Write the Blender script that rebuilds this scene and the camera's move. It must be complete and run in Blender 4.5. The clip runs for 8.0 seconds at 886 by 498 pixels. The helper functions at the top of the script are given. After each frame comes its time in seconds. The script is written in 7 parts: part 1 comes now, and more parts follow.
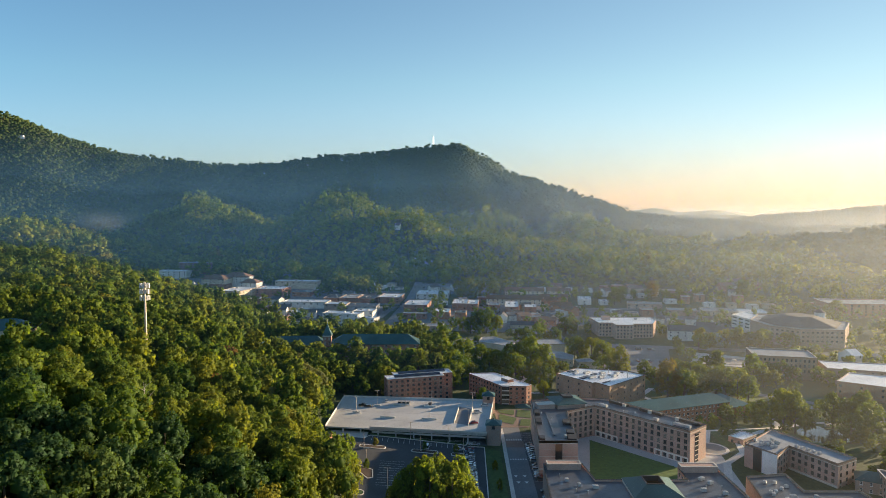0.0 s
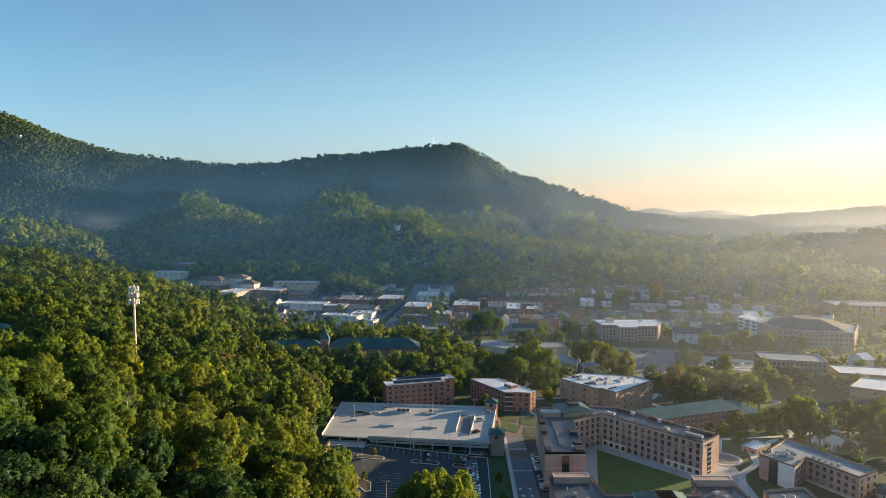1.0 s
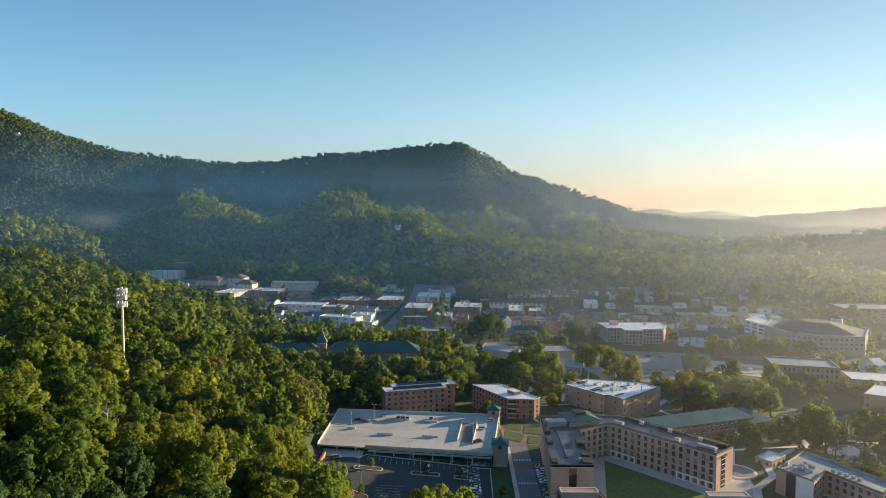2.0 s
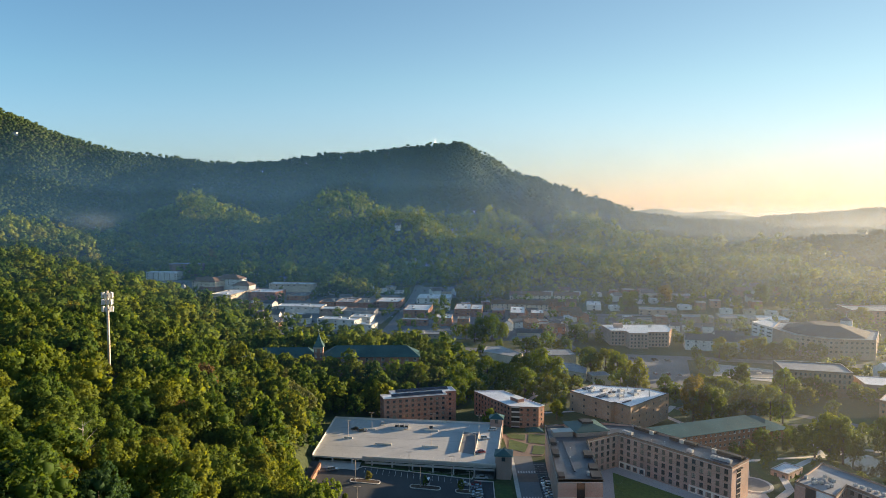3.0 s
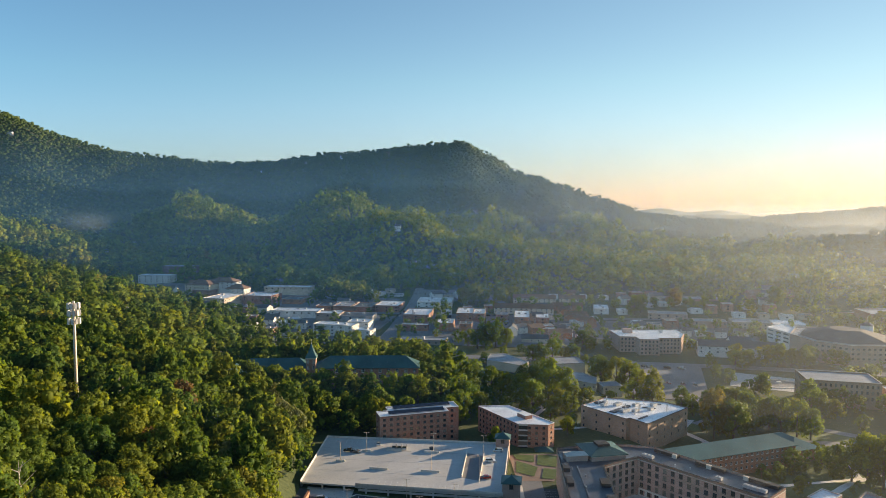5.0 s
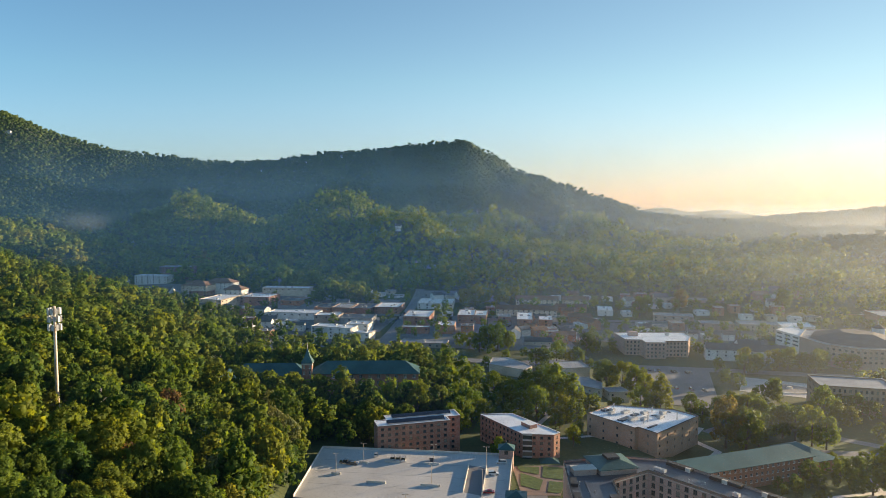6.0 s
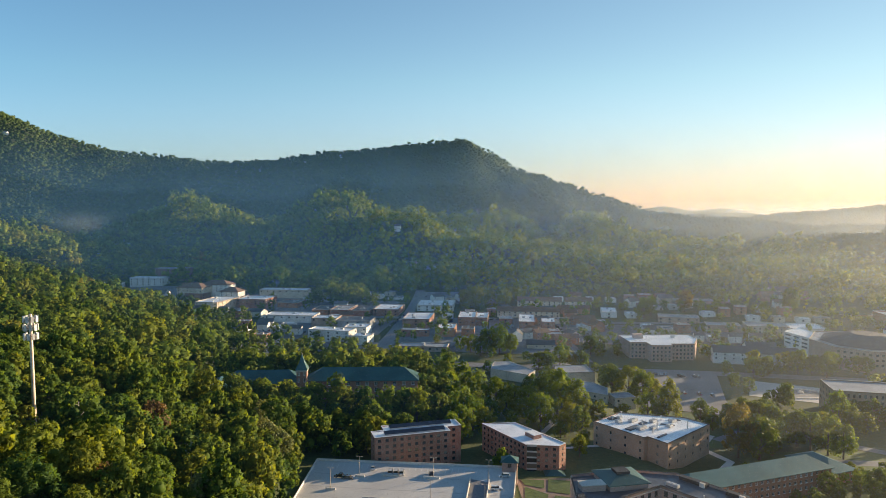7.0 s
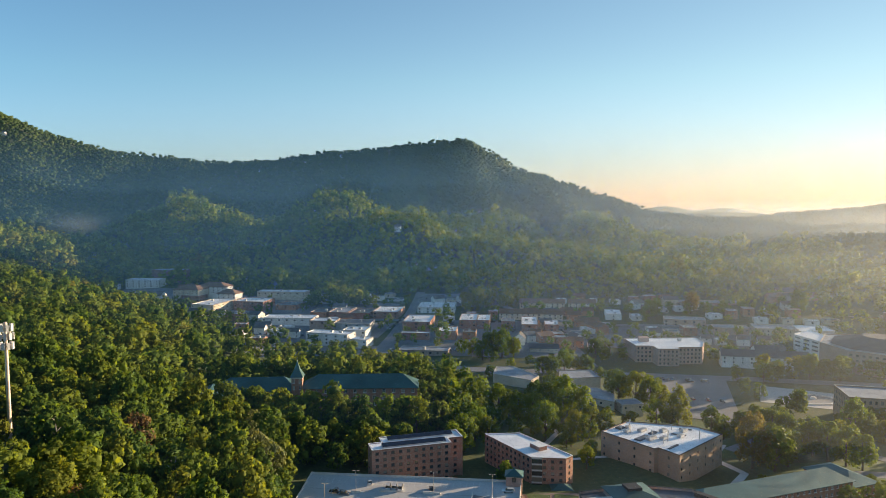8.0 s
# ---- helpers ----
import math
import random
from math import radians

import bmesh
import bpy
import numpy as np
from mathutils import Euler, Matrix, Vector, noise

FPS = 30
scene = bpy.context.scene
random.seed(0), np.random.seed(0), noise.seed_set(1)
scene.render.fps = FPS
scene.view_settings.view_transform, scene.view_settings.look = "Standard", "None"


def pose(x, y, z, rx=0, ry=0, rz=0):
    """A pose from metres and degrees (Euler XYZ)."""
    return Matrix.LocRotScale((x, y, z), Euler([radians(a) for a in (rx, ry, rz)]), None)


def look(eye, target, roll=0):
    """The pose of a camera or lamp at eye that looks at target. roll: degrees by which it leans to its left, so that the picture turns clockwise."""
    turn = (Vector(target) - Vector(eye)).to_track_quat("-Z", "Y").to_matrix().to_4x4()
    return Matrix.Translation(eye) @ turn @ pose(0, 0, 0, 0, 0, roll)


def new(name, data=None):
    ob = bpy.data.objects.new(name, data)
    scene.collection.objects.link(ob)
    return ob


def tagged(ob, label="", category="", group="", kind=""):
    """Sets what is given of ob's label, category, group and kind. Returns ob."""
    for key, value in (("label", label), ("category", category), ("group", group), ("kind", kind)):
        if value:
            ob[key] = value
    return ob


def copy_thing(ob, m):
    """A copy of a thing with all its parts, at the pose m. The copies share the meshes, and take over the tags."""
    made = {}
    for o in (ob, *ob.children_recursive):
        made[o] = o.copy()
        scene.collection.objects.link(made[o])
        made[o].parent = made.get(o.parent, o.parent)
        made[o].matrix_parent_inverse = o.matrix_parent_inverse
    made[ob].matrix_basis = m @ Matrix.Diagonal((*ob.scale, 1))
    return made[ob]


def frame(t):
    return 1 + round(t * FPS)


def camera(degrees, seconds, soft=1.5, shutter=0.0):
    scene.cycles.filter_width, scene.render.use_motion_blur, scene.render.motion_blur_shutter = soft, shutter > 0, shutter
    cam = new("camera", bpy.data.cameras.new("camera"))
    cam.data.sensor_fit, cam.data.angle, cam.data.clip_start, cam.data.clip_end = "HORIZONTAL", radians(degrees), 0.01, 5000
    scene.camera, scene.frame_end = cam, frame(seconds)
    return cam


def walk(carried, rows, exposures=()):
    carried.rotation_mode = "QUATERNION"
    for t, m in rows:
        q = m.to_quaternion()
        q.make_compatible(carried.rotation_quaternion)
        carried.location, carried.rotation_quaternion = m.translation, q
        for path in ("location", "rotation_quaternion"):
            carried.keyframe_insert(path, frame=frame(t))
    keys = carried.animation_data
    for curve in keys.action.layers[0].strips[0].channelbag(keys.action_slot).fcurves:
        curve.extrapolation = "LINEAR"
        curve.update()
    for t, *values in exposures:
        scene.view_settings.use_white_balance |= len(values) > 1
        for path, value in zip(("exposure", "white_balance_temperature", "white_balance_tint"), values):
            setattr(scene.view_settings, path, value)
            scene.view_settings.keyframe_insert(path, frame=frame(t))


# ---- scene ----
cam = camera(64, 8.0, 0.8)
PATH = [
    (0, (0.868, -0.466, 118.01), (0.867, 1.529, 117.874), 0.0),
    (0.5, (0.604, 6.609, 117.979), (0.603, 8.604, 117.843), -0.1),
    (1, (0.283, 13.732, 117.941), (0.282, 15.727, 117.805), -0.0),
    (1.5, (-0.016, 20.972, 117.906), (-0.018, 22.968, 117.769), 0.2),
    (3, (-0.318, 43.34, 117.772), (-0.322, 45.335, 117.635), 0.2),
    (3.5, (-0.346, 50.892, 117.774), (-0.351, 52.888, 117.637), 0.2),
    (4, (-0.279, 58.499, 117.779), (-0.285, 60.495, 117.642), 0.2),
    (4.5, (-0.229, 66.081, 117.795), (-0.235, 68.076, 117.658), 0.1),
    (6, (-0.117, 88.867, 117.936), (-0.128, 90.862, 117.797), 0.1),
    (6.5, (0.035, 96.663, 118.003), (0.024, 98.658, 117.863), 0.0),
    (7, (0.208, 104.531, 118.065), (0.196, 106.526, 117.925), -0.1),
    (7.5, (0.31, 112.29, 118.106), (0.297, 114.285, 117.966), -0.2),
    (8, (0.376, 119.909, 118.146), (0.361, 121.904, 118.006), -0.2),
]
walk(cam, [(t, look(eye, target, roll)) for t, eye, target, roll in PATH])
# ---- world, sun, exposure ----
SUN_AZ, SUN_EL = radians(61), radians(8.6)
world = bpy.data.worlds.new("morning_sky")
scene.world = world
world.use_nodes = True
wn = world.node_tree
sky = wn.nodes.new("ShaderNodeTexSky")
sky.sky_type = "NISHITA"
sky.sun_disc = False
sky.sun_elevation, sky.sun_rotation = SUN_EL, SUN_AZ
sky.altitude, sky.air_density, sky.dust_density, sky.ozone_density = 1000, 1.0, 0.05, 2.0
wn.nodes["Background"].inputs["Strength"].default_value = 0.089
# warm the low sky all round: morning haze under the clear blue
geo_in = wn.nodes.new("ShaderNodeTexCoord")
split = wn.nodes.new("ShaderNodeSeparateXYZ")
low = wn.nodes.new("ShaderNodeValToRGB")
low.color_ramp.elements[0].position, low.color_ramp.elements[0].color = 0.0, (0.92, 0.80, 1.0, 1)
low.color_ramp.elements[1].position, low.color_ramp.elements[1].color = 0.16, (0.97, 1.0, 0.985, 1)
tone = wn.nodes.new("ShaderNodeMix")
tone.data_type, tone.blend_type = "RGBA", "MULTIPLY"
tone.inputs["Factor"].default_value = 1.0
wn.links.new(geo_in.outputs["Generated"], split.inputs[0])
wn.links.new(split.outputs["Z"], low.inputs["Fac"])
wn.links.new(sky.outputs["Color"], tone.inputs["A"])
wn.links.new(low.outputs["Color"], tone.inputs["B"])
# the sky's blue deepens away from the sun and pales to warm white near it
aim = wn.nodes.new("ShaderNodeVectorMath")
aim.operation = "DOT_PRODUCT"
aim.inputs[1].default_value = (math.sin(SUN_AZ) / 2, math.cos(SUN_AZ) / 2, 0)
half = wn.nodes.new("ShaderNodeMath")
half.inputs[1].default_value = 0.5
round_sun = wn.nodes.new("ShaderNodeValToRGB")
round_sun.color_ramp.elements[0].position, round_sun.color_ramp.elements[0].color = 0.45, (0.755, 0.925, 1.02, 1)
round_sun.color_ramp.elements[1].position, round_sun.color_ramp.elements[1].color = 0.95, (0.955, 0.835, 0.735, 1)
tone2 = wn.nodes.new("ShaderNodeMix")
tone2.data_type, tone2.blend_type = "RGBA", "MULTIPLY"
tone2.inputs["Factor"].default_value = 1.0
wn.links.new(geo_in.outputs["Generated"], aim.inputs[0])
wn.links.new(aim.outputs["Value"], half.inputs[0])
wn.links.new(half.outputs[0], round_sun.inputs["Fac"])
wn.links.new(tone.outputs["Result"], tone2.inputs["A"])
wn.links.new(round_sun.outputs["Color"], tone2.inputs["B"])
wn.links.new(tone2.outputs["Result"], wn.nodes["Background"].inputs["Color"])
sun_data = bpy.data.lights.new("sun", "SUN")
sun_data.energy, sun_data.angle, sun_data.color = 5.0, radians(0.6), (1.0, 0.76, 0.48)
sun = new("sun", sun_data)
sun_dir = Vector((math.sin(SUN_AZ) * math.cos(SUN_EL), math.cos(SUN_AZ) * math.cos(SUN_EL), math.sin(SUN_EL)))
sun.matrix_world = look(sun_dir * 3000, (0, 0, 0))
scene.view_settings.exposure = 1.40
rng = np.random.default_rng(7)


# ---- materials ----
def shade(name, rough=0.8, metal=0.0):
    m = bpy.data.materials.new(name)
    m.use_nodes = True
    b = m.node_tree.nodes["Principled BSDF"]
    b.inputs["Roughness"].default_value, b.inputs["Metallic"].default_value = rough, metal
    return m, m.node_tree, b


def wire(nt, a, b):
    nt.links.new(a, b)


def noise_node(nt, scale, detail=4, kind="Object"):
    co = nt.nodes.new("ShaderNodeTexCoord")
    n = nt.nodes.new("ShaderNodeTexNoise")
    n.inputs["Scale"].default_value, n.inputs["Detail"].default_value = scale, detail
    wire(nt, co.outputs[kind], n.inputs["Vector"])
    return n.outputs["Fac"]


def ramp(nt, fac, stops):
    r = nt.nodes.new("ShaderNodeValToRGB")
    els = r.color_ramp.elements
    while len(els) < len(stops):
        els.new(0.5)
    for e, (p, c) in zip(els, stops):
        e.position, e.color = p, (*c, 1)
    wire(nt, fac, r.inputs["Fac"])
    return r.outputs["Color"]


def mixc(nt, fac, a, b, mode="MIX"):
    n = nt.nodes.new("ShaderNodeMix")
    n.data_type, n.blend_type = "RGBA", mode
    for v, s in ((fac, n.inputs[0]), (a, n.inputs[6]), (b, n.inputs[7])):
        if isinstance(v, bpy.types.NodeSocket):
            wire(nt, v, s)
        else:
            s.default_value = v if isinstance(v, (int, float)) else (*v, 1)
    return n.outputs[2]


def bump(nt, b, fac, strength, dist=0.05):
    n = nt.nodes.new("ShaderNodeBump")
    n.inputs["Strength"].default_value, n.inputs["Distance"].default_value = strength, dist
    wire(nt, fac, n.inputs["Height"])
    wire(nt, n.outputs["Normal"], b.inputs["Normal"])


def plain(name, c, rough=0.8, metal=0.0, big=0.15, fine=2.0, spread=0.22, bumps=0.2):
    """A surface of one paint or stone, mottled at a large and a small scale."""
    m, nt, b = shade(name, rough, metal)
    lo, hi = [v * (1 - spread) for v in c], [min(1, v * (1 + spread)) for v in c]
    a = ramp(nt, noise_node(nt, big), [(0.3, lo), (0.7, hi)])
    f = noise_node(nt, fine, 6)
    wire(nt, mixc(nt, 0.35, a, ramp(nt, f, [(0.35, lo), (0.65, hi)])), b.inputs["Base Color"])
    bump(nt, b, f, bumps)
    return m


def brickwork(name, c, mortar=(0.42, 0.38, 0.33)):
    m, nt, b = shade(name, 0.9)
    co = nt.nodes.new("ShaderNodeTexCoord")
    t = nt.nodes.new("ShaderNodeTexBrick")
    t.inputs["Scale"].default_value = 1.0
    t.inputs["Brick Width"].default_value, t.inputs["Row Height"].default_value = 0.21, 0.075
    t.inputs["Mortar Size"].default_value = 0.006
    t.inputs["Color1"].default_value = (*[v * 0.82 for v in c], 1)
    t.inputs["Color2"].default_value = (*[v * 1.18 for v in c], 1)
    t.inputs["Mortar"].default_value = (*mortar, 1)
    # courses run with height: u from x + y, v from z
    sep, com, add = nt.nodes.new("ShaderNodeSeparateXYZ"), nt.nodes.new("ShaderNodeCombineXYZ"), nt.nodes.new("ShaderNodeMath")
    wire(nt, co.outputs["Object"], sep.inputs[0])
    wire(nt, sep.outputs[0], add.inputs[0])
    wire(nt, sep.outputs[1], add.inputs[1])
    wire(nt, add.outputs[0], com.inputs[0])
    wire(nt, sep.outputs[2], com.inputs[1])
    wire(nt, com.outputs[0], t.inputs["Vector"])
    stain = ramp(nt, noise_node(nt, 0.12), [(0.3, (0.78, 0.76, 0.74)), (0.7, (1.08, 1.06, 1.04))])
    wire(nt, mixc(nt, 1.0, t.outputs["Color"], stain, "MULTIPLY"), b.inputs["Base Color"])
    return m


def foliage(name, stops, tint, through_light=0.35, contrast=0.5):
    """Leaves: hue by tree, lightness by leaf clump, some light shining through."""
    m, nt, b = shade(name, 0.6)
    if tint == "tree":
        o = nt.nodes.new("ShaderNodeObjectInfo")
        fac = o.outputs["Random"]
    else:
        o = nt.nodes.new("ShaderNodeAttribute")
        o.attribute_name = "tint"
        fac = o.outputs["Fac"]
    c = ramp(nt, fac, stops)
    g = nt.nodes.new("ShaderNodeNewGeometry")
    var = ramp(nt, g.outputs["Random Per Island"], [(0.0, [1 - contrast * v for v in (0.55, 0.5, 0.5)]), (0.6, (1.0, 1.0, 1.0)), (1.0, [1 + contrast * v for v in (0.8, 0.65, 0.35)])])
    c = mixc(nt, 1.0, c, var, "MULTIPLY")
    wire(nt, c, b.inputs["Base Color"])
    b.inputs["Specular IOR Level"].default_value = 0.1
    tr = nt.nodes.new("ShaderNodeBsdfTranslucent")
    wire(nt, mixc(nt, 1.0, c, (1.7, 1.5, 0.55), "MULTIPLY"), tr.inputs["Color"])
    mx = nt.nodes.new("ShaderNodeMixShader")
    mx.inputs[0].default_value = through_light
    wire(nt, b.outputs[0], mx.inputs[1])
    wire(nt, tr.outputs[0], mx.inputs[2])
    wire(nt, mx.outputs[0], nt.nodes["Material Output"].inputs["Surface"])
    return m


LEAF = [(0.0, (0.058, 0.112, 0.028)), (0.3, (0.086, 0.142, 0.030)), (0.6, (0.120, 0.170, 0.031)), (0.9, (0.158, 0.190, 0.032)),
        (0.985, (0.168, 0.172, 0.032)), (1.0, (0.150, 0.122, 0.034))]
LEAF_NEAR = foliage("leaf_tree", LEAF, "tree", 0.5)
LEAF_WOOD = foliage("leaf_wood", LEAF, "wood", 0.5)
LEAF_FAR = foliage("leaf_far", [(0.0, (0.040, 0.072, 0.024)), (0.5, (0.058, 0.092, 0.027)), (0.9, (0.080, 0.110, 0.030)), (1.0, (0.095, 0.094, 0.032))], "wood", 0.2, 0.3)
# LEAF brightened and warmed, painting sun onto the foothill and valley crowns
LEAF_LIT_EDGE = foliage("leaf_lit_edge", [(p, (1.55 * c[0], 1.4 * c[1], 1.3 * c[2])) for p, c in LEAF], "wood", 0.45, 0.5)
# deep green leaves, darkened to paint in the shade on the near slope
LEAF_SHADED = [(0.0, (0.026, 0.062, 0.026)), (0.6, (0.040, 0.084, 0.029)), (1.0, (0.070, 0.115, 0.030))]
LEAF_SHADED_TREE = foliage("leaf_shaded_tree", LEAF_SHADED, "tree", 0.35)
LEAF_SHADED_WOOD = foliage("leaf_shaded_wood", LEAF_SHADED, "wood", 0.35)
# yellow-green leaves brightened: sunlight on the crowns is put into this colour
LEAF_SUN_TINTED = foliage("leaf_sun_tinted", [(0.0, (0.110, 0.178, 0.030)), (0.7, (0.150, 0.202, 0.032)), (1.0, (0.185, 0.205, 0.033))], "tree", 0.6)
LEAF_PINE = foliage("leaf_pine", [(0.0, (0.052, 0.105, 0.026)), (1.0, (0.078, 0.130, 0.028))], "tree")
BARK = plain("bark", (0.12, 0.095, 0.07), 0.95, big=1.0, fine=8)
BARK_PALE = plain("bark_pale", (0.36, 0.33, 0.29), 0.95, big=1.0, fine=8)
BRICK_RED = brickwork("brick_red", (0.36, 0.165, 0.11))
BRICK_TAN = brickwork("brick_tan", (0.43, 0.31, 0.245))
BRICK_ROSE = brickwork("brick_rose", (0.50, 0.33, 0.27))
BRICK_BUFF = brickwork("brick_buff", (0.46, 0.30, 0.195))
BRICK_ORANGE = brickwork("brick_orange", (0.42, 0.19, 0.10))
STONE = plain("pale_stone", (0.58, 0.53, 0.46), 0.85)
STONE_LIGHT = plain("cut_stone", (0.74, 0.70, 0.62), 0.8)
STUCCO = plain("white_stucco", (0.72, 0.70, 0.66), 0.85)
CREAM = plain("cream_stucco", (0.60, 0.50, 0.38), 0.85)
MEMBRANE = plain("dark_membrane", (0.075, 0.082, 0.10), 0.42, big=0.12, fine=0.8, spread=0.35)
WHITE_ROOF = plain("white_membrane", (0.82, 0.84, 0.87), 0.4, big=0.07, fine=0.5, spread=0.22)
GREY_ROOF = plain("grey_roof", (0.32, 0.325, 0.34), 0.6, spread=0.3)
SHINGLE = plain("grey_shingle", (0.13, 0.125, 0.125), 0.9, fine=4)
SHINGLE_BROWN = plain("brown_shingle", (0.20, 0.12, 0.08), 0.9, fine=4)
SHINGLE_RED = plain("red_roof", (0.38, 0.12, 0.07), 0.8, fine=4)
BLACK = plain("black_edge", (0.025, 0.025, 0.028), 0.6)
CONCRETE = plain("concrete", (0.50, 0.485, 0.46), 0.85, big=0.06, fine=1.2, spread=0.16)
CONCRETE_PALE = plain("concrete_pale", (0.62, 0.58, 0.52), 0.85, big=0.08, fine=1.2)
ASPHALT = plain("asphalt", (0.062, 0.064, 0.068), 0.85, big=0.05, fine=1.5, spread=0.3)
ASPHALT_OLD = plain("asphalt_old", (0.20, 0.20, 0.205), 0.9, big=0.05, fine=1.0, spread=0.25)
PAINT = plain("road_paint", (0.72, 0.72, 0.68), 0.7, spread=0.2)
PAVER = plain("brick_paving", (0.23, 0.165, 0.135), 0.9, big=0.3, fine=3)
SOIL = plain("mulch", (0.085, 0.055, 0.038), 0.95, big=0.5, fine=3)
METAL = plain("galvanised", (0.55, 0.55, 0.54), 0.4, 0.8)
POLE_PAINT = plain("pole_paint", (0.55, 0.46, 0.38), 0.5, 0.3)
UNIT = plain("unit_paint", (0.46, 0.46, 0.45), 0.5, 0.2)
WHITE_PAINT = plain("white_paint", (0.80, 0.79, 0.76), 0.6)
SOLAR = plain("solar_cells", (0.012, 0.015, 0.03), 0.2, big=0.8, fine=4)
TYRE = plain("tyre", (0.02, 0.02, 0.02), 0.9)
BRONZE = plain("bronze_frame", (0.055, 0.05, 0.045), 0.5, 0.3)
WOOD = plain("wood_fence", (0.38, 0.22, 0.12), 0.8, fine=4)


def glass(name, c=(0.03, 0.035, 0.04), rough=0.08):
    m, nt, b = shade(name, rough)
    b.inputs["Base Color"].default_value = (*c, 1)
    b.inputs["Specular IOR Level"].default_value = 0.7
    f = noise_node(nt, 0.7)
    r = nt.nodes.new("ShaderNodeMapRange")
    r.inputs["To Min"].default_value, r.inputs["To Max"].default_value = rough * 0.6, rough * 2.2
    wire(nt, f, r.inputs["Value"])
    wire(nt, r.outputs["Result"], b.inputs["Roughness"])
    o = nt.nodes.new("ShaderNodeObjectInfo")
    wire(nt, ramp(nt, o.outputs["Random"], [(0.0, c), (0.6, [v * 1.6 for v in c]), (0.8, (0.16, 0.14, 0.11)), (1.0, (0.34, 0.31, 0.26))]), b.inputs["Base Color"])
    return m


GLASS = glass("window_glass")
CAR_GLASS = glass("car_glass", (0.02, 0.022, 0.025))


def seam_metal(name, c):
    """Standing-seam sheet roof, ribs 0.45 m apart, faded in patches."""
    m, nt, b = shade(name, 0.45, 0.25)
    co, w = nt.nodes.new("ShaderNodeTexCoord"), nt.nodes.new("ShaderNodeTexWave")
    w.inputs["Scale"].default_value = 0.7
    w.inputs["Distortion"].default_value = 0.0
    wire(nt, co.outputs["Object"], w.inputs["Vector"])
    a = ramp(nt, noise_node(nt, 0.08), [(0.3, [v * 0.78 for v in c]), (0.7, [v * 1.25 for v in c])])
    wire(nt, mixc(nt, 1.0, a, ramp(nt, w.outputs["Fac"], [(0.0, (0.86, 0.86, 0.86)), (0.25, (1, 1, 1))]), "MULTIPLY"), b.inputs["Base Color"])
    bump(nt, b, w.outputs["Fac"], 0.4)
    return m


GREEN_METAL = seam_metal("green_metal", (0.055, 0.125, 0.115))
GREEN_PALE = seam_metal("green_metal_pale", (0.062, 0.160, 0.158))


def ground_mat(name, a, b_, c):
    m, nt, b = shade(name, 0.95)
    n1 = noise_node(nt, 0.02, 6)
    n2 = noise_node(nt, 0.6, 8)
    base = ramp(nt, n1, [(0.3, a), (0.55, b_), (0.75, c)])
    wire(nt, mixc(nt, 0.5, base, ramp(nt, n2, [(0.3, [v * 0.6 for v in a]), (0.7, [v * 1.3 for v in c])])), b.inputs["Base Color"])
    bump(nt, b, n2, 0.6, 0.3)
    return m


GROUND = ground_mat("wooded_ground", (0.045, 0.07, 0.02), (0.06, 0.09, 0.025), (0.085, 0.095, 0.035))
LAWN = ground_mat("mown_lawn", (0.055, 0.098, 0.024), (0.066, 0.115, 0.027), (0.082, 0.122, 0.034))
TURF = ground_mat("court_turf", (0.085, 0.15, 0.028), (0.095, 0.16, 0.03), (0.105, 0.17, 0.034))
MEADOW = ground_mat("meadow", (0.10, 0.13, 0.05), (0.13, 0.15, 0.06), (0.15, 0.16, 0.07))


def water_mat():
    m, nt, b = shade("pond_water", 0.06)
    b.inputs["Base Color"].default_value = (0.03, 0.045, 0.04, 1)
    bump(nt, b, noise_node(nt, 0.9, 3), 0.05)
    return m


WATER = water_mat()


# ---- the lie of the land ----
def smooth(a, b, v):
    t = np.clip((v - a) / (b - a), 0, 1)
    return t * t * (3 - 2 * t)


FLOOR_Y = (0, 375, 430, 480, 600, 700, 780, 900, 1000, 1100, 1300, 1700, 5000)
FLOOR_Z = (-4, -4, -6, -10, -13, -13, -10, -7, -1, 4, 9, 4, -20)
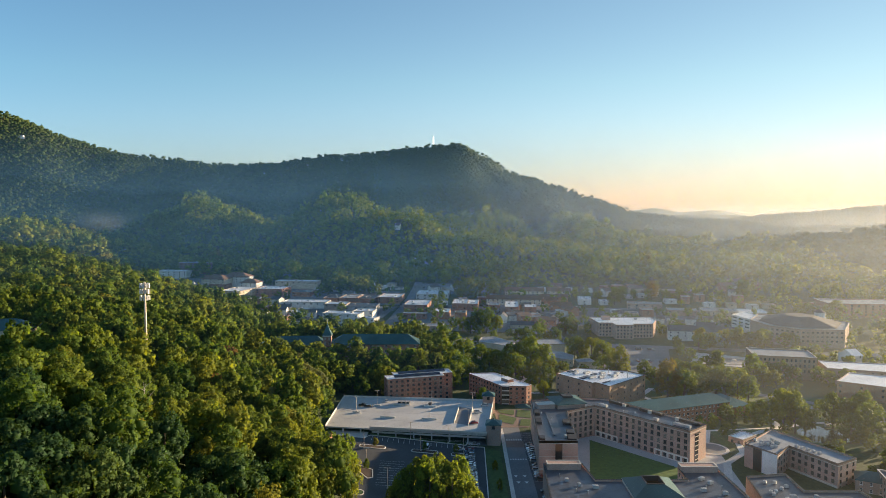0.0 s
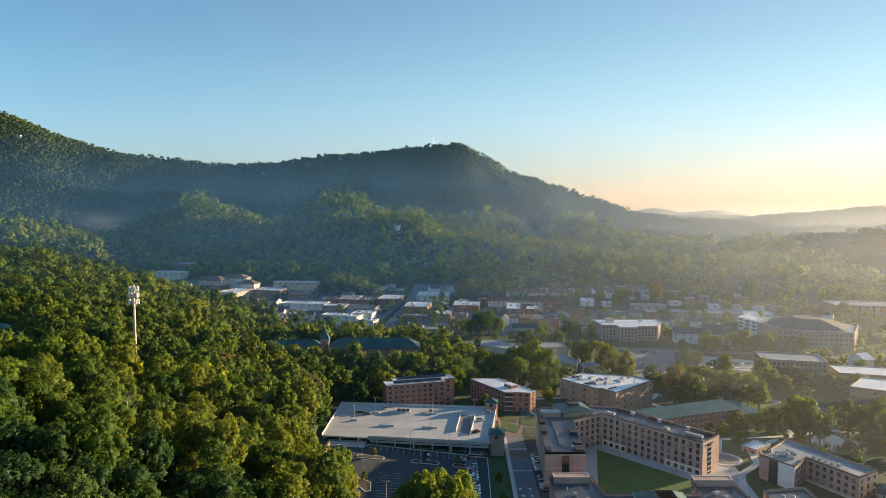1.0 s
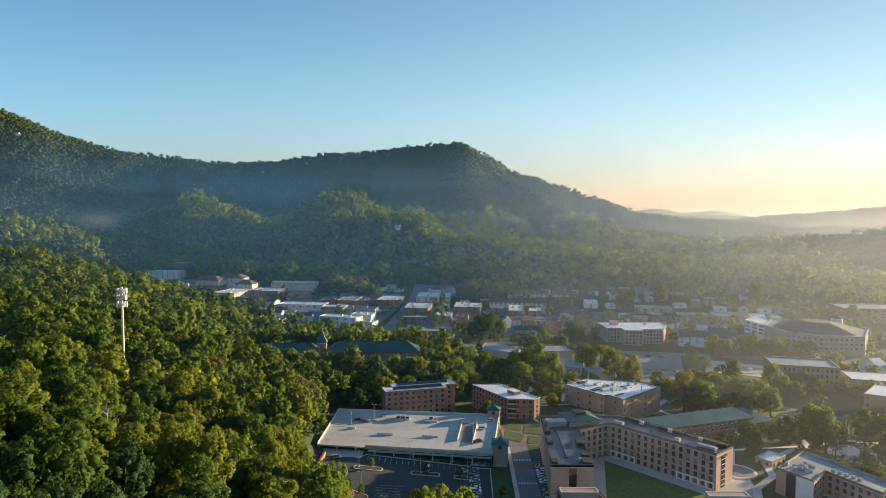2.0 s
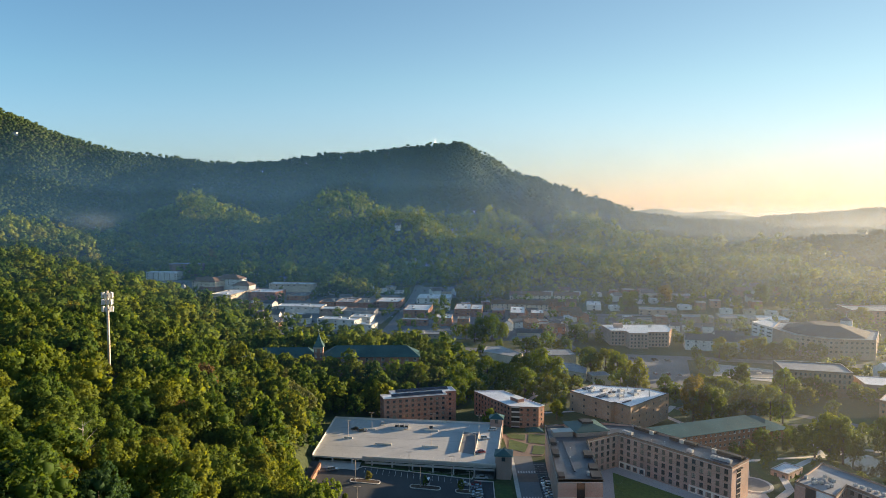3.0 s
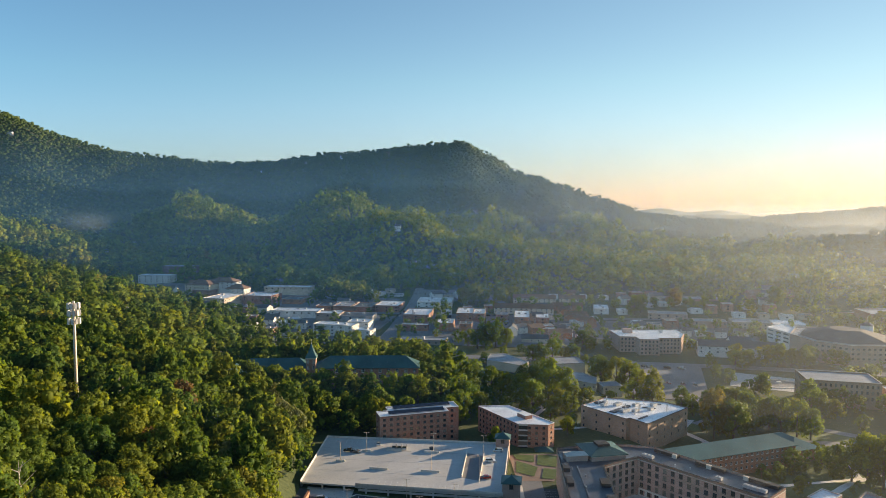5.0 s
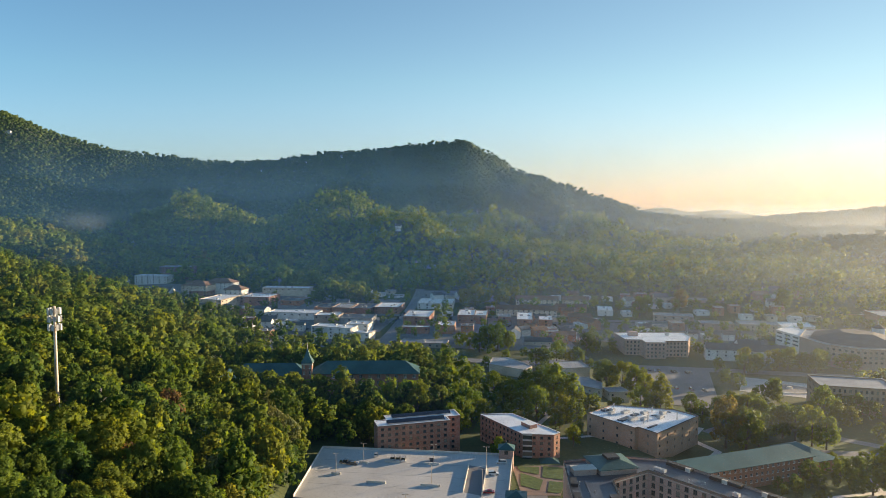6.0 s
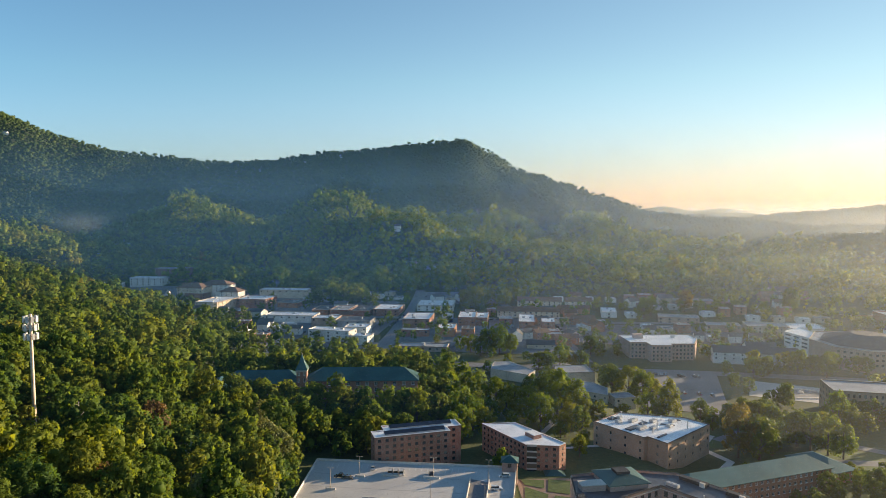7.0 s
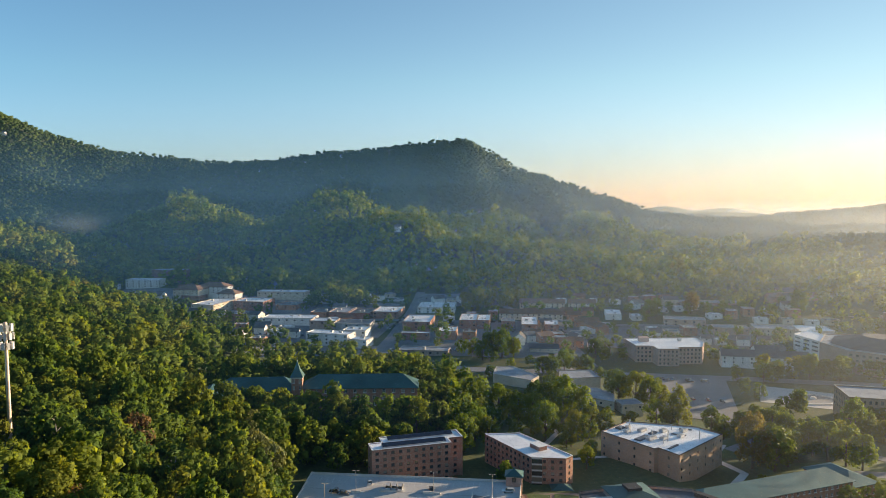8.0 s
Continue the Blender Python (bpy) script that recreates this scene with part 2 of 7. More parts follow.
# crests: points of x, y, height over the floor, breadth; the power of the flank, and how fast heights part along x
CRESTS = [
    ([(-1900, 2300, 450, 720), (-1434, 2320, 394, 680), (-1251, 2320, 326, 640), (-1068, 2320, 256, 624), (-880, 2350, 236, 624), (-739, 2380, 230, 624), (-575, 2400, 231, 624), (-280, 2437, 264, 640), (-27, 2437, 297, 640), (55, 2437, 297, 608), (135, 2430, 254, 512), (230, 2415, 206, 448), (341, 2400, 166, 384), (516, 2350, 112, 336), (625, 2300, 68, 304), (790, 2250, 46, 264), (950, 2200, 38, 240), (1100, 2150, 18, 208), (1300, 2100, 4, 160)], 1.5, 3.2),
    ([(40, 2380, 262, 150), (190, 2120, 178, 140), (258, 1820, 100, 130), (320, 1560, 50, 120), (380, 1350, 16, 110)], 1.6, 1.5),
    ([(-540, 1640, 92, 160), (-460, 1440, 68, 120), (-345, 1370, 46, 100), (-275, 1290, 18, 90)], 2.0, 1.0),
    ([(-215, 1420, 92, 130), (-103, 1270, 74, 105), (46, 1200, 42, 100), (215, 1150, 24, 100), (380, 1100, 2, 90)], 2.0, 1.0),
    ([(-1300, 1200, 115, 320), (-1000, 1180, 88, 240), (-717, 1150, 60, 180), (-590, 1130, 26, 120), (-500, 1100, 2, 100)], 2.0, 1.0),
    ([(-140, -60, 40, 100), (-144, 80, 54, 100), (-146, 190, 54, 98), (-165, 280, 45, 100), (-205, 350, 43, 114), (-240, 420, 46, 125), (-330, 600, 53, 145), (-450, 690, 63, 165), (-720, 800, 80, 200)], 2.6, 1.0),
    ([(900, 1250, 60, 260), (700, 1280, 34, 200), (560, 1300, 8, 140)], 2.0, 1.0),
    ([(1150, 2900, 20, 300), (1330, 3000, 24, 300), (1560, 3050, 50, 340), (1900, 3100, 78, 400), (2600, 3100, 110, 400)], 1.8, 1.0),
    ([(1000, 3700, 20, 260), (1200, 3700, 44, 300), (1340, 3700, 60, 260), (1520, 3750, 56, 260), (1640, 3800, 22, 240), (1750, 3800, 2, 200)], 2.0, 1.0),
    ([(900, 4600, 50, 320), (1180, 4550, 66, 300), (1365, 4600, 84, 240), (1550, 4600, 62, 220), (1740, 4600, 76, 240), (1940, 4600, 40, 240), (2100, 4600, 4, 200)], 2.0, 1.0),
]
KNOLLS = [(-118, 750, -4, 60, 45), (5, 205, 17, 46, 40), (-60, 520, 13, 75, 60), (330, 860, 6, 120, 80), (-355, 1035, 6, 60, 60), (430, 1000, 12, 140, 120), (120, 1010, 8, 160, 70)]


def lot_z(x):
    """The parking lot falls gently from west to east."""
    return -4 + 3.4 * np.clip((18 - x) / 58, 0, 1)


def height(x, y):
    x, y = np.asarray(x, float), np.asarray(y, float)
    z = np.interp(y, FLOOR_Y, FLOOR_Z)
    z = z - 6 * smooth(85, 125, x) * smooth(358, 400, y) * (1 - smooth(760, 860, y))
    top = np.zeros_like(z)
    for pts, power, part_x in CRESTS:
        best = np.zeros_like(z)
        for (ax, ay, ah, aw), (bx, by, bh, bw) in zip(pts, pts[1:]):
            dx, dy = bx - ax, by - ay
            s = np.clip(((x - ax) * dx + (y - ay) * dy) / (dx * dx + dy * dy), 0, 1)
            d = np.hypot(part_x * (x - ax - s * dx), y - ay - s * dy)
            best = np.maximum(best, (ah + s * (bh - ah)) * np.exp(-((d / (aw + s * (bw - aw))) ** power)) * (1 - smooth(1.35, 1.85, d / (aw + s * (bw - aw)))))
        top = (top**10 + best**10 + 1e-9) ** 0.1
    z = z + top
    for kx, ky, kh, ka, kb in KNOLLS:
        z = z + kh * np.exp(-(((x - kx) / ka) ** 2) - ((y - ky) / kb) ** 2)
    # levelled ground: the parking lot and deck, the dormitory court
    for x0, x1, y0, y1, pz, soft_l, soft_r in ((-58, 50, 275, 408, lot_z(x), 9, 12), (50, 128, 240, 360, -4.0, 12, 22), (-135, -15, 492, 525, 4.0, 25, 25), (196, 222, 362, 392, -10.0, 12, 14)):
        w = smooth(x0 - soft_l, x0, x) * (1 - smooth(x1, x1 + soft_r, x)) * smooth(y0 - 14, y0, y) * (1 - smooth(y1, y1 + 30, y))
        z = z * (1 - w) + pz * w
    rough = smooth(20, 120, top)
    lump = smooth(8, 30, top) * smooth(960, 1060, y) * (1 - smooth(1480, 1620, y)) * (1 - smooth(520, 640, np.abs(x)))
    z = z + lump * (11 * np.sin(x / 46 + y / 95) * np.sin(y / 41 - x / 130) + 6 * np.sin(x / 23 - y / 60))
    # gullies and spurs down the mountain's flank
    fold = smooth(25, 80, top) * (1 - smooth(185, 235, top)) * smooth(1350, 1600, y) * (1 - smooth(230, 380, x))
    z = z + fold * (9 * np.sin(x / 62 + 1.4 * np.sin(y / 310)) + 3.5 * np.sin(x / 27 + y / 160))
    z = z + rough * (5 * np.sin(x / 97 + 0.8 * np.sin(y / 140)) * np.sin(y / 121 + 1.3) + 2.5 * np.sin(x / 41 + y / 57))
    return z


def hz(x, y):
    return float(height(x, y))


# ---- mesh helpers ----
class Geo:
    """Collects faces of one mesh; slots of materials by index."""

    def __init__(self):
        self.v, self.f, self.m = [], [], []

    def face(self, pts, m=0):
        n = len(self.v)
        self.v += [tuple(p) for p in pts]
        self.f.append(tuple(range(n, n + len(pts))))
        self.m.append(m)

    def box(self, x0, x1, y0, y1, z0, z1, m=0, turn=None):
        p = [(x, y, z) for z in (z0, z1) for x, y in ((x0, y0), (x1, y0), (x1, y1), (x0, y1))]
        if turn is not None:
            p = [tuple(turn @ Vector(q)) for q in p]
        n = len(self.v)
        self.v += p
        for q in ((3, 2, 1, 0), (4, 5, 6, 7), (0, 1, 5, 4), (1, 2, 6, 5), (2, 3, 7, 6), (3, 0, 4, 7)):
            self.f.append(tuple(n + i for i in q))
            self.m.append(m)
        return self

    def prism(self, poly, z0, z1, m=0, under=True):
        k = len(poly)
        n = len(self.v)
        self.v += [(x, y, z0) for x, y in poly] + [(x, y, z1) for x, y in poly]
        self.f.append(tuple(range(n + k, n + 2 * k)))
        self.m.append(m)
        if under:
            self.f.append(tuple(range(n + k - 1, n - 1, -1)))
            self.m.append(m)
        for i in range(k):
            j = (i + 1) % k
            self.f.append((n + i, n + j, n + k + j, n + k + i))
            self.m.append(m)
        return self

    def tube(self, a, b, r0, r1, n=8, m=0, caps=True):
        a, b = Vector(a), Vector(b)
        q = (b - a).to_track_quat("Z", "Y").to_matrix()
        s = len(self.v)
        for c, r in ((a, r0), (b, r1)):
            self.v += [tuple(c + q @ Vector((r * math.cos(t), r * math.sin(t), 0))) for t in [2 * math.pi * i / n for i in range(n)]]
        for i in range(n):
            j = (i + 1) % n
            self.f.append((s + i, s + j, s + n + j, s + n + i))
            self.m.append(m)
        if caps:
            self.f += [tuple(range(s + n - 1, s - 1, -1)), tuple(range(s + n, s + 2 * n))]
            self.m += [m, m]
        return self

    def mesh(self, name, *mats):
        me = bpy.data.meshes.new(name)
        me.from_pydata(self.v, [], self.f)
        for mt in mats:
            me.materials.append(mt)
        if len(mats) > 1:
            me.polygons.foreach_set("material_index", self.m)
        me.update()
        return me


def part(name, geo, mat, parent, label="", at=None):
    """One mesh object under a thing or under a part; geo is a Geo or a mesh."""
    me = geo.mesh(name, *(mat if isinstance(mat, (list, tuple)) else [mat])) if isinstance(geo, Geo) else geo
    ob = new(name, me)
    ob.parent = parent
    if at is not None:
        ob.matrix_basis = at
    if label:
        ob["label"] = label
    return ob


def thing(name, label, category, m=None, group="", kind=""):
    ob = new(name)
    ob.empty_display_size = 1.0
    if m is not None:
        ob.matrix_basis = m
    return tagged(ob, label, category, group, kind)


def single(name, geo, mat, label, category, m=None, group="", kind=""):
    me = geo.mesh(name, *(mat if isinstance(mat, (list, tuple)) else [mat])) if isinstance(geo, Geo) else geo
    ob = new(name, me)
    if m is not None:
        ob.matrix_basis = m
    return tagged(ob, label, category, group, kind)


def inset(poly, d):
    """The polygon (counter-clockwise) moved inwards by d."""
    out, k = [], len(poly)
    for i in range(k):
        a, b, c = Vector(poly[i - 1]), Vector(poly[i]), Vector(poly[(i + 1) % k])
        u, w = (b - a).normalized(), (c - b).normalized()
        n1, n2 = Vector((-u.y, u.x)), Vector((-w.y, w.x))
        s = n1 + n2
        out.append(tuple(b + s * (d / max(0.3, 1 + n1.dot(n2)))))
    return out


def rect(cx, cy, w, d, rot=0):
    c, s = math.cos(radians(rot)), math.sin(radians(rot))
    return [(cx + c * x - s * y, cy + s * x + c * y) for x, y in ((-w / 2, -d / 2), (w / 2, -d / 2), (w / 2, d / 2), (-w / 2, d / 2))]


def ring(geo, outer, inner, z0, z1, m=0):
    k = len(outer)
    for i in range(k):
        j = (i + 1) % k
        (ax, ay), (bx, by), (cx, cy), (dx, dy) = outer[i], outer[j], inner[j], inner[i]
        geo.face([(ax, ay, z1), (bx, by, z1), (cx, cy, z1), (dx, dy, z1)], m)
        geo.face([(ax, ay, z0), (bx, by, z0), (bx, by, z1), (ax, ay, z1)], m)
        geo.face([(cx, cy, z0), (dx, dy, z0), (dx, dy, z1), (cx, cy, z1)], m)
        geo.face([(bx, by, z0), (ax, ay, z0), (dx, dy, z0), (cx, cy, z0)], m)
    return geo


FOOT = []  # ground taken by buildings and paving: centre and half-size boxes, kept free of trees


def claim(poly, margin=2.0):
    xs, ys = [p[0] for p in poly], [p[1] for p in poly]
    FOOT.append((np.array(poly, float), margin, min(xs) - margin, max(xs) + margin, min(ys) - margin, max(ys) + margin))


def taken(x, y, solid=False, least=2.4):
    """Which of the points lie on claimed ground; solid: under buildings and roads alone."""
    x, y = np.asarray(x, float), np.asarray(y, float)
    out = np.zeros(len(x), bool)
    for poly, margin, x0, x1, y0, y1 in FOOT:
        if solid and margin < least:
            continue
        idx = np.nonzero((x > x0) & (x < x1) & (y > y0) & (y < y1) & ~out)[0]
        if not len(idx):
            continue
        px, py = x[idx], y[idx]
        inside, near = np.zeros(len(idx), bool), np.zeros(len(idx), bool)
        for (ax, ay), (bx, by) in zip(poly, np.roll(poly, -1, 0)):
            cross = (ay > py) != (by > py)
            with np.errstate(divide="ignore", invalid="ignore"):
                inside ^= cross & (px < (bx - ax) * (py - ay) / (by - ay if by != ay else 1e-9) + ax)
            s = np.clip(((px - ax) * (bx - ax) + (py - ay) * (by - ay)) / max(1e-9, (bx - ax) ** 2 + (by - ay) ** 2), 0, 1)
            near |= np.hypot(px - ax - s * (bx - ax), py - ay - s * (by - ay)) < margin
        out[idx] |= inside | near
    return out


# ---- ground ----
def steps(*runs):
    out = [runs[0][0]]
    for a, b, s in runs:
        n = max(1, round((b - a) / s))
        out += [a + (b - a) * (i + 1) / n for i in range(n)]
    return np.array(out)


gx = steps((-3900, -1600, 90), (-1600, -480, 16), (-480, 480, 5), (480, 1300, 16), (1300, 3900, 60))
gy = steps((-900, 150, 50), (150, 1120, 5), (1120, 2520, 14), (2520, 4880, 40))
XX, YY = np.meshgrid(gx, gy)
ZZ = height(XX, YY)


def grid_mesh(name, xx, yy, zz, mat):
    r, c = xx.shape
    me = bpy.data.meshes.new(name)
    idx = np.arange(r * c).reshape(r, c)
    quads = np.stack([idx[:-1, :-1], idx[:-1, 1:], idx[1:, 1:], idx[1:, :-1]], -1).reshape(-1, 4)
    me.vertices.add(r * c)
    me.vertices.foreach_set("co", np.stack([xx, yy, zz], -1).ravel())
    me.loops.add(quads.size)
    me.loops.foreach_set("vertex_index", quads.ravel().astype(np.int32))
    me.polygons.add(len(quads))
    me.polygons.foreach_set("loop_start", np.arange(0, quads.size, 4, dtype=np.int32))
    me.materials.append(mat)
    me.update(calc_edges=True)
    return me


tagged(new("ground", grid_mesh("ground", XX, YY, ZZ, GROUND)), "wooded hilly ground of a mountain valley", "ground", kind="structure")


def drape(name, corners, mat, label, category, lift=0.15, cell=5.0, kind="structure", free=True):
    """A paved or planted patch between four corners that lies on the land."""
    a, b, c, d = [np.array(p, float) for p in corners]
    n = max(1, int(max(np.linalg.norm(b - a), np.linalg.norm(c - d)) / cell))
    k = max(1, int(max(np.linalg.norm(d - a), np.linalg.norm(c - b)) / cell))
    u, w = np.meshgrid(np.linspace(0, 1, n + 1), np.linspace(0, 1, k + 1))
    p = a * ((1 - u) * (1 - w))[..., None] + b * (u * (1 - w))[..., None] + c * (u * w)[..., None] + d * ((1 - u) * w)[..., None]
    ob = new(name, grid_mesh(name, p[..., 0], p[..., 1], height(p[..., 0], p[..., 1]) + lift, mat))
    if free:
        claim([tuple(a), tuple(b), tuple(c), tuple(d)])
    return tagged(ob, label, category, kind=kind)


def track(name, pts, width, mat, label, lift=0.2, category="road", cell=5.0):
    """A road or path along a line."""
    p = [np.array(pts[0], float)]
    for a, b in zip(pts, pts[1:]):
        a, b = np.array(a, float), np.array(b, float)
        n = max(1, int(np.linalg.norm(b - a) / cell))
        p += [a + (b - a) * (i + 1) / n for i in range(n)]
    p = np.array(p)
    t = np.gradient(p, axis=0)
    for _ in range(3):
        t[1:-1] = (t[:-2] + t[1:-1] + t[2:]) / 3
    t /= np.linalg.norm(t, axis=1)[:, None]
    side = np.stack([t[:, 1], -t[:, 0]], -1)
    rows = [p - side * width / 2 + side * width * s for s in (0, 0.33, 0.67, 1)]
    q = np.stack(rows, 1)
    mid = height(p[:, 0], p[:, 1])
    zz = height(q[..., 0], q[..., 1]) * 0.5 + mid[:, None] * 0.5 + lift
    ob = new(name, grid_mesh(name, q[..., 0], q[..., 1], zz, mat))
    for a, b, c, d in zip(rows[0][:-1:2], rows[3][:-1:2], rows[3][1::2], rows[0][1::2]):
        claim([tuple(a), tuple(b), tuple(c), tuple(d)], 2.5)
    return tagged(ob, label, category, kind="structure")


# ---- buildings ----
WIN = {}


def window_mesh(w, h, style):
    """Frame with sill and mullions, and the pane behind it; x across, y outwards, z up, from the sill's middle."""
    key = (round(w, 2), round(h, 2), style)
    if key not in WIN:
        g = Geo()
        t = 0.09
        for a in ((-w / 2, -w / 2 + t, 0, h), (w / 2 - t, w / 2, 0, h), (-w / 2 + t, w / 2 - t, h - t, h), (-w / 2 + t, w / 2 - t, 0, t)):
            g.box(a[0], a[1], -0.2, -0.1, a[2], a[3])
        if style != "plain":
            g.box(-w / 2 + t, w / 2 - t, -0.19, -0.12, h * 0.5 - 0.04, h * 0.5 + 0.04)
        if w > 1.5:
            g.box(-0.05, 0.05, -0.188, -0.115, t, h - t)
        g.box(-w / 2 - 0.1, w / 2 + 0.1, -0.1, 0.08, -0.16, -0.005)
        if style == "lintel":
            g.box(-0.05, 0.05, -0.187, -0.114, t, h - t)
        p = Geo()
        p.face([(-w / 2, -0.17, 0), (w / 2, -0.17, 0), (w / 2, -0.17, h), (-w / 2, -0.17, h)])
        frame_mat = WHITE_PAINT if style == "white" else BRONZE
        q = Geo()
        o, e = [(-w / 2, 0), (w / 2, 0), (w / 2, h), (-w / 2, h)], 0.12
        n_ = [(-w / 2 + e, e), (w / 2 - e, e), (w / 2 - e, h - e), (-w / 2 + e, h - e)]
        q.v = [(x, -0.1, z) for x, z in o] + [(x, -0.1, z) for x, z in n_] + [(x, -0.17, z) for x, z in n_]
        for i in range(4):
            j = (i + 1) % 4
            q.f += [(i, j, 4 + j, 4 + i), (4 + i, 4 + j, 8 + j, 8 + i)]
            q.m += [0, 0]
        q.f.append((8, 9, 10, 11))
        q.m.append(1)
        WIN[key] = (g.mesh("window_frame", frame_mat), p.mesh("pane", GLASS), q.mesh("window", frame_mat, GLASS))
    return WIN[key]


def facade(parent, a, b, z0, z1, mat, rows, cols, w, h, sill, style="plain", margin=1.5, sills=True, joined=False):
    """One wall from a to b, seen from outside with a on the left, with rows of real openings and a window in each.
    rows: the floor heights over z0; cols: number of windows, or their places along the wall."""
    a, b = Vector(a), Vector(b)
    u = (b - a).normalized()
    n = Vector((u.y, -u.x))
    length = (b - a).length
    mid = (parent.matrix_world if parent else Matrix()) @ ((a + b) / 2).to_3d()
    side = (parent.matrix_world.to_3x3() @ n.to_3d()) if parent else n.to_3d()
    if all(side.x * -mid.x + side.y * (cy_ - mid.y) < 0 for cy_ in (-300, 130)):
        cols = 0
    if isinstance(cols, int):
        cols = [margin + w / 2 + (length - 2 * margin - w) * (i / (cols - 1) if cols > 1 else 0.5) for i in range(cols)]
    cols = [c for c in cols if w / 2 + 0.2 < c < length - w / 2 - 0.2]
    xs = sorted({0, length, *[c - w / 2 for c in cols], *[c + w / 2 for c in cols]})
    zs = sorted({z0, z1, *[z0 + r + sill for r in rows], *[z0 + r + sill + h for r in rows]})
    hole_x = {round(c - w / 2, 4) for c in cols}
    hole_z = {round(z0 + r + sill, 4) for r in rows}
    g = Geo()

    def at(x, z, deep=0.0):
        p = a + u * x - n * deep
        return (p.x, p.y, z)

    d = 0.22
    if not cols or not rows:
        g.face([at(0, z0), at(length, z0), at(length, z1), at(0, z1)])
    else:
        for zi, (q0, q1) in enumerate(zip(zs, zs[1:])):
            if round(q0, 4) not in hole_z:
                g.face([at(0, q0), at(length, q0), at(length, q1), at(0, q1)])
                continue
            for x0, x1 in zip(xs, xs[1:]):
                if round(x0, 4) in hole_x:
                    g.face([at(x0, q0), at(x0, q1), at(x0, q1, d), at(x0, q0, d)])
                    g.face([at(x1, q1), at(x1, q0), at(x1, q0, d), at(x1, q1, d)])
                    g.face([at(x0, q1), at(x1, q1), at(x1, q1, d), at(x0, q1, d)])
                    g.face([at(x1, q0), at(x0, q0), at(x0, q0, d), at(x1, q0, d)])
                else:
                    g.face([at(x0, q0), at(x1, q0), at(x1, q1), at(x0, q1)])
    wall = part("wall", g, mat, parent)
    fm, pm, both = window_mesh(w, h, style)
    turn = Matrix(((u.x, n.x, 0, 0), (u.y, n.y, 0, 0), (0, 0, 1, 0), (0, 0, 0, 1)))
    for r in rows:
        for c in cols:
            p = a + u * c
            win = part("window", both if joined else fm, None, parent, at=Matrix.Translation((p.x, p.y, z0 + r + sill)) @ turn)
            if not joined:
                part("pane", pm, None, win)
    return wall


def flat_roof(parent, poly, z1, roof_mat, wall_mat, cope_mat, parapet=0.9, thick=0.35):
    inner = inset(poly, thick)
    part("roof", Geo().prism(inner, z1 - parapet - 0.4, z1 - parapet), roof_mat, parent)
    part("parapet", ring(Geo(), poly, inner, z1 - parapet - 0.4, z1 - 0.14), wall_mat, parent)
    part("coping", ring(Geo(), inset(poly, -0.08), inset(poly, thick + 0.08), z1 - 0.14, z1), cope_mat, parent)


def block(name, label, category, poly, z1, floors, wall, roof, cope=None, floor_h=3.2, bay=3.6, win=(1.3, 1.6), sill=0.9, style="plain",
          parapet=0.9, z0=None, blank=(), group="", band=None, sills=True):
    """A flat-roofed building on a counter-clockwise plan: walls with windows, roof, parapet and coping."""
    cx, cy = sum(p[0] for p in poly) / len(poly), sum(p[1] for p in poly) / len(poly)
    if z0 is None:
        z0 = min(hz(*p) for p in poly) - 0.5
    th = thing(name, label, category, pose(cx, cy, z0), group)
    loc = [(x - cx, y - cy) for x, y in poly]
    far = cy > 600 or not sills
    top = z1 - z0
    base = top - parapet - floors * floor_h - 0.3
    rows = [base + i * floor_h for i in range(floors) if base + i * floor_h > -1.0]
    for i in range(len(loc)):
        a, b = loc[i], loc[(i + 1) % len(loc)]
        length = math.dist(a, b)
        bay_ = bay * (1.4 if cy > 740 else 1.0)
        rear = (a[0] - b[0]) / length > 0.35
        cols = 0 if i in blank or rear else int((length - 1.5) / bay_)
        facade(th, a, b, 0, top - 0.14, wall, rows if cols else [], cols, win[0], win[1], sill, style, sills=sills, joined=far)
    flat_roof(th, loc, top, roof, wall, cope or STONE, parapet)
    if band:
        part("band", ring(Geo(), inset(loc, -0.06), inset(loc, 0.05), rows[-1] - 0.35, rows[-1] - 0.05), band, th)
    claim(poly, 4)
    return th, loc, top


def roof_unit(x, y, z, sx=2.2, sy=1.6, sz=1.4, rot=0, fans=2):
    th = thing("rooftop_unit", "grey metal air-handling unit standing on a flat roof", "rooftop unit", pose(x, y, z, 0, 0, rot), "rooftop units")
    part("casing", Geo().box(-sx / 2, sx / 2, -sy / 2, sy / 2, 0.15, sz), UNIT, th)
    part("curb", Geo().box(-sx / 2 + 0.1, sx / 2 - 0.1, -sy / 2 + 0.1, sy / 2 - 0.1, 0, 0.15), BLACK, th)
    for i in range(fans):
        fx = -sx / 2 + sx * (i + 0.5) / fans
        part("fan_hood", Geo().tube((fx, 0, sz), (fx, 0, sz + 0.25), 0.38 * sy / 1.6, 0.34 * sy / 1.6, 10), METAL, th)
    return th


def vent(x, y, z, h=1.2, r=0.18):
    th = thing("roof_vent", "short galvanised vent pipe with a cap", "vent", pose(x, y, z), "roof vents")
    part("pipe", Geo().tube((0, 0, 0), (0, 0, h), r, r, 8), METAL, th)
    part("cap", Geo().tube((0, 0, h), (0, 0, h + 0.2), r * 1.9, r * 0.6, 8), METAL, th)
    return th


